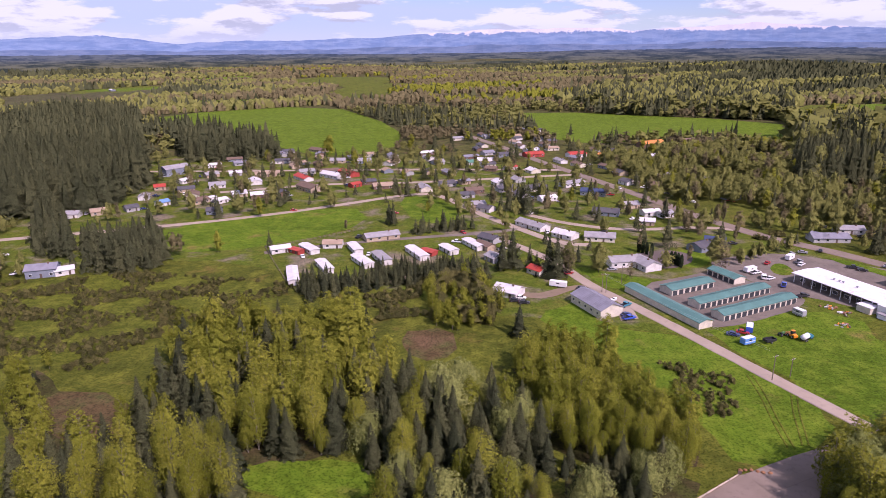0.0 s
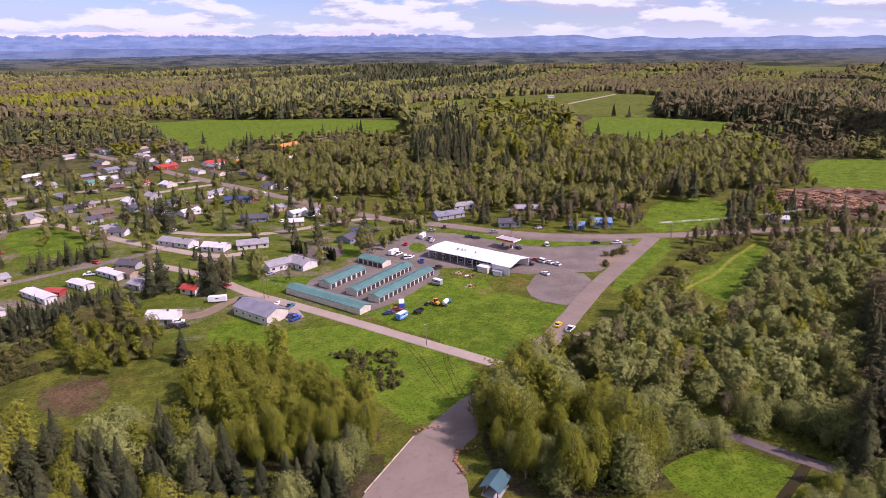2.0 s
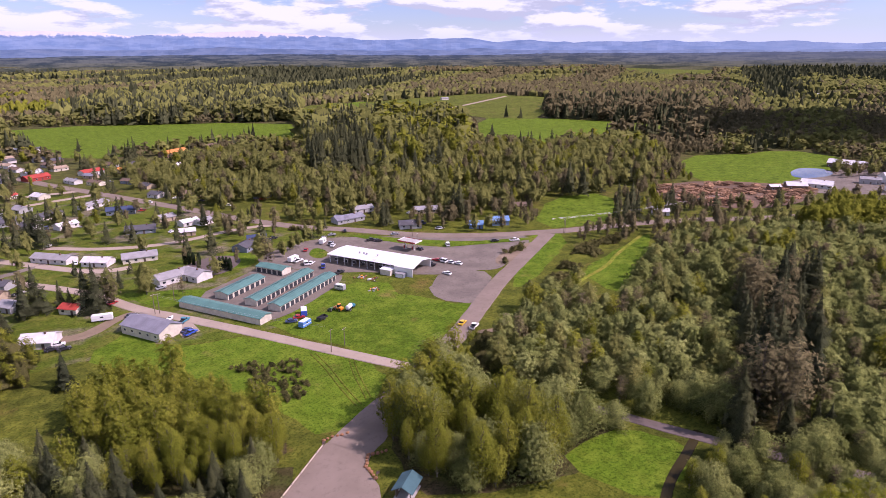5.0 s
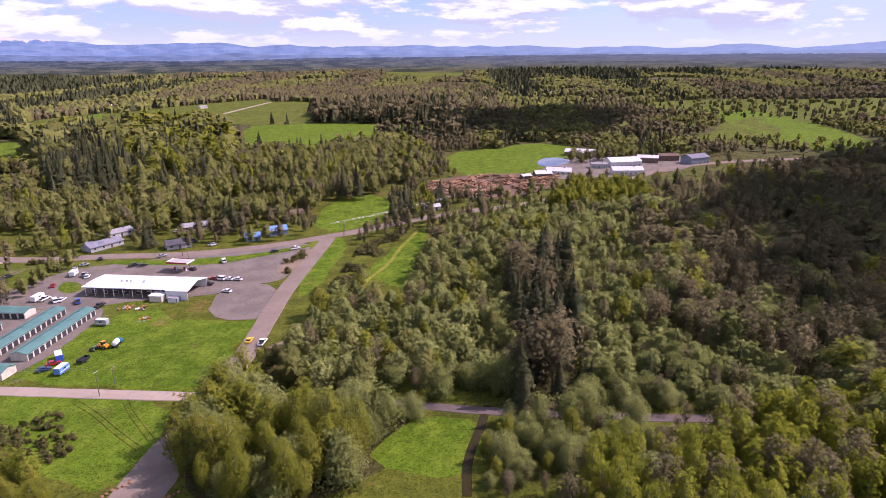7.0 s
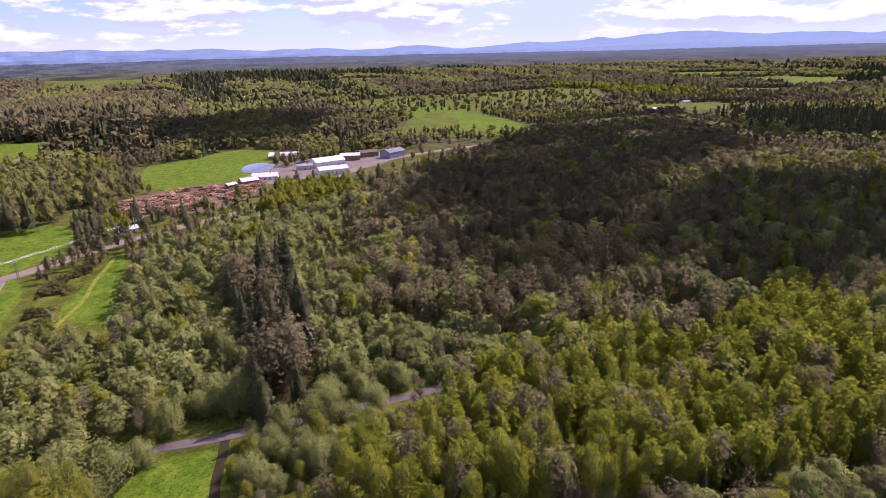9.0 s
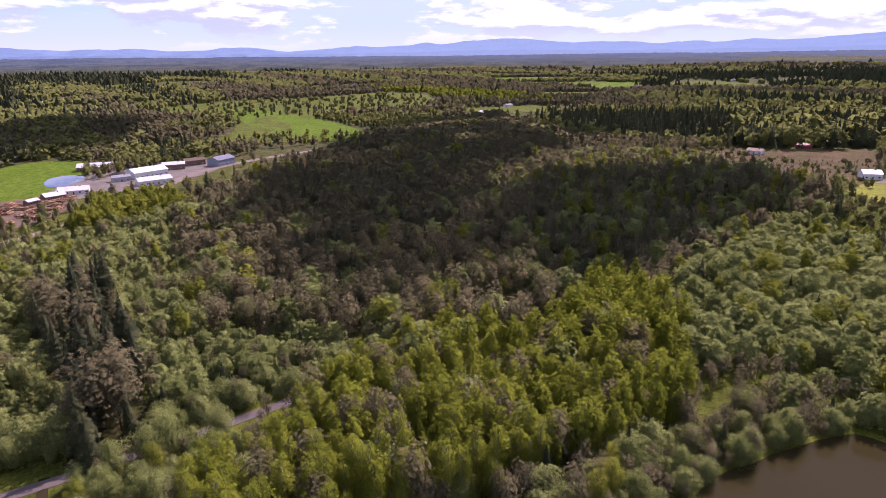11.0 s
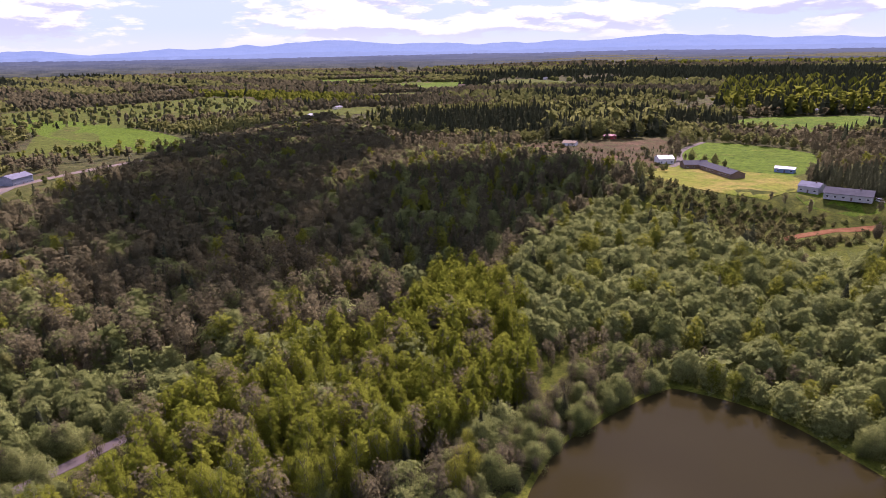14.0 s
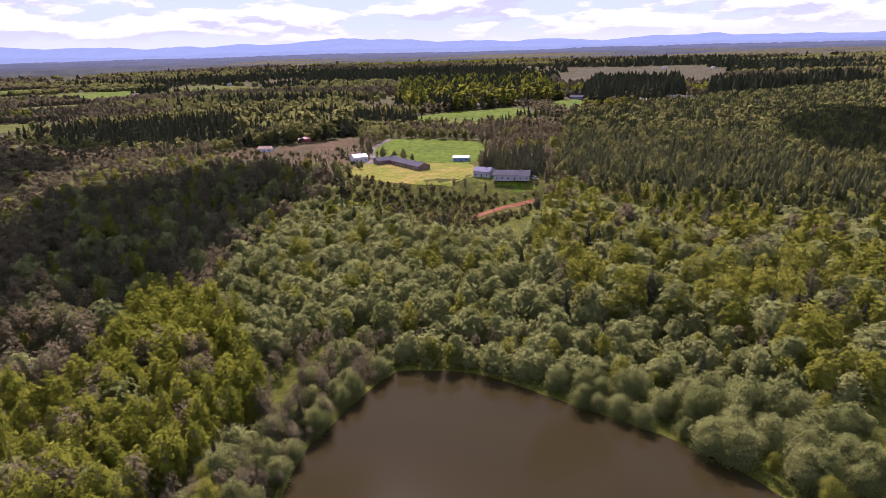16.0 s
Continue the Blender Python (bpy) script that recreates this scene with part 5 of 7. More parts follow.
def wild():
    """The rest of the valley and the hills: patches of wood and open brush."""
    for r0, r1, s, hh in ((95, 330, 6.0, 11), (330, 800, 9.0, 14), (800, 1400, 11.5, 16), (1400, 2100, 14.5, 16), (2100, 2800, 18, 17)):
        x, y = jitter_grid(-r1, r1, -r1, r1, s)
        r = np.hypot(x, y)
        az = np.degrees(np.arctan2(x, y))
        ok = (r > r0) & (r < r1) & ((az > -50) | (az < -178)) & (az < 182)
        if r1 == 330:
            ok &= az > 66
        x, y = x[ok], y[ok]
        for p in TAKEN:
            k = ~inside(x, y, p)
            x, y = x[k], y[k]
        ok = free_of_things(x, y, 3)
        town = np.hypot((x + 20) / 330, (y - 480) / 250) < 1
        big = np.maximum(s, 9) / 9
        pat = np.sin(x / 157 + 1.7 * np.sin(y / 251)) + np.sin(y / 133 + 1.3 * np.sin(x / 227 + 2)) + 0.5 * np.sin((x + y) / 61)
        dens = np.where(town, 0.13, np.where(pat < -1.6, 0.12, np.clip(1.15 + 0.3 * pat, 0.5, 1.0)))
        if r1 == 330:
            dens = 0.9 * np.ones(len(x))
        ok &= rng.uniform(size=len(x)) < dens
        x, y, pat = x[ok], y[ok], pat[ok]
        u, v = (x, y) if r0 < 800 else (x / 2.3, y / 2.3)      # larger stands far out
        con = np.sin(u / 161 + 2.1 * np.sin(v / 217 + 1)) + np.sin(v / 141 + 1.9 * np.sin(u / 189)) + 0.6 * np.sin((u - 2 * v) / 53) + rng.normal(0, 0.22, len(x))
        kinds = np.where(con > 0.75, "fir", np.where(con > -0.1, "ald", np.where(con > -1.75, "bare", "cot")))
        kinds = np.where(rng.uniform(size=len(x)) < 0.03, "fir", kinds)
        if r1 == 330:
            kinds = np.where(con > 1.2, "bare", np.where(con > -0.6, "wil", "cot"))
        if r0 in (330, 800):
            t2 = town[ok]
            kinds = np.where(t2, choose("fir:.25 ald:.5 bare:.15 cot:.1", len(x)), kinds)
        FOREST.append((kinds, x, y, hh * rng.uniform(0.6, 1.2, len(x)) * np.where(kinds == "fir", 1.2, 0.8)))


wild()

kinds = np.concatenate([k for k, *_ in FOREST])
tx, ty, th = (np.concatenate([f[i] for f in FOREST]) for i in (1, 2, 3))
tr = np.hypot(tx, ty)
tz = land(tx, ty)

# the nearest stand one by one, the rest as woods
single_out = np.zeros(len(tx), bool)
for kind in ("fir", "cot", "asp", "wil", "bare"):
    idx = np.where(kinds == kind)[0]
    idx = idx[np.argsort(tr[idx])][:{"fir": 150, "cot": 130, "asp": 110, "wil": 195, "bare": 12}[kind]]
    single_out[idx] = True
    leafm, barkm = leaf_material(kind), bark_material(kind)
    forms = []
    for _ in range(5):
        lv, wd, ln = template(kind, 0)
        forms.append((raw_mesh("crown", lv, leafm, lean=ln), raw_mesh("trunk", wd, barkm)))
    word = {"fir": "fir_tree", "cot": "cottonwood_tree", "asp": "young_cottonwood_tree", "wil": "willow_tree", "bare": "alder_tree"}[kind]
    for n, i in enumerate(idx):
        root = tagged(new(word), TREE_TEXT[kind], "tree", word.replace("_tree", "s") + " in the near wood")
        s = th[i]
        root.matrix_world = Matrix.LocRotScale((tx[i], ty[i], tz[i]), Euler((rng.normal(0, 0.02), rng.normal(0, 0.02), rng.uniform(0, 6.28))), (s * rng.uniform(0.9, 1.15), s * rng.uniform(0.9, 1.15), s))
        crown, trunk = forms[n % 5]
        new("trunk", trunk).parent = root
        new("crown", crown).parent = root


def woods(name, sel, level, label, mat):
    all_q, all_t, all_n = [], [], []
    for kind in LEAF:
        idx = np.where(sel & (kinds == kind))[0]
        if not len(idx):
            continue
        forms = [template(kind, level) for _ in range(6)]
        which = rng.integers(0, 6, len(idx))
        for f, (lv, wd, ln) in enumerate(forms):
            ii = idx[which == f]
            if not len(ii):
                continue
            q = np.concatenate([lv, wd])
            n, m = len(ii), len(q)
            a = rng.uniform(0, 6.28, n)
            ca, sa = np.cos(a)[:, None, None], np.sin(a)[:, None, None]
            s = th[ii][:, None, None]
            w = s * (rng.uniform(0.85, 1.25, n) * (1.0 if kind in ("fir", "yfir") else 1 + 0.45 * np.clip((tr[ii] - 480) / 250, 0, 1)) * (1 + 0.6 * np.clip((tr[ii] - 1200) / 1200, 0, 1)))[:, None, None]
            X = (q[None, :, :, 0] * ca - q[None, :, :, 1] * sa) * w + tx[ii][:, None, None]
            Y = (q[None, :, :, 0] * sa + q[None, :, :, 1] * ca) * w + ty[ii][:, None, None]
            Z = q[None, :, :, 2] * s + tz[ii][:, None, None]
            ln = np.concatenate([ln, np.zeros((len(wd), 3))])
            c2, s2 = np.cos(a)[:, None], np.sin(a)[:, None]
            all_n.append(np.stack([ln[:, 0] * c2 - ln[:, 1] * s2, ln[:, 0] * s2 + ln[:, 1] * c2, np.broadcast_to(ln[:, 2], (n, m))], -1).reshape(-1, 3))
            all_q.append(np.stack([X, Y, Z], -1).reshape(-1, 3, 3))
            lo, hi = np.array(LEAF[kind][0]), np.array(LEAF[kind][1])
            base = lo + (hi - lo) * (rng.uniform(0, 1, (n, 1)) if level < 3 else rng.uniform(0.3, 0.85, (n, 1)))
            tint = base[:, None, :] * (rng.uniform(0.62, 1.36, (n, m, 1)) if level < 3 else rng.uniform(0.8, 1.18, (n, m, 1)))
            tint[:, len(lv):] = np.array(BARK[kind])
            all_t.append(tint.reshape(-1, 3))
    q, t = np.concatenate(all_q), np.concatenate(all_t)
    tagged(new(name, raw_mesh(name, q, mat, t, np.concatenate(all_n))), label, "woods", kind="stuff")


woods("near_woods", ~single_out & (tr < 185), 1, "dense spring wood of cottonwood, willow and fir", M["near_foliage"])
woods("woods", ~single_out & (tr >= 185) & (tr < 310), 2, "mixed spring woods of cottonwood, willow, alder and fir", M["near_foliage"])
woods("middle_woods", ~single_out & (tr >= 310) & (tr < 700), 3, "spring woods of alder, willow and fir across the valley", M["middle_foliage"])
woods("far_woods", ~single_out & (tr >= 700) & (tr < 1150), 4, "distant patchwork of fir and alder woods", M["foliage"])
woods("hill_woods", ~single_out & (tr >= 1150), 5, "wooded hills towards the horizon", M["foliage"])

# ---- distance ----
RIDGE_AZ = [-180, -60, -40, -29, -23.5, -18, -12, -4, 2, 7.5, 14, 23, 28, 33, 41, 48, 56, 64, 72, 80, 90, 96, 101, 106, 112, 119, 127, 134.6, 142, 151, 157, 162.5, 170, 180]
RIDGE_EL = [0.5, 0.6, 0.9, 1.25, 0.6, 0.85, 0.8, 1.25, 1.4, 1.7, 1.3, 1.75, 1.35, 1.0, 1.1, 0.75, 0.7, 0.65, 0.5, 0.4, 0.35, 0.5, 0.85, 1.05, 0.8, 0.55, 0.7, 1.0, 0.7, 0.5, 0.45, 0.6, 0.4, 0.5]


def ridge(name, radius, factor, rough, seed, mat, label, base):
    n = 900
    az = np.linspace(-180, 180, n, endpoint=False)
    el = np.interp(az, RIDGE_AZ, RIDGE_EL) * factor + base
    verts, faces = [], []
    for i, a in enumerate(az):
        k = radians(a)
        bump = sum(rough / o * noise.noise((a * 0.22 * o, seed, 0.0)) for o in (1, 2, 4, 8))
        top = 100 + radius * math.tan(radians(max(0.02, el[i] + bump)))
        for j in range(6):
            f = j / 5
            rr = radius + 60 * f + 14 * noise.noise((a * 0.9, f * 4, seed))
            verts.append((rr * math.sin(k), rr * math.cos(k), -20 + (top + 20) * f ** 0.8))
        for j in range(5):
            b, c = i * 6 + j, ((i + 1) % n) * 6 + j
            faces.append((b, b + 1, c + 1, c))
    ob = mesh_of(name, verts, faces, mat, smooth=False)
    return tagged(ob, label, "mountains", kind="structure")


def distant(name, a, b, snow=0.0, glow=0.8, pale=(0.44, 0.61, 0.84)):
    """Far slopes, haze painted into their glowing colour, paler on the sky's sunward side."""
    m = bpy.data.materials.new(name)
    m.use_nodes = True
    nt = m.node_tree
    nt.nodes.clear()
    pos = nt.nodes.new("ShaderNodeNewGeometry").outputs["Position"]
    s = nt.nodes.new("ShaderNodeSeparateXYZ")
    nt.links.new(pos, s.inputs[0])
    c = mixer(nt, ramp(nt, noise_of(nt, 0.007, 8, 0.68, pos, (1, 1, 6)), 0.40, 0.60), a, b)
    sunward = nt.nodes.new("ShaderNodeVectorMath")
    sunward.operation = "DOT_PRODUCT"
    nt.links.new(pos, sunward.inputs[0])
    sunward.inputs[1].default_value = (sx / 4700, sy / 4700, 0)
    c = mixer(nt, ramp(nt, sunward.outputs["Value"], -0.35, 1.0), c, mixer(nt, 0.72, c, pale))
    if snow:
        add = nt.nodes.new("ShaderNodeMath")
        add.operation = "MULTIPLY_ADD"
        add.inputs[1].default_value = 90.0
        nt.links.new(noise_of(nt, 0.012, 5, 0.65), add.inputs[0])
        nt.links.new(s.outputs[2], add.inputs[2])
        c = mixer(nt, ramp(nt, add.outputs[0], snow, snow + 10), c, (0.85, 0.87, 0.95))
    # self-lit like airlight, so backlit slopes keep the painted haze
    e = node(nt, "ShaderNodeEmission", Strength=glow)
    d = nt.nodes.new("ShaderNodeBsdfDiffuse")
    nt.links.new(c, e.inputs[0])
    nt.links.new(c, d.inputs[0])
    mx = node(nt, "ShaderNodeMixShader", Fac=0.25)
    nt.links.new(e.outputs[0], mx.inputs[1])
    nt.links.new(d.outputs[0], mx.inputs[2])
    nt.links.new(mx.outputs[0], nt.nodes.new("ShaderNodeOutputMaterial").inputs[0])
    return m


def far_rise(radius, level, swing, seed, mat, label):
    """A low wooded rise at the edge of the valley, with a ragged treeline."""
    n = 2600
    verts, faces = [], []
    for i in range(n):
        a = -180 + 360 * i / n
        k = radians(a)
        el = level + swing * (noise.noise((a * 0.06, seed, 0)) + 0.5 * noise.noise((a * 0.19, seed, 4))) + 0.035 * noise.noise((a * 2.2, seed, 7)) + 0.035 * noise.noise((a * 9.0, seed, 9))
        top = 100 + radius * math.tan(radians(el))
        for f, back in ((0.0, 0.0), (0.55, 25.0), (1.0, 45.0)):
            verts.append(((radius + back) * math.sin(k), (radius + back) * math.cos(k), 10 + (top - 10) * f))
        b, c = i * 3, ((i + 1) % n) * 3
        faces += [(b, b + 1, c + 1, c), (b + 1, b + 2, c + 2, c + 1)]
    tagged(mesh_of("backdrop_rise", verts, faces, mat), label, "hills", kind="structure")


# the blues are aerial haze painted in, not rock or forest colour
ridge("backdrop_mountains", 4800, 1.0, 0.3, 1.0, distant("snowy_haze_blue_mountains", (0.21, 0.34, 0.58), (0.30, 0.43, 0.66), 250), "mountains painted hazy blue with snow on the highest", 0.05)
ridge("backdrop_hills", 4720, 0.30, 0.16, 5.0, distant("haze_blue_foothills", (0.15, 0.235, 0.39), (0.22, 0.31, 0.47)), "forested foothills painted a dark hazy blue", -0.12)
# added backdrop layers: each farther rise painted bluer and paler as glowing haze
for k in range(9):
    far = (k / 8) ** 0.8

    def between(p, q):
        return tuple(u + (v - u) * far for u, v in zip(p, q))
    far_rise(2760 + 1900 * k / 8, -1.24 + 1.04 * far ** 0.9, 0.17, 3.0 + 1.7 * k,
             distant("far_forest_haze", between((0.040, 0.054, 0.030), (0.055, 0.088, 0.130)), between((0.165, 0.170, 0.085), (0.135, 0.175, 0.205)), 0, 0.8, between((0.150, 0.165, 0.120), (0.250, 0.310, 0.400))),
             "wooded rise with painted haze at the far edge of the plain")


# fair-weather clouds overhead; their shade drifts over the woods
def vapour():
    """White and a little see-through."""
    m = material("cloud_vapour", (0.9, 0.9, 0.92), 1.0, spec=0.0)
    nt = m.node_tree
    mx = node(nt, "ShaderNodeMixShader", Fac=0.46)
    nt.links.new(nt.nodes["Principled BSDF"].outputs[0], mx.inputs[1])
    nt.links.new(nt.nodes.new("ShaderNodeBsdfTransparent").outputs[0], mx.inputs[2])
    nt.links.new(mx.outputs[0], nt.nodes["Material Output"].inputs[0])
    return m


M["cloud"] = vapour()


def cloud(shade, height, seed, lump):
    """A heap of billows that stands between the sun and a stretch of the land."""
    r = random.Random(seed)
    xs, ys = zip(*shade)
    off = height / math.tan(radians(SUN_EL))
    bm = bmesh.new()
    made = 0
    for _ in range(4000):
        if made >= 85:
            break
        x, y = r.uniform(min(xs), max(xs)), r.uniform(min(ys), max(ys))
        rad = lump * r.uniform(0.3, 1.1)
        round_it = np.linspace(0, 6.28, 9)
        if not inside(x + 0.85 * rad * np.cos(round_it), y + 0.85 * rad * np.sin(round_it), shade).all():
            continue
        made += 1
        m = Matrix.LocRotScale((x + sx * off, y + sy * off, height + r.uniform(-0.2, 0.6) * lump), None, (rad, rad, rad * 0.6))
        got = bmesh.ops.create_icosphere(bm, subdivisions=2, radius=1.0, matrix=m)
        for v in got["verts"]:
            v.co += Vector((noise.noise(v.co * 0.03), noise.noise(v.co * 0.03 + Vector((9, 0, 0))), noise.noise(v.co * 0.03 + Vector((0, 9, 0))))) * rad * 0.45
    me = bpy.data.meshes.new("cloud")
    bm.to_mesh(me)
    bm.free()
    me.materials.append(M["cloud"])
    me.polygons.foreach_set("use_smooth", [True] * len(me.polygons))
    tagged(new("cloud", me), "white fair-weather cumulus cloud above the woods", "cloud", kind="structure")


cloud([(330, 79), (531, 67), (918, -72), (1155, -240), (728, -369), (574, -293), (552, -188), (343, -99), (248, -71), (200, -28), (232, 40)], 900, 3, 52)
cloud([(509, -178), (445, -271), (375, -322), (315, -272), (288, -208), (230, -125), (222.1, -81.9), (333, -80)], 880, 4, 34)
cloud([(913, 542), (1130, 424), (1105, 281), (771, 192), (716, 265), (734, 403)], 950, 5, 60)
cloud([(141, -846), (44, -959), (-120, -800), (21, -578), (73, -582)], 1000, 6, 50)

# ---- shop, barn, yard ----


def lathe(profile, sides=14, axis="z"):
    """A turned shape from (radius, height) pairs."""
    v, f = [], []
    for r, h in profile:
        for k in range(sides):
            a = 2 * math.pi * k / sides
            p = (r * math.cos(a), r * math.sin(a), h)
            v.append(p if axis == "z" else ((h, p[0], p[1]) if axis == "x" else (p[0], h, p[1])))
    n = len(profile)
    for i in range(n - 1):
        for k in range(sides):
            b = (k + 1) % sides
            f.append((i * sides + k, i * sides + b, (i + 1) * sides + b, (i + 1) * sides + k))
    f.append(tuple(range(sides - 1, -1, -1)))
    f.append(tuple((n - 1) * sides + k for k in range(sides)))
    return v, f


def shifted(shape, x, y, z):
    v, f = shape
    return [(a + x, b + y, c + z) for a, b, c in v], f


def extruded(profile, y0, y1):
    """A side outline (x, z) drawn across from y0 to y1."""
    n = len(profile)
    v = [(x, y0, z) for x, z in profile] + [(x, y1, z) for x, z in profile]
    f = [tuple(range(n)), tuple(range(2 * n - 1, n - 1, -1))]
    f += [(i, i + n, (i + 1) % n + n, (i + 1) % n) for i in range(n)]
    return v, f


def store():
    L, W, h = 48.0, 16.0, 4.2
    root = tagged(at_land(new("store_building"), 162.4, 249.9, -66.5), "long low white-roofed roadside store with rust stains", "store")
    mesh_of("wall", *box(-L / 2, L / 2 - 9, -W / 2 + 1.5, W / 2, -0.2, h), M["wall_tan"], root)
    mesh_of("roof", *extruded([(-W / 2 - 0.4, h - 0.3), (-W / 2 - 0.4, h), (0, h + 0.55), (W / 2 + 0.4, h), (W / 2 + 0.4, h - 0.3), (0, h + 0.2)], 0, 1), M["white_metal"], root)
    bpy.data.objects.remove(root.children[-1])
    a, b = -L / 2 - 0.5, L / 2 - 8.6
    sec = [(-W / 2 - 0.4, h - 0.1), (-W / 2 - 0.4, h + 0.15), (0, h + 0.7), (W / 2 + 0.4, h + 0.15), (W / 2 + 0.4, h - 0.1), (0, h + 0.4)]
    v = [(a, y, z) for y, z in sec] + [(b, y, z) for y, z in sec]
    mesh_of("roof", v, [(0, 6, 7, 1), (1, 7, 8, 2), (2, 8, 9, 3), (3, 9, 10, 4), (4, 10, 11, 5), (5, 11, 6, 0), (0, 1, 2, 5), (5, 2, 3, 4), (6, 11, 8, 7), (11, 10, 9, 8)], M["white_metal"], root)
    # open-fronted metal hall at the end
    x0, x1 = L / 2 - 8.8, L / 2 + 1
    mesh_of("hall_wall", *box(x0, x0 + 0.2, -W / 2 - 1, W / 2 + 0.5, -0.2, h + 0.3), M["trim"], root)
    mesh_of("hall_wall", *box(x0, x1, -W / 2 - 1.2, -W / 2 - 1, -0.2, h - 0.2), M["trim"], root)
    mesh_of("hall_wall", *box(x0, x1, W / 2 + 0.3, W / 2 + 0.5, -0.2, h - 0.2), M["trim"], root)
    sec = [(-W / 2 - 1.4, h - 0.1), (-W / 2 - 1.4, h + 0.1), (0, h + 1.9), (W / 2 + 0.8, h + 0.1), (W / 2 + 0.8, h - 0.1), (0, h + 1.7)]
    v = [(x0 - 0.3, y, z) for y, z in sec] + [(x1 + 0.4, y, z) for y, z in sec]
    mesh_of("hall_roof", v, [(0, 6, 7, 1), (1, 7, 8, 2), (2, 8, 9, 3), (3, 9, 10, 4), (4, 10, 11, 5), (5, 11, 6, 0), (0, 1, 2, 5), (5, 2, 3, 4), (6, 11, 8, 7), (11, 10, 9, 8)], M["trim"], root)
    # porch posts, lean-to, vents, doors
    for i in range(9):
        x = -L / 2 + 1 + i * 4.4
        mesh_of("porch_post", *box(x - 0.12, x + 0.12, -W / 2 - 0.1, -W / 2 + 0.14, -0.1, h), M["trim"], root)
    mesh_of("lean_to", *box(9.0, 14.6, -W / 2 - 4, -W / 2 + 1.45, -0.2, 2.6), M["wall_cream"], root)
    mesh_of("lean_to_roof", *box(8.7, 14.9, -W / 2 - 4.4, -W / 2 + 1.4, 2.62, 2.85), M["white_metal"], root)
    for x in (-9.5, -7.0, -5.2, 1.0):
        vent = mesh_of("roof_vent", *shifted(lathe([(0.3, 0), (0.3, 0.6), (0.5, 0.65), (0.5, 0.95), (0.1, 1.1)], 8), x, -1.5, h + 0.5), M["hub"], root)
    for i in range(6):
        x = -L / 2 + 4 + i * 5.2
        place_window(root, x, -W / 2 + 1.5, 1.7, 2.2, 1.4, -1)
        place_window(root, x, W / 2, 1.7, 2.6, 1.5, 1)
    BUSY.append((172, 243, 26))


M["white_metal"] = material("white_metal_roofing", lambda nt: mixer(nt, ramp(nt, noise_of(nt, 0.18, 6, 0.65), 0.60, 0.74), mixer(nt, ramp(nt, noise_of(nt, 0.5, 5), 0.3, 0.7), (0.66, 0.64, 0.65), (0.8, 0.78, 0.79)), (0.38, 0.25, 0.18)), 0.6)
store()


def fuel_canopy():
    root = tagged(at_land(new("fuel_canopy"), 189.3, 259.8, -71), "flat fuel station canopy with a dark red-edged roof", "canopy")
    mesh_of("deck", *box(-5.5, 5.5, -3.4, 3.4, 4.7, 5.05), M["concrete"], root)
    mesh_of("fascia", *box(-5.6, 5.6, -3.5, -3.4, 4.5, 5.3), M["wall_red"], root)
    mesh_of("fascia", *box(-5.6, 5.6, 3.4, 3.5, 4.5, 5.3), M["wall_red"], root)
    mesh_of("fascia", *box(-5.6, -5.5, -3.4, 3.4, 4.5, 5.3), M["trim"], root)
    mesh_of("fascia", *box(5.5, 5.6, -3.4, 3.4, 4.5, 5.3), M["trim"], root)
    for x in (-2.6, 2.6):
        mesh_of("column", *box(x - 0.2, x + 0.2, -0.2, 0.2, -0.1, 4.7), M["trim"], root)
        mesh_of("pump", *box(x - 1.2, x - 0.5, -0.3, 0.3, 0.15, 1.8), M["wall_red"], root)
        mesh_of("island", *box(x - 1.8, x + 1.0, -0.6, 0.6, -0.1, 0.17), M["concrete"], root)


fuel_canopy()


def barn():
    L, W, h, rise = 20.0, 10.5, 3.6, 2.1
    root = tagged(at_land(new("barn"), 53.0, 237.6, -65), "grey metal-roofed barn with pale siding", "barn")
    mesh_of("wall", *gable(L, W, h, rise), M["wall_cream"], root)
    roof = mesh_of("roof", *gable_roof(L, W, h, rise, 0.4), M["roof_slate"], root)
    for i in range(5):
        place_window(root, -8 + i * 4, -W / 2, 2.0, 1.0, 0.8, -1)
    for x in (-5.0, 3.0):
        mesh_of("barn_door", *box(x - 1.6, x + 1.6, W / 2 - 0.02, W / 2 + 0.07, 0, 3.0), M["trim"], root)
    for i in range(18):
        x = -L / 2 + 0.6 + i * (L - 1.2) / 17
        for s in (-1, 1):
            k = rise / (W / 2)
            a = [(x - 0.03, s * (W / 2 + 0.38), h - 0.38 * k + 0.19), (x + 0.03, s * (W / 2 + 0.38), h - 0.38 * k + 0.19), (x + 0.03, 0.02 * s, h + rise + 0.19), (x - 0.03, 0.02 * s, h + rise + 0.19)]
            mesh_of("rib", [(u, v, w + dz) for dz in (0.0, 0.06) for u, v, w in a], [(0, 1, 2, 3), (7, 6, 5, 4), (0, 4, 5, 1), (1, 5, 6, 2), (2, 6, 7, 3), (3, 7, 4, 0)], M["roof_slate"], roof)


barn()
sheet("concrete_pad", [(60.9, 239.2), (67.5, 244.2), (67.4, 227.4), (60.1, 225.3)], M["lane"], 0.12, "pale concrete pad beside the barn", "pad", 0, 0)
sheet("driveway", [(25, 249), (33, 247), (45, 256), (55, 262), (52, 265), (41, 260), (31, 253), (26, 256)], M["dirt"], 0.11, "dirt drive to the white house", "drive", 0.6)


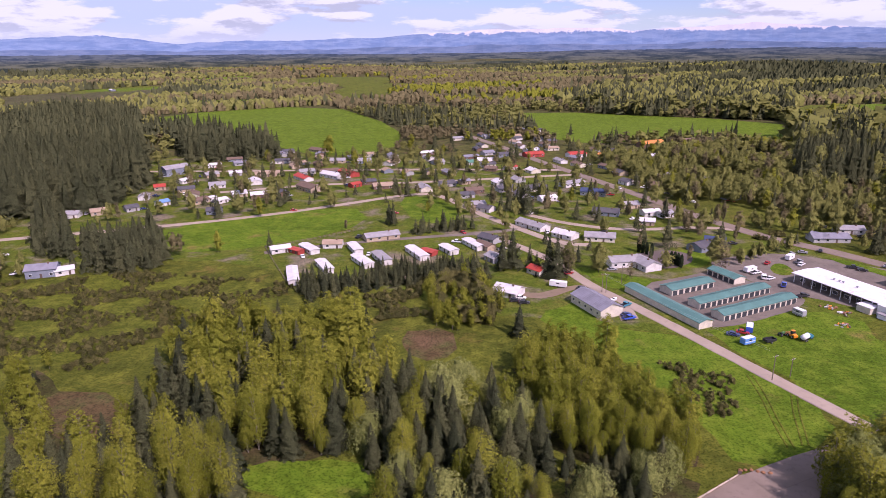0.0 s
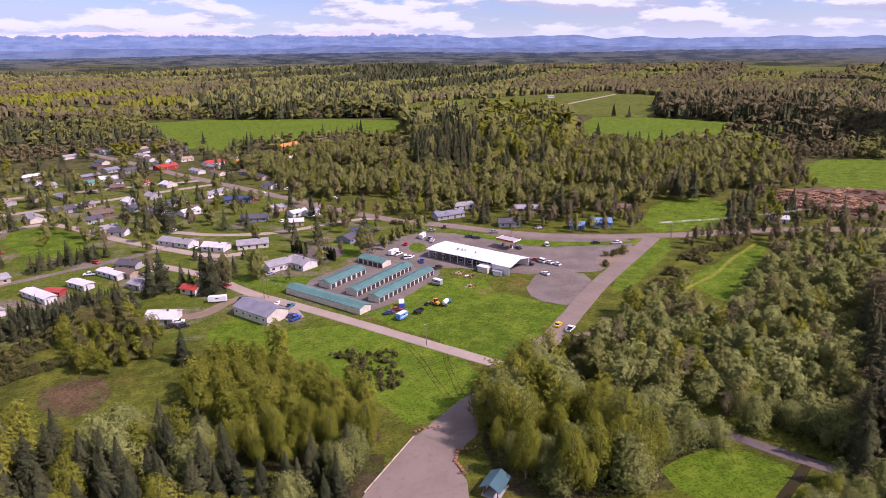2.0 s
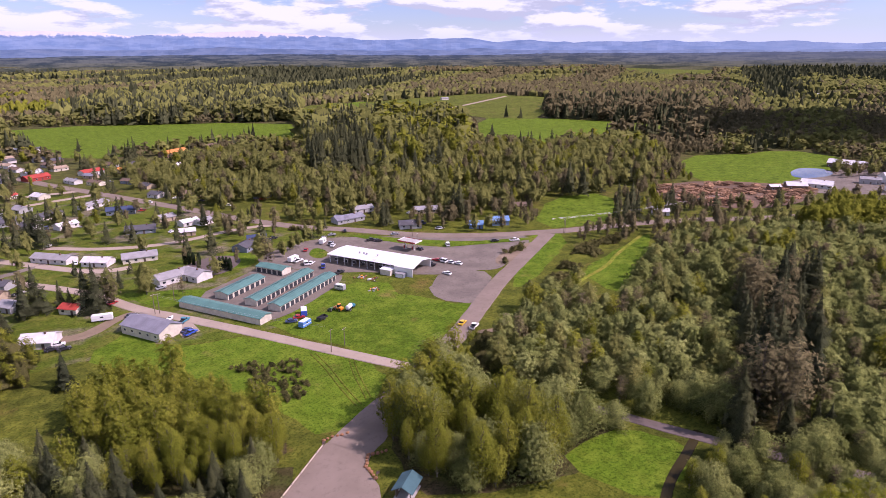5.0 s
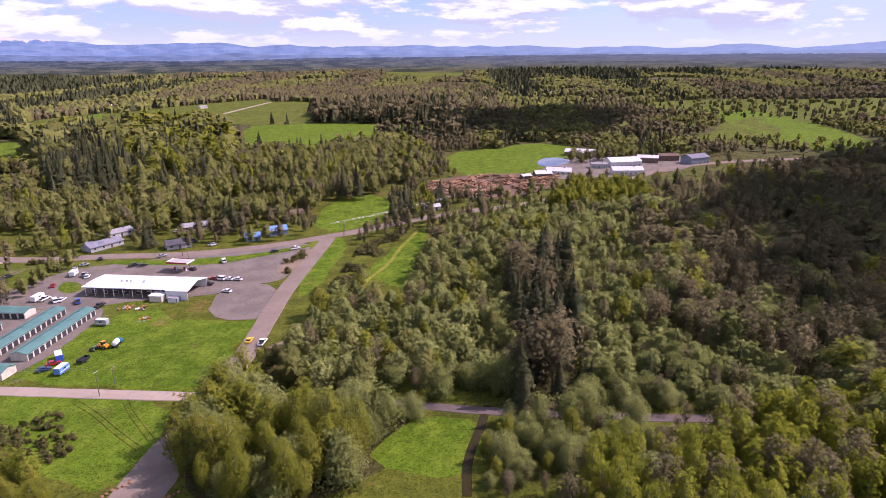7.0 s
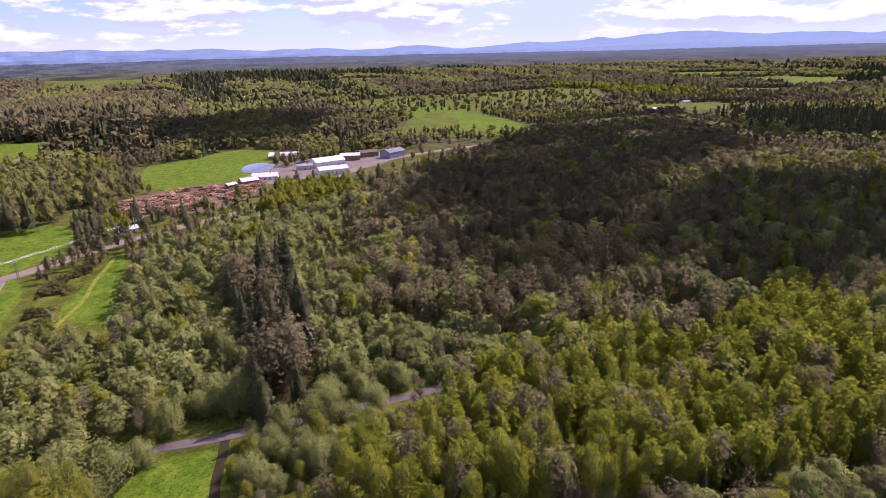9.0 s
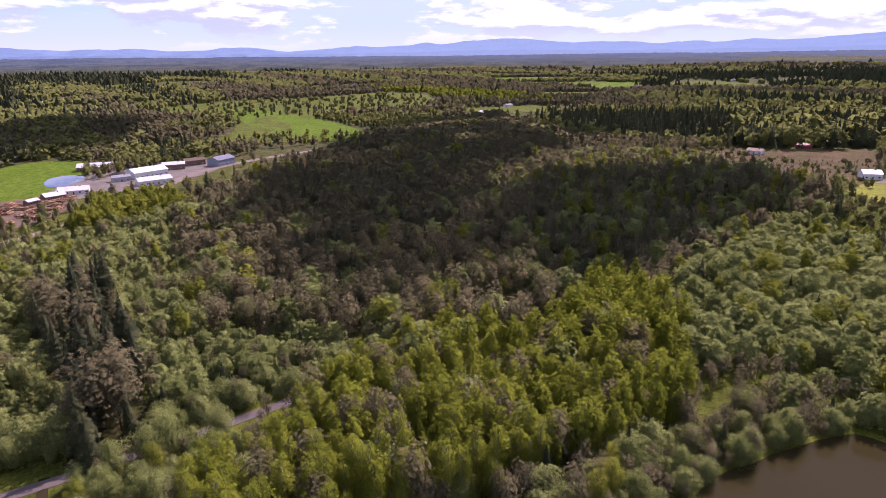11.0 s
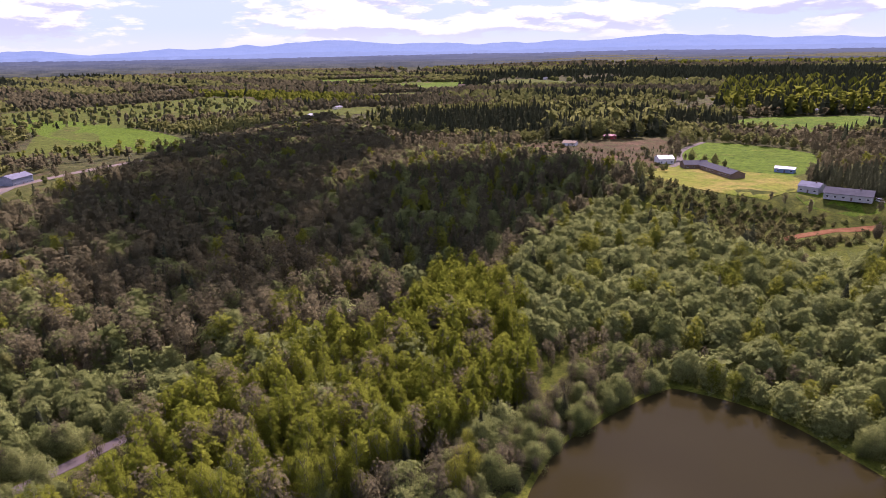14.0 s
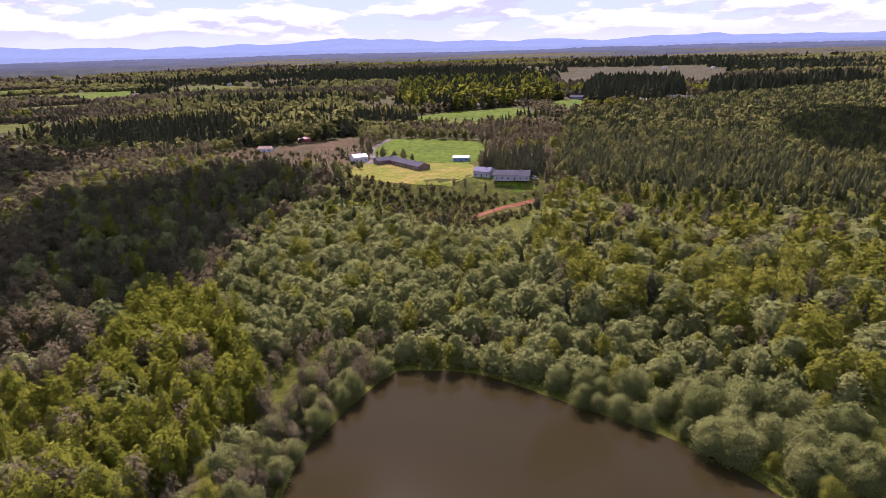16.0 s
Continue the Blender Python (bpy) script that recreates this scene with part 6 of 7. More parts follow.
def kiosk():
    root = tagged(at_land(new("park_shelter"), 73.2, 103.6, 32), "small shelter with a dark teal metal roof", "shelter")
    mesh_of("floor_slab", *box(-3.1, 3.1, -2.3, 2.3, -0.1, 0.18), M["concrete"], root)
    for x in (-2.6, 2.6):
        for y in (-1.8, 1.8):
            mesh_of("post", *box(x - 0.12, x + 0.12, y - 0.12, y + 0.12, 0.18, 2.5), M["pole"], root)
    mesh_of("back_wall", *box(-2.4, 2.4, 1.72, 1.86, 0.18, 2.3), M["wall_brown"], root)
    mesh_of("roof", *gable_roof(6.2, 4.6, 2.5, 1.3, 0.4, 0.14), M["teal_dark"], root)
    mesh_of("display_board", *box(-1.3, 1.3, 1.62, 1.70, 0.9, 2.0), M["trim"], root)


M["teal_dark"] = material("dark_teal_metal", worn((0.05, 0.12, 0.13), 0.3), 0.45)
kiosk()
M["boulder"] = material("orange_brown_rock", worn((0.30, 0.15, 0.08), 1.2), 0.9)


def boulder(x, y, size):
    bm = bmesh.new()
    bmesh.ops.create_icosphere(bm, subdivisions=2, radius=size)
    for v in bm.verts:
        v.co *= 1 + 0.35 * noise.noise(v.co * 2.2 + Vector((x, y, 0)))
        v.co.z *= 0.75
    me = bpy.data.meshes.new("boulder")
    bm.to_mesh(me)
    bm.free()
    me.materials.append(M["boulder"])
    ob = tagged(new("boulder", me), "orange-brown boulder edging the turning place", "boulder", "boulders along the pavement")
    ob.location = (x, y, 0.12 + size * 0.3)


def boulder_row(pts, step):
    for (x0, y0), (x1, y1) in zip(pts, pts[1:]):
        n = max(1, int(math.hypot(x1 - x0, y1 - y0) / step))
        for i in range(n):
            boulder(x0 + (x1 - x0) * i / n + random.uniform(-0.15, 0.15), y0 + (y1 - y0) * i / n, random.uniform(0.4, 0.6))


boulder_row([(68.0, 134.7), (70.8, 134.9), (73.3, 133.9), (76.3, 133.7)], 1.1)
boulder_row([(70.2, 112.6), (70.8, 118.0), (73.8, 121.7), (76.2, 120.7), (79.5, 120.0)], 1.1)


def log_rail(x0, y0, x1, y1):
    root = tagged(new("log_rail"), "bleached log lying along the pavement edge", "log", "logs along the pavement")
    l = math.hypot(x1 - x0, y1 - y0)
    root.location, root.rotation_euler = (x0, y0, 0.32), (0, 0, math.atan2(y1 - y0, x1 - x0))
    mesh_of("log", *lathe([(0.16, 0), (0.22, 0.1), (0.2, l * 0.5), (0.17, l - 0.4), (0.12, l - 0.3)], 8, "x"), M["bleached"], root)
    for f in (0.15, 0.85):
        mesh_of("block", *box(l * f - 0.15, l * f + 0.15, -0.25, 0.25, -0.4, -0.1), M["pole"], root)


M["bleached"] = material("bleached_log_wood", worn((0.46, 0.38, 0.28), 1.5), 0.9)
for i in range(6):
    f0, f1 = i / 6, (i + 1) / 6
    log_rail(46.0 + 21.6 * f0, 118.5 + 15.0 * f0, 46.0 + 21.6 * f1, 118.5 + 15.0 * f1)


def sign_post(x, y, tall):
    root = tagged(new("sign_post"), "slim post with a small dark board", "post")
    root.location = (x, y, 0)
    mesh_of("post", *lathe([(0.07, -0.1), (0.06, tall)], 8), M["pole"], root)
    mesh_of("board", *box(-0.5, 0.5, -0.1, -0.05, tall - 0.9, tall - 0.1), M["door"], root)


sign_post(70.4, 112.0, 2.6)
sign_post(67.0, 132.7, 1.6)

# ---- vehicles ----
PAINT = {"white": (0.78, 0.78, 0.76), "red": (0.40, 0.03, 0.03), "black": (0.03, 0.03, 0.035), "grey": (0.30, 0.31, 0.32), "navy": (0.03, 0.05, 0.13), "blue": (0.04, 0.10, 0.45), "teal": (0.02, 0.20, 0.28), "yellow": (0.75, 0.48, 0.02), "bluewhite": (0.10, 0.28, 0.62), "orange": (0.75, 0.26, 0.02), "green": (0.06, 0.18, 0.06)}
for key, c in PAINT.items():
    M["paint_" + key] = material(key + "_car_paint", c, 0.3, spec=0.5)
WHEEL = None


def wheel(root, x, y, r=0.34):
    s = 1 if y > 0 else -1
    w = mesh_of("wheel", *shifted(lathe([(r * 0.8, -0.11), (r, -0.08), (r, 0.08), (r * 0.8, 0.11)], 12, "y"), x, y, r), M["tyre"], root)
    mesh_of("hubcap", *shifted(lathe([(r * 0.55, 0.115 * s), (r * 0.5, 0.14 * s)], 10, "y"), x, y, r), M["hub"], w)


CAR_SHAPES = {
    "sedan": (4.6, 1.8, [(-2.3, 0.32), (-2.3, 0.78), (-2.1, 0.92), (-1.2, 0.97), (0.95, 0.95), (2.1, 0.78), (2.3, 0.6), (2.3, 0.32)], [(-1.75, 0.95), (-1.1, 1.42), (0.25, 1.45), (1.05, 0.94)]),
    "pickup": (5.6, 1.95, [(-2.8, 0.5), (-2.8, 1.05), (-0.6, 1.08), (1.3, 1.1), (2.6, 1.0), (2.8, 0.8), (2.8, 0.45)], [(-0.75, 1.07), (-0.6, 1.75), (0.7, 1.78), (1.45, 1.09)]),
    "van": (5.0, 2.0, [(-2.5, 0.35), (-2.5, 1.15), (1.4, 1.15), (2.4, 0.95), (2.5, 0.7), (2.5, 0.35)], [(-2.4, 1.14), (-2.3, 1.95), (0.8, 1.95), (1.6, 1.13)]),
}


def car(x, y, rot, colour, kind):
    length, width, side, cab = CAR_SHAPES[kind]
    word = {"sedan": "car", "pickup": "pickup_truck", "van": "van"}[kind]
    root = tagged(at_land(new(word), x, y, rot), f"parked {colour} {word.replace('_', ' ')} with dark windows", word.replace("_", " "), "vehicles about the village")
    root.location.z += 0.2
    b = width / 2
    mesh_of("body", *extruded(side, -b, b), M["paint_" + colour], root)
    mesh_of("cabin_glass", *extruded(cab, -b + 0.12, b - 0.12), M["glass"], root)
    (xa, za), (xb, zb) = cab[1], cab[2]
    mesh_of("roof_panel", *box(xa - 0.06, xb + 0.06, -b + 0.1, b - 0.1, min(za, zb) - 0.05, max(za, zb) + 0.05), M["paint_" + colour], root)
    for px in (xa * 0.5 + xb * 0.5,):
        for s in (-1, 1):
            mesh_of("door_pillar", *box(px - 0.06, px + 0.06, min(s * (b - 0.14), s * (b - 0.09)), max(s * (b - 0.14), s * (b - 0.09)), side[2][1], min(za, zb)), M["paint_" + colour], root)
    if kind == "pickup":
        mesh_of("bed", *box(-2.7, -0.85, -b + 0.15, b - 0.15, 1.02, 1.10), M["tyre"], root)
    for px in (-length * 0.31, length * 0.31):
        for s in (-1, 1):
            wheel(root, px, s * (b - 0.08))
    for s in (-1, 1):
        mesh_of("headlight", *box(length / 2 - 0.06, length / 2 + 0.02, s * b * 0.72 - 0.15, s * b * 0.72 + 0.15, 0.6, 0.74), M["trim"], root)
        mesh_of("tail_light", *box(-length / 2 - 0.02, -length / 2 + 0.05, s * b * 0.8 - 0.1, s * b * 0.8 + 0.1, 0.65, 0.8), M["paint_red"], root)


def box_trailer(x, y, rot, colour, length):
    root = tagged(at_land(new("box_trailer"), x, y, rot), f"{'blue and white' if colour == 'bluewhite' else colour} box trailer parked on the grass", "trailer", "trailers in the yards")
    root.location.z += 0.15
    mesh_of("body", *extruded([(-length / 2, 0.5), (-length / 2, 2.5), (-length / 2 + 0.15, 2.62), (length / 2 - 0.25, 2.62), (length / 2, 2.4), (length / 2, 0.5)], -1.15, 1.15), M["paint_" + colour], root)
    mesh_of("roof_panel", *box(-length / 2 + 0.2, length / 2 - 0.3, -1.1, 1.1, 2.625, 2.68), M["trim"], root)
    mesh_of("stripe", *box(-length / 2 + 0.2, length / 2 - 0.2, -1.165, -1.15, 1.2, 1.5), M["trim"], root)
    for s in (-1, 1):
        mesh_of("window", *box(-0.6, 0.6, min(s * 1.15, s * 1.17), max(s * 1.15, s * 1.17), 1.6, 2.1), M["glass"], root)
        for px in (-0.5, 0.4):
            wheel(root, px, s * 1.05, 0.33)
    mesh_of("drawbar", *box(length / 2, length / 2 + 1.1, -0.06, 0.06, 0.45, 0.57), M["hub"], root)


def open_trailer(x, y, rot):
    root = tagged(at_land(new("dump_trailer"), x, y, rot), "black open dump trailer on the grass", "trailer")
    root.location.z += 0.12
    mesh_of("floor_plate", *box(-2.1, 2.1, -1.1, 1.1, 0.6, 0.72), M["paint_black"], root)
    for y0, y1, x0, x1 in ((-1.1, -1.04, -2.1, 2.1), (1.04, 1.1, -2.1, 2.1), (-1.04, 1.04, -2.1, -2.04), (-1.04, 1.04, 2.04, 2.1)):
        mesh_of("side_board", *box(x0, x1, y0, y1, 0.72, 1.5), M["paint_black"], root)
    for s in (-1, 1):
        wheel(root, 0, s * 1.2, 0.36)


def loader(x, y, rot):
    root = tagged(at_land(new("loader"), x, y, rot), "orange wheeled loader parked on the grass", "loader")
    root.location.z += 0.12
    mesh_of("chassis", *extruded([(-2.0, 0.6), (-2.0, 1.5), (-0.6, 1.7), (0.4, 1.2), (1.6, 1.1), (1.6, 0.6)], -0.8, 0.8), M["paint_orange"], root)
    mesh_of("cab", *extruded([(-0.7, 1.5), (-0.6, 2.7), (0.3, 2.7), (0.5, 1.4)], -0.6, 0.6), M["glass"], root)
    mesh_of("cab_roof", *box(-0.75, 0.45, -0.68, 0.68, 2.7, 2.82), M["paint_orange"], root)
    mesh_of("arm", *box(0.8, 2.6, -0.5, -0.35, 0.9, 1.15), M["paint_orange"], root)
    mesh_of("arm", *box(0.8, 2.6, 0.35, 0.5, 0.9, 1.15), M["paint_orange"], root)
    mesh_of("bucket", *extruded([(2.5, 0.2), (2.5, 1.1), (2.7, 1.1), (2.75, 0.4), (3.4, 0.25), (3.4, 0.15)], -1.1, 1.1), M["rust"], root)
    for px in (-1.2, 1.1):
        for s in (-1, 1):
            wheel(root, px, s * 0.95, 0.6)


def tractor(x, y, rot):
    root = tagged(at_land(new("tractor"), x, y, rot), "small dark green tractor in the grass", "tractor")
    root.location.z += 0.1
    mesh_of("bonnet", *extruded([(0.0, 0.7), (0.0, 1.3), (1.5, 1.2), (1.6, 0.7)], -0.35, 0.35), M["paint_green"], root)
    mesh_of("seat", *box(-0.9, -0.4, -0.3, 0.3, 0.9, 1.25), M["tyre"], root)
    mesh_of("frame", *box(-1.1, 0.1, -0.3, 0.3, 0.55, 0.9), M["paint_green"], root)
    for s in (-1, 1):
        wheel(root, -0.7, s * 0.65, 0.62)
        wheel(root, 1.2, s * 0.5, 0.35)


def tank_truck(x, y, rot):
    root = tagged(at_land(new("tank_truck"), x, y, rot), "old truck with a teal cab and white tank", "truck")
    root.location.z += 0.12
    mesh_of("chassis", *box(-3.0, 2.6, -0.5, 0.5, 0.55, 0.8), M["tyre"], root)
    mesh_of("tank", *shifted(lathe([(0.5, -2.9), (0.95, -2.6), (0.95, 0.5), (0.5, 0.8)], 14, "x"), 0, 0, 1.65), M["trim"], root)
    mesh_of("cab", *extruded([(1.0, 0.6), (1.0, 2.1), (1.9, 2.1), (2.2, 1.5), (3.1, 1.35), (3.2, 0.6)], -0.95, 0.95), M["paint_teal"], root)
    mesh_of("windscreen", *extruded([(1.92, 2.0), (2.24, 1.5), (2.28, 1.5), (1.98, 2.02)], -0.8, 0.8), M["glass"], root)
    for px in (-2.0, -1.0, 2.4):
        for s in (-1, 1):
            wheel(root, px, s * 0.9, 0.45)


def scrap_pile(x, y, *rest):
    r = random.Random(int(x * 10))
    root = tagged(new("scrap_heap"), "heap of boards, sheet metal and household scrap", "scrap heap", "scrap in the yard")
    root.location = (x, y, 0.1)
    for i in range(14):
        kind = r.choice(("trim", "rust", "hub", "pole", "paint_orange", "concrete"))
        w, d, h = r.uniform(0.3, 1.8), r.uniform(0.2, 0.8), r.uniform(0.1, 0.6)
        ob = mesh_of("scrap_piece", *box(-w / 2, w / 2, -d / 2, d / 2, 0, h), M[kind], root)
        ob.location, ob.rotation_euler = (r.gauss(0, 1.5), r.gauss(0, 1.1), r.uniform(0, 0.25)), (r.uniform(-0.15, 0.15), r.uniform(-0.15, 0.15), r.uniform(0, 3))


def skip_shed(x, y, rot):
    root = tagged(at_land(new("rubbish_enclosure"), x, y, rot), "grey rubbish enclosure with a flat lid", "shed")
    mesh_of("wall", *box(-2.2, 2.2, -1.4, 1.4, -0.1, 1.9), M["wall_slate"], root)
    mesh_of("lid", *box(-2.4, 2.4, -1.6, 1.6, 1.92, 2.06), M["roof_grey"], root)
    mesh_of("gate", *box(-1.8, 1.8, -1.47, -1.42, 0.1, 1.7), M["trim"], root)


def boat(x, y, rot):
    root = tagged(at_land(new("boat"), x, y, rot), "small white boat on a trailer", "boat")
    root.location.z += 0.15
    v, f = [], []
    for i in range(9):
        u = i / 8
        w = 0.95 * (1 - max(0, u - 0.45) ** 2 * 3.0)
        px = -2.3 + 4.8 * u
        v += [(px, -max(w, 0.05), 1.2 + 0.25 * u), (px, -max(w, 0.05) * 0.75, 0.55), (px, 0, 0.4 + 0.3 * u * u), (px, max(w, 0.05) * 0.75, 0.55), (px, max(w, 0.05), 1.2 + 0.25 * u)]
        if i:
            for c in range(4):
                b = 5 * (i - 1) + c
                f.append((b, b + 1, b + 6, b + 5))
            b = 5 * (i - 1)
            f.append((b + 4, b, b + 5, b + 9))
    f.append((0, 1, 2, 3, 4))
    mesh_of("hull", v, f, M["trim"], root)
    mesh_of("windscreen", *extruded([(0.2, 1.3), (0.0, 1.75), (0.06, 1.75), (0.3, 1.3)], -0.7, 0.7), M["glass"], root)
    for s in (-1, 1):
        wheel(root, -0.5, s * 1.0, 0.28)


def utility_pole(x, y, tall):
    root = tagged(at_land(new("utility_pole"), x, y, 24), "weathered wooden utility pole with a crossarm", "utility pole", "utility poles")
    mesh_of("post", *lathe([(0.16, -0.3), (0.11, tall)], 10), M["pole"], root)
    arm = mesh_of("crossarm", *box(-1.1, 1.1, -0.17, -0.07, tall - 0.7, tall - 0.55), M["pole"], root)
    for px in (-1.0, -0.4, 0.4, 1.0):
        mesh_of("insulator", *shifted(lathe([(0.05, 0), (0.07, 0.08), (0.03, 0.16)], 8), px, -0.12, tall - 0.55), M["trim"], arm)


car(187.8, 234.9, 110, 'red', 'sedan')
car(188.9, 231.7, 100, 'white', 'van')
car(190.7, 228.0, 100, 'white', 'sedan')
car(192.5, 224.2, 100, 'white', 'sedan')
car(181.1, 231.4, 110, 'black', 'pickup')
car(97.3, 212.5, -20, 'navy', 'sedan')
car(101.4, 214.1, -20, 'red', 'sedan')
car(140.8, 250.0, 20, 'black', 'pickup')
car(139.1, 262.7, 60, 'blue', 'pickup')
car(134.0, 278.7, 20, 'white', 'pickup')
car(134.9, 272.6, 70, 'white', 'van')
car(137.3, 271.3, 30, 'white', 'sedan')
car(161.2, 294.4, 40, 'grey', 'pickup')
car(160.6, 290.7, 40, 'white', 'sedan')
car(180.8, 312.1, 60, 'black', 'sedan')
car(182.0, 286.2, -20, 'black', 'pickup')
car(184.3, 282.5, -20, 'black', 'sedan')
car(208.5, 251.6, 60, 'white', 'van')
car(199.3, 287.6, -20, 'grey', 'sedan')
car(227.1, 280.2, 0, 'white', 'sedan')
car(145.5, 292.7, 50, 'red', 'sedan')
car(192.5, 255.4, 90, 'black', 'sedan')
car(164.0, 307.0, 40, 'grey', 'sedan')
car(65.3, 239.7, 40, 'teal', 'pickup')
car(63.1, 230.0, 30, 'navy', 'sedan')
car(63.4, 226.6, 25, 'blue', 'pickup')
car(23.6, 247.3, -10, 'white', 'sedan')
car(21.0, 244.2, 0, 'black', 'sedan')
car(24.6, 242.1, 0, 'black', 'sedan')
car(50.8, 258.4, 20, 'black', 'sedan')
car(48.3, 277.8, 30, 'red', 'sedan')
car(147.1, 168.7, 26, 'yellow', 'sedan')
car(148.2, 163.2, 26, 'white', 'pickup')
car(233.5, 241.0, -25, 'black', 'sedan')
car(242.6, 234.6, -25, 'white', 'pickup')
car(226.2, 281.0, -20, 'grey', 'sedan')
car(53.2, 311.7, 20, 'white', 'sedan')
car(102.6, 376.3, 30, 'white', 'sedan')
car(114.6, 465.4, 120, 'white', 'sedan')
car(153.2, 420.4, 130, 'white', 'sedan')
car(144.2, 446.5, 130, 'black', 'sedan')
car(207.0, 356.9, 60, 'black', 'sedan')
car(170.6, 309.5, -20, 'grey', 'sedan')
car(42.2, 389.7, 60, 'white', 'sedan')
car(-44.0, 391.3, 0, 'red', 'sedan')
car(-111.6, 399.2, 0, 'red', 'sedan')
car(-212.2, 275.9, 30, 'white', 'pickup')
car(-238.3, 304.1, 30, 'white', 'sedan')
car(17.9, 404.7, -60, 'grey', 'sedan')
car(-0.6, 346.2, -60, 'red', 'sedan')
box_trailer(104.6, 216.1, 65, 'blue', 5.5)
box_trailer(99.6, 205.7, 25, 'bluewhite', 5.0)
box_trailer(129.9, 230.9, -65, 'grey', 4.5)
box_trailer(132.5, 281.3, 25, 'white', 6.0)
box_trailer(159.2, 299.4, 40, 'white', 5.5)
box_trailer(41.2, 261.7, -20, 'white', 7.5)
open_trailer(107.8, 207.1, 20)
loader(117.7, 211.2, 100)
tractor(114.7, 212.7, 30)
tank_truck(121.7, 209.1, 35)
scrap_pile(141.9, 221.8, )
scrap_pile(149.0, 233.2, )
scrap_pile(146.5, 238.8, )
skip_shed(160.3, 227.7, -66)
boat(61.2, 244.2, 40)
utility_pole(96.4, 180.0, 9)
utility_pole(102.9, 182.0, 7)
utility_pole(123.5, 148.4, 8)
utility_pole(60.5, 254.5, 9)
utility_pole(69.8, 266.1, 8)
utility_pole(275.3, 227.4, 9)
utility_pole(274.3, 225.7, 9)
utility_pole(58.9, 254.9, 9)
utility_pole(205.2, 279.0, 9)
utility_pole(194.6, 260.3, 8)
utility_pole(125.7, 452.1, 9)
utility_pole(79.9, 546.6, 9)
utility_pole(357.9, 213.0, 9)


def wire(a, b, sag):
    """A slack cable between two points."""
    pts = [Vector(a).lerp(Vector(b), i / 16) - Vector((0, 0, sag * 4 * (i / 16) * (1 - i / 16))) for i in range(17)]
    v, f = [], []
    for i, p in enumerate(pts):
        v += [(p.x, p.y, p.z + 0.03), (p.x, p.y + 0.03, p.z - 0.02), (p.x, p.y - 0.03, p.z - 0.02)]
        if i:
            b0 = 3 * (i - 1)
            f += [(b0 + k, b0 + (k + 1) % 3, b0 + 3 + (k + 1) % 3, b0 + 3 + k) for k in range(3)]
    tagged(mesh_of("power_cable", v, f, M["hub"]), "thin slack power cable between poles", "cable", "power cables")


for dz in (0.0, -0.6):
    wire((271, 233, 8.5 + dz), (401, 202, 9 + dz), 1.6)
    wire((97, 185, 8.4 + dz), (60, 255, 8.4 + dz), 1.2)

# ---- mill ----
M["log"] = material("peeled_log_wood", lambda nt: mixer(nt, nt.nodes.new("ShaderNodeNewGeometry").outputs["Random Per Island"], (0.11, 0.062, 0.040), (0.46, 0.28, 0.16)), 0.9)


def log_pile():
    """Heaps of sawn logs and slabs all over the mill yard."""
    r = random.Random(11)
    area = [(428, 269), (479, 252), (517, 187), (466, 176), (413, 192), (398, 234)]
    shape = lathe([(0.3, -3.5), (0.26, 3.5)], 6, "x")
    heaps = []
    while len(heaps) < 130:
        x, y = r.uniform(388, 520), r.uniform(165, 268)
        if inside(np.array([x]), np.array([y]), area)[0]:
            heaps.append((x, y, r.uniform(0, 3.14)))
    verts, faces = [], []
    for hx, hy, ha in heaps:
        for i in range(r.randint(14, 34)):
            level = r.choice((0, 0, 0, 1, 1, 2))
            a = ha + r.gauss(0, 0.25)
            off = r.uniform(-2.6, 2.6) * (1 - level * 0.25)
            cx, cy = hx - math.sin(ha) * off + r.gauss(0, 0.7), hy + math.cos(ha) * off + r.gauss(0, 0.7)
            s, z = r.uniform(0.5, 1.1), 0.5 + level * 0.55
            ca, sa = math.cos(a), math.sin(a)
            n = len(verts)
            verts += [((p * ca - q * sa) * s + cx, (p * sa + q * ca) * s + cy, w * r.uniform(0.8, 1.3) + z) for p, q, w in shape[0]]
            faces += [tuple(k + n for k in f) for f in shape[1]]
    tagged(mesh_of("log_heap", verts, faces, M["log"]), "jumbled heaps of brown and orange sawn logs", "logs", kind="stuff")


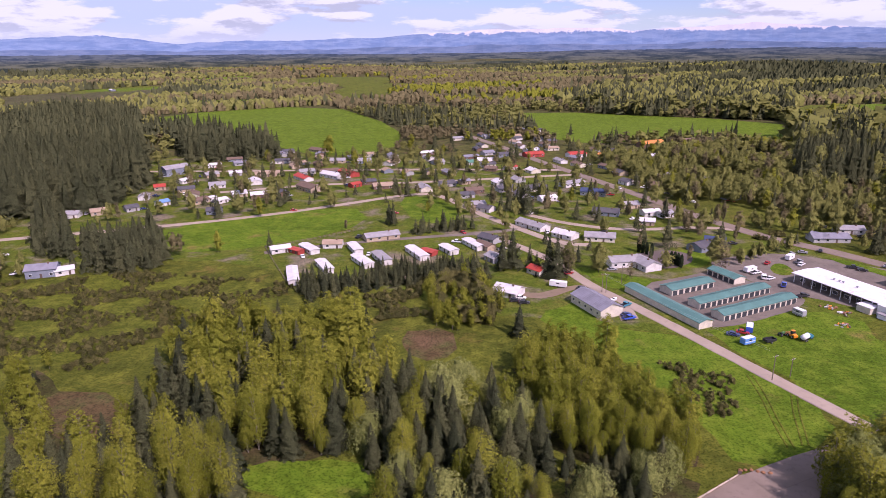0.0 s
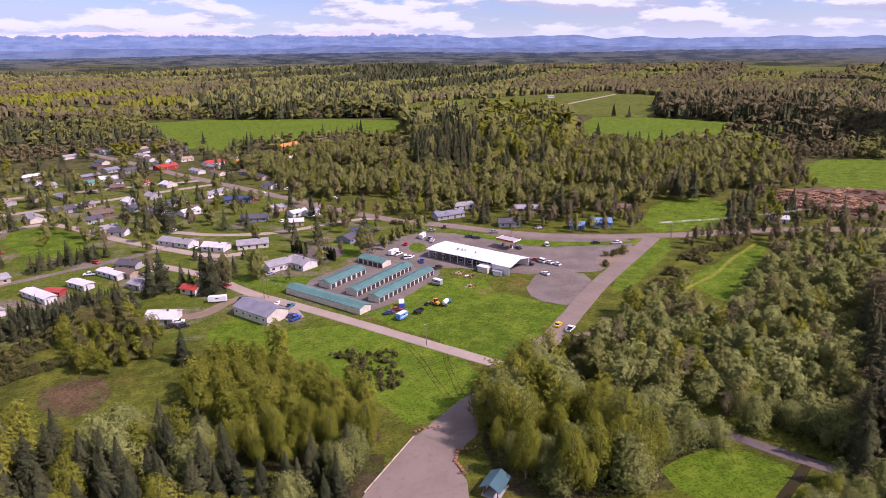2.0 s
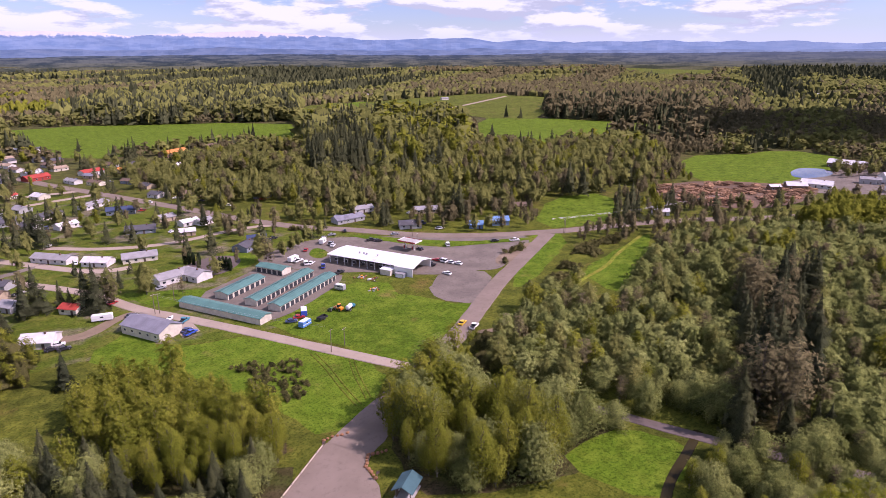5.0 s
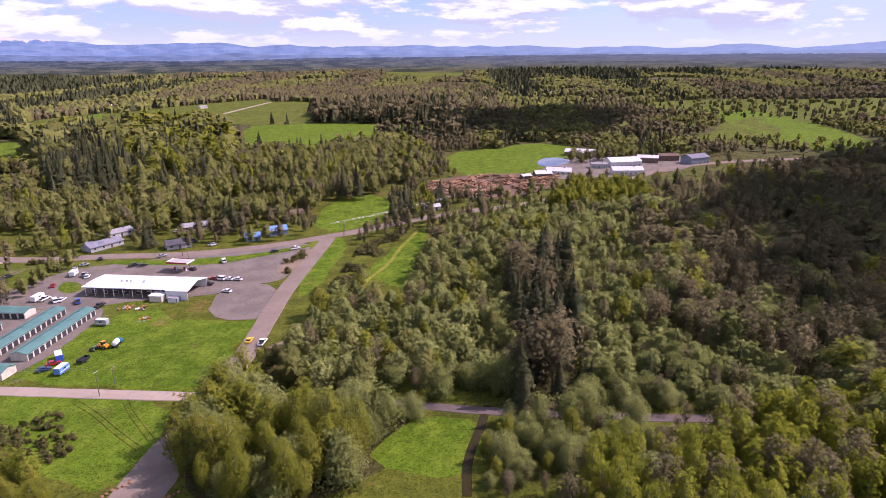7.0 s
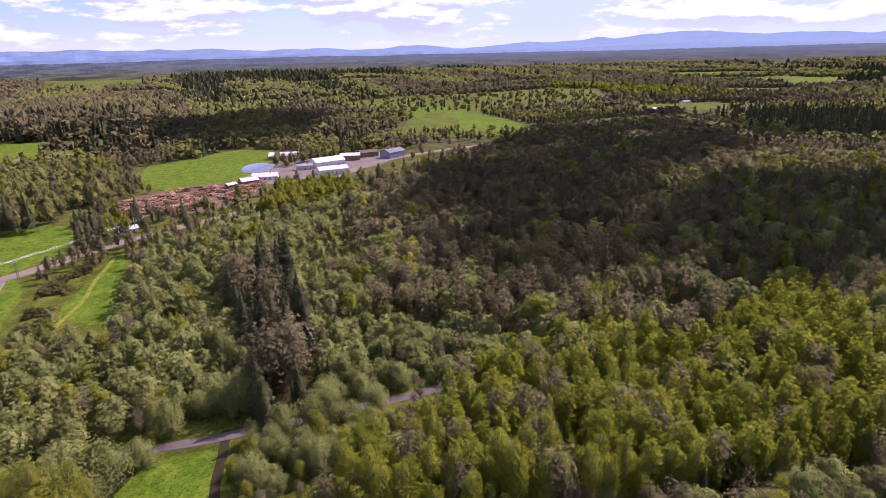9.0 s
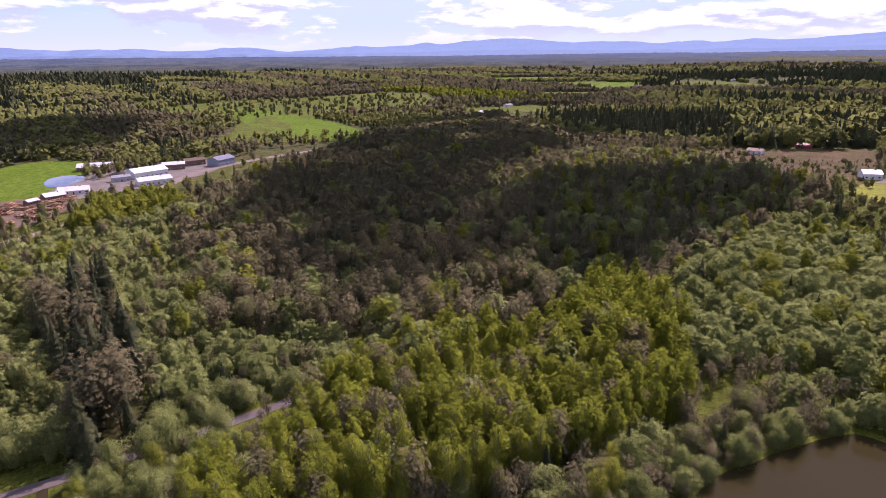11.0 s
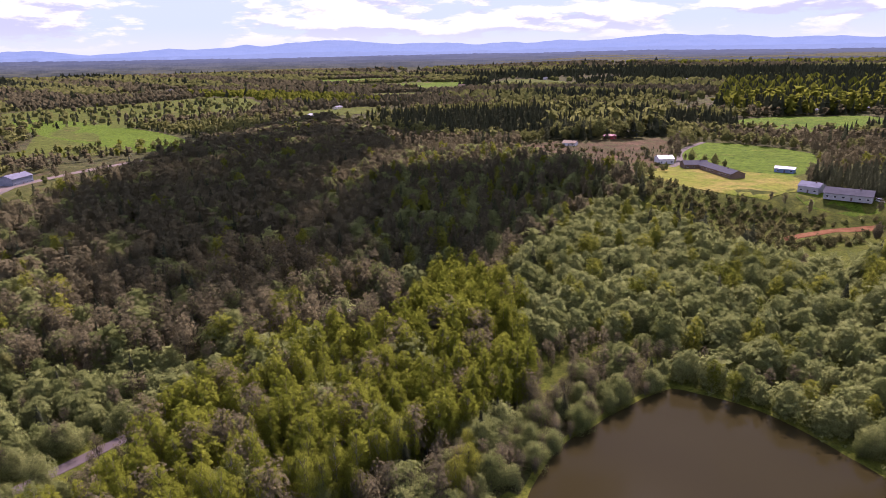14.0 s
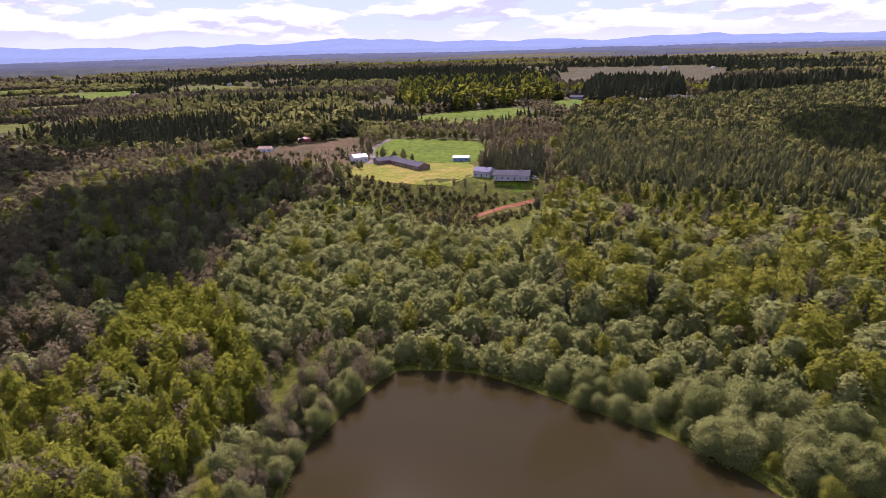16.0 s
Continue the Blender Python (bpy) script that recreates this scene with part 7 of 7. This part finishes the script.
log_pile()
strip("soil_bank", [(213.5, -306), (215, -320), (213, -334), (213, -345), (205, -358), (199, -365)], 5.5, M["soil"], 0.3, "bare orange soil of a cut bank", "bank", keep=False)
strip("path", [(352.1, -331.7), (325.6, -330.1), (295.4, -323.8), (276.1, -330.2), (259.9, -345.3)], 2.4, M["drylawn"], 0.25, "mown grass path along the terrace edge", "path")
strip("driveway", [(359.4, -370.7), (370.8, -391.8), (405.9, -424.2), (425.9, -457.8), (440.1, -491.9)], 5, M["gravel"], 0.2, "pale gravel drive to the white garage", "drive")
for x, y, a, c in ((228, -63, 20, "black"), (231, -67, 25, "white"), (224, -69, 60, "navy")):
    car(x, y, a, c, "sedan")


def street_cars():
    """Cars beside the homes of the village."""
    r = random.Random(31)
    for x, y, rad in [b for b in BUSY if 230 < math.hypot(b[0], b[1]) < 640 and b[0] < 260][::2]:
        a = r.uniform(0, 6.28)
        px, py = x + (rad + 1.5) * math.cos(a), y + (rad + 1.5) * math.sin(a)
        if all(math.hypot(px - q[0], py - q[1]) > q[2] - 1.0 for q in BUSY):
            car(px, py, r.randint(0, 180), r.choice(("white", "grey", "black", "red", "navy", "white", "grey")), r.choice(("sedan", "pickup", "van")))


street_cars()


def fence(points, tall, mat, label):
    """Posts with two rails along a line."""
    root = tagged(new("fence"), label, "fence", "garden fences")
    root.location = (points[0][0], points[0][1], 0.05)
    ox, oy = points[0]
    for (x0, y0), (x1, y1) in zip(points, points[1:]):
        l = math.hypot(x1 - x0, y1 - y0)
        n = max(1, round(l / 2.6))
        a = math.atan2(y1 - y0, x1 - x0)
        for i in range(n + 1):
            p = mesh_of("post", *box(-0.07, 0.07, -0.07, 0.07, -0.2, tall), mat, root)
            p.location = (x0 - ox + (x1 - x0) * i / n, y0 - oy + (y1 - y0) * i / n, 0)
        for z in (tall * 0.45, tall * 0.9):
            rail = mesh_of("rail", *box(0, l, -0.03, 0.03, z - 0.07, z + 0.07), mat, root)
            rail.location, rail.rotation_euler = (x0 - ox, y0 - oy, 0), (0, 0, a)


fence([(-105.9, 318.5), (-92.9, 291.3), (-79.0, 263.5)], 1.4, M["pole"], "weathered wooden fence round the trailer court")
fence([(-105.9, 318.5), (-82.2, 334.5), (-59.9, 353.8)], 1.4, M["pole"], "weathered wooden fence along the meadow")
fence([(72.3, 447.5), (93.7, 476.2), (103.3, 451.6)], 1.6, M["pole"], "brown board fence behind the gardens")
fence([(246.7, -354.5), (274.1, -398.5)], 1.3, M["pole"], "brown garden fence beside the terrace lawn")
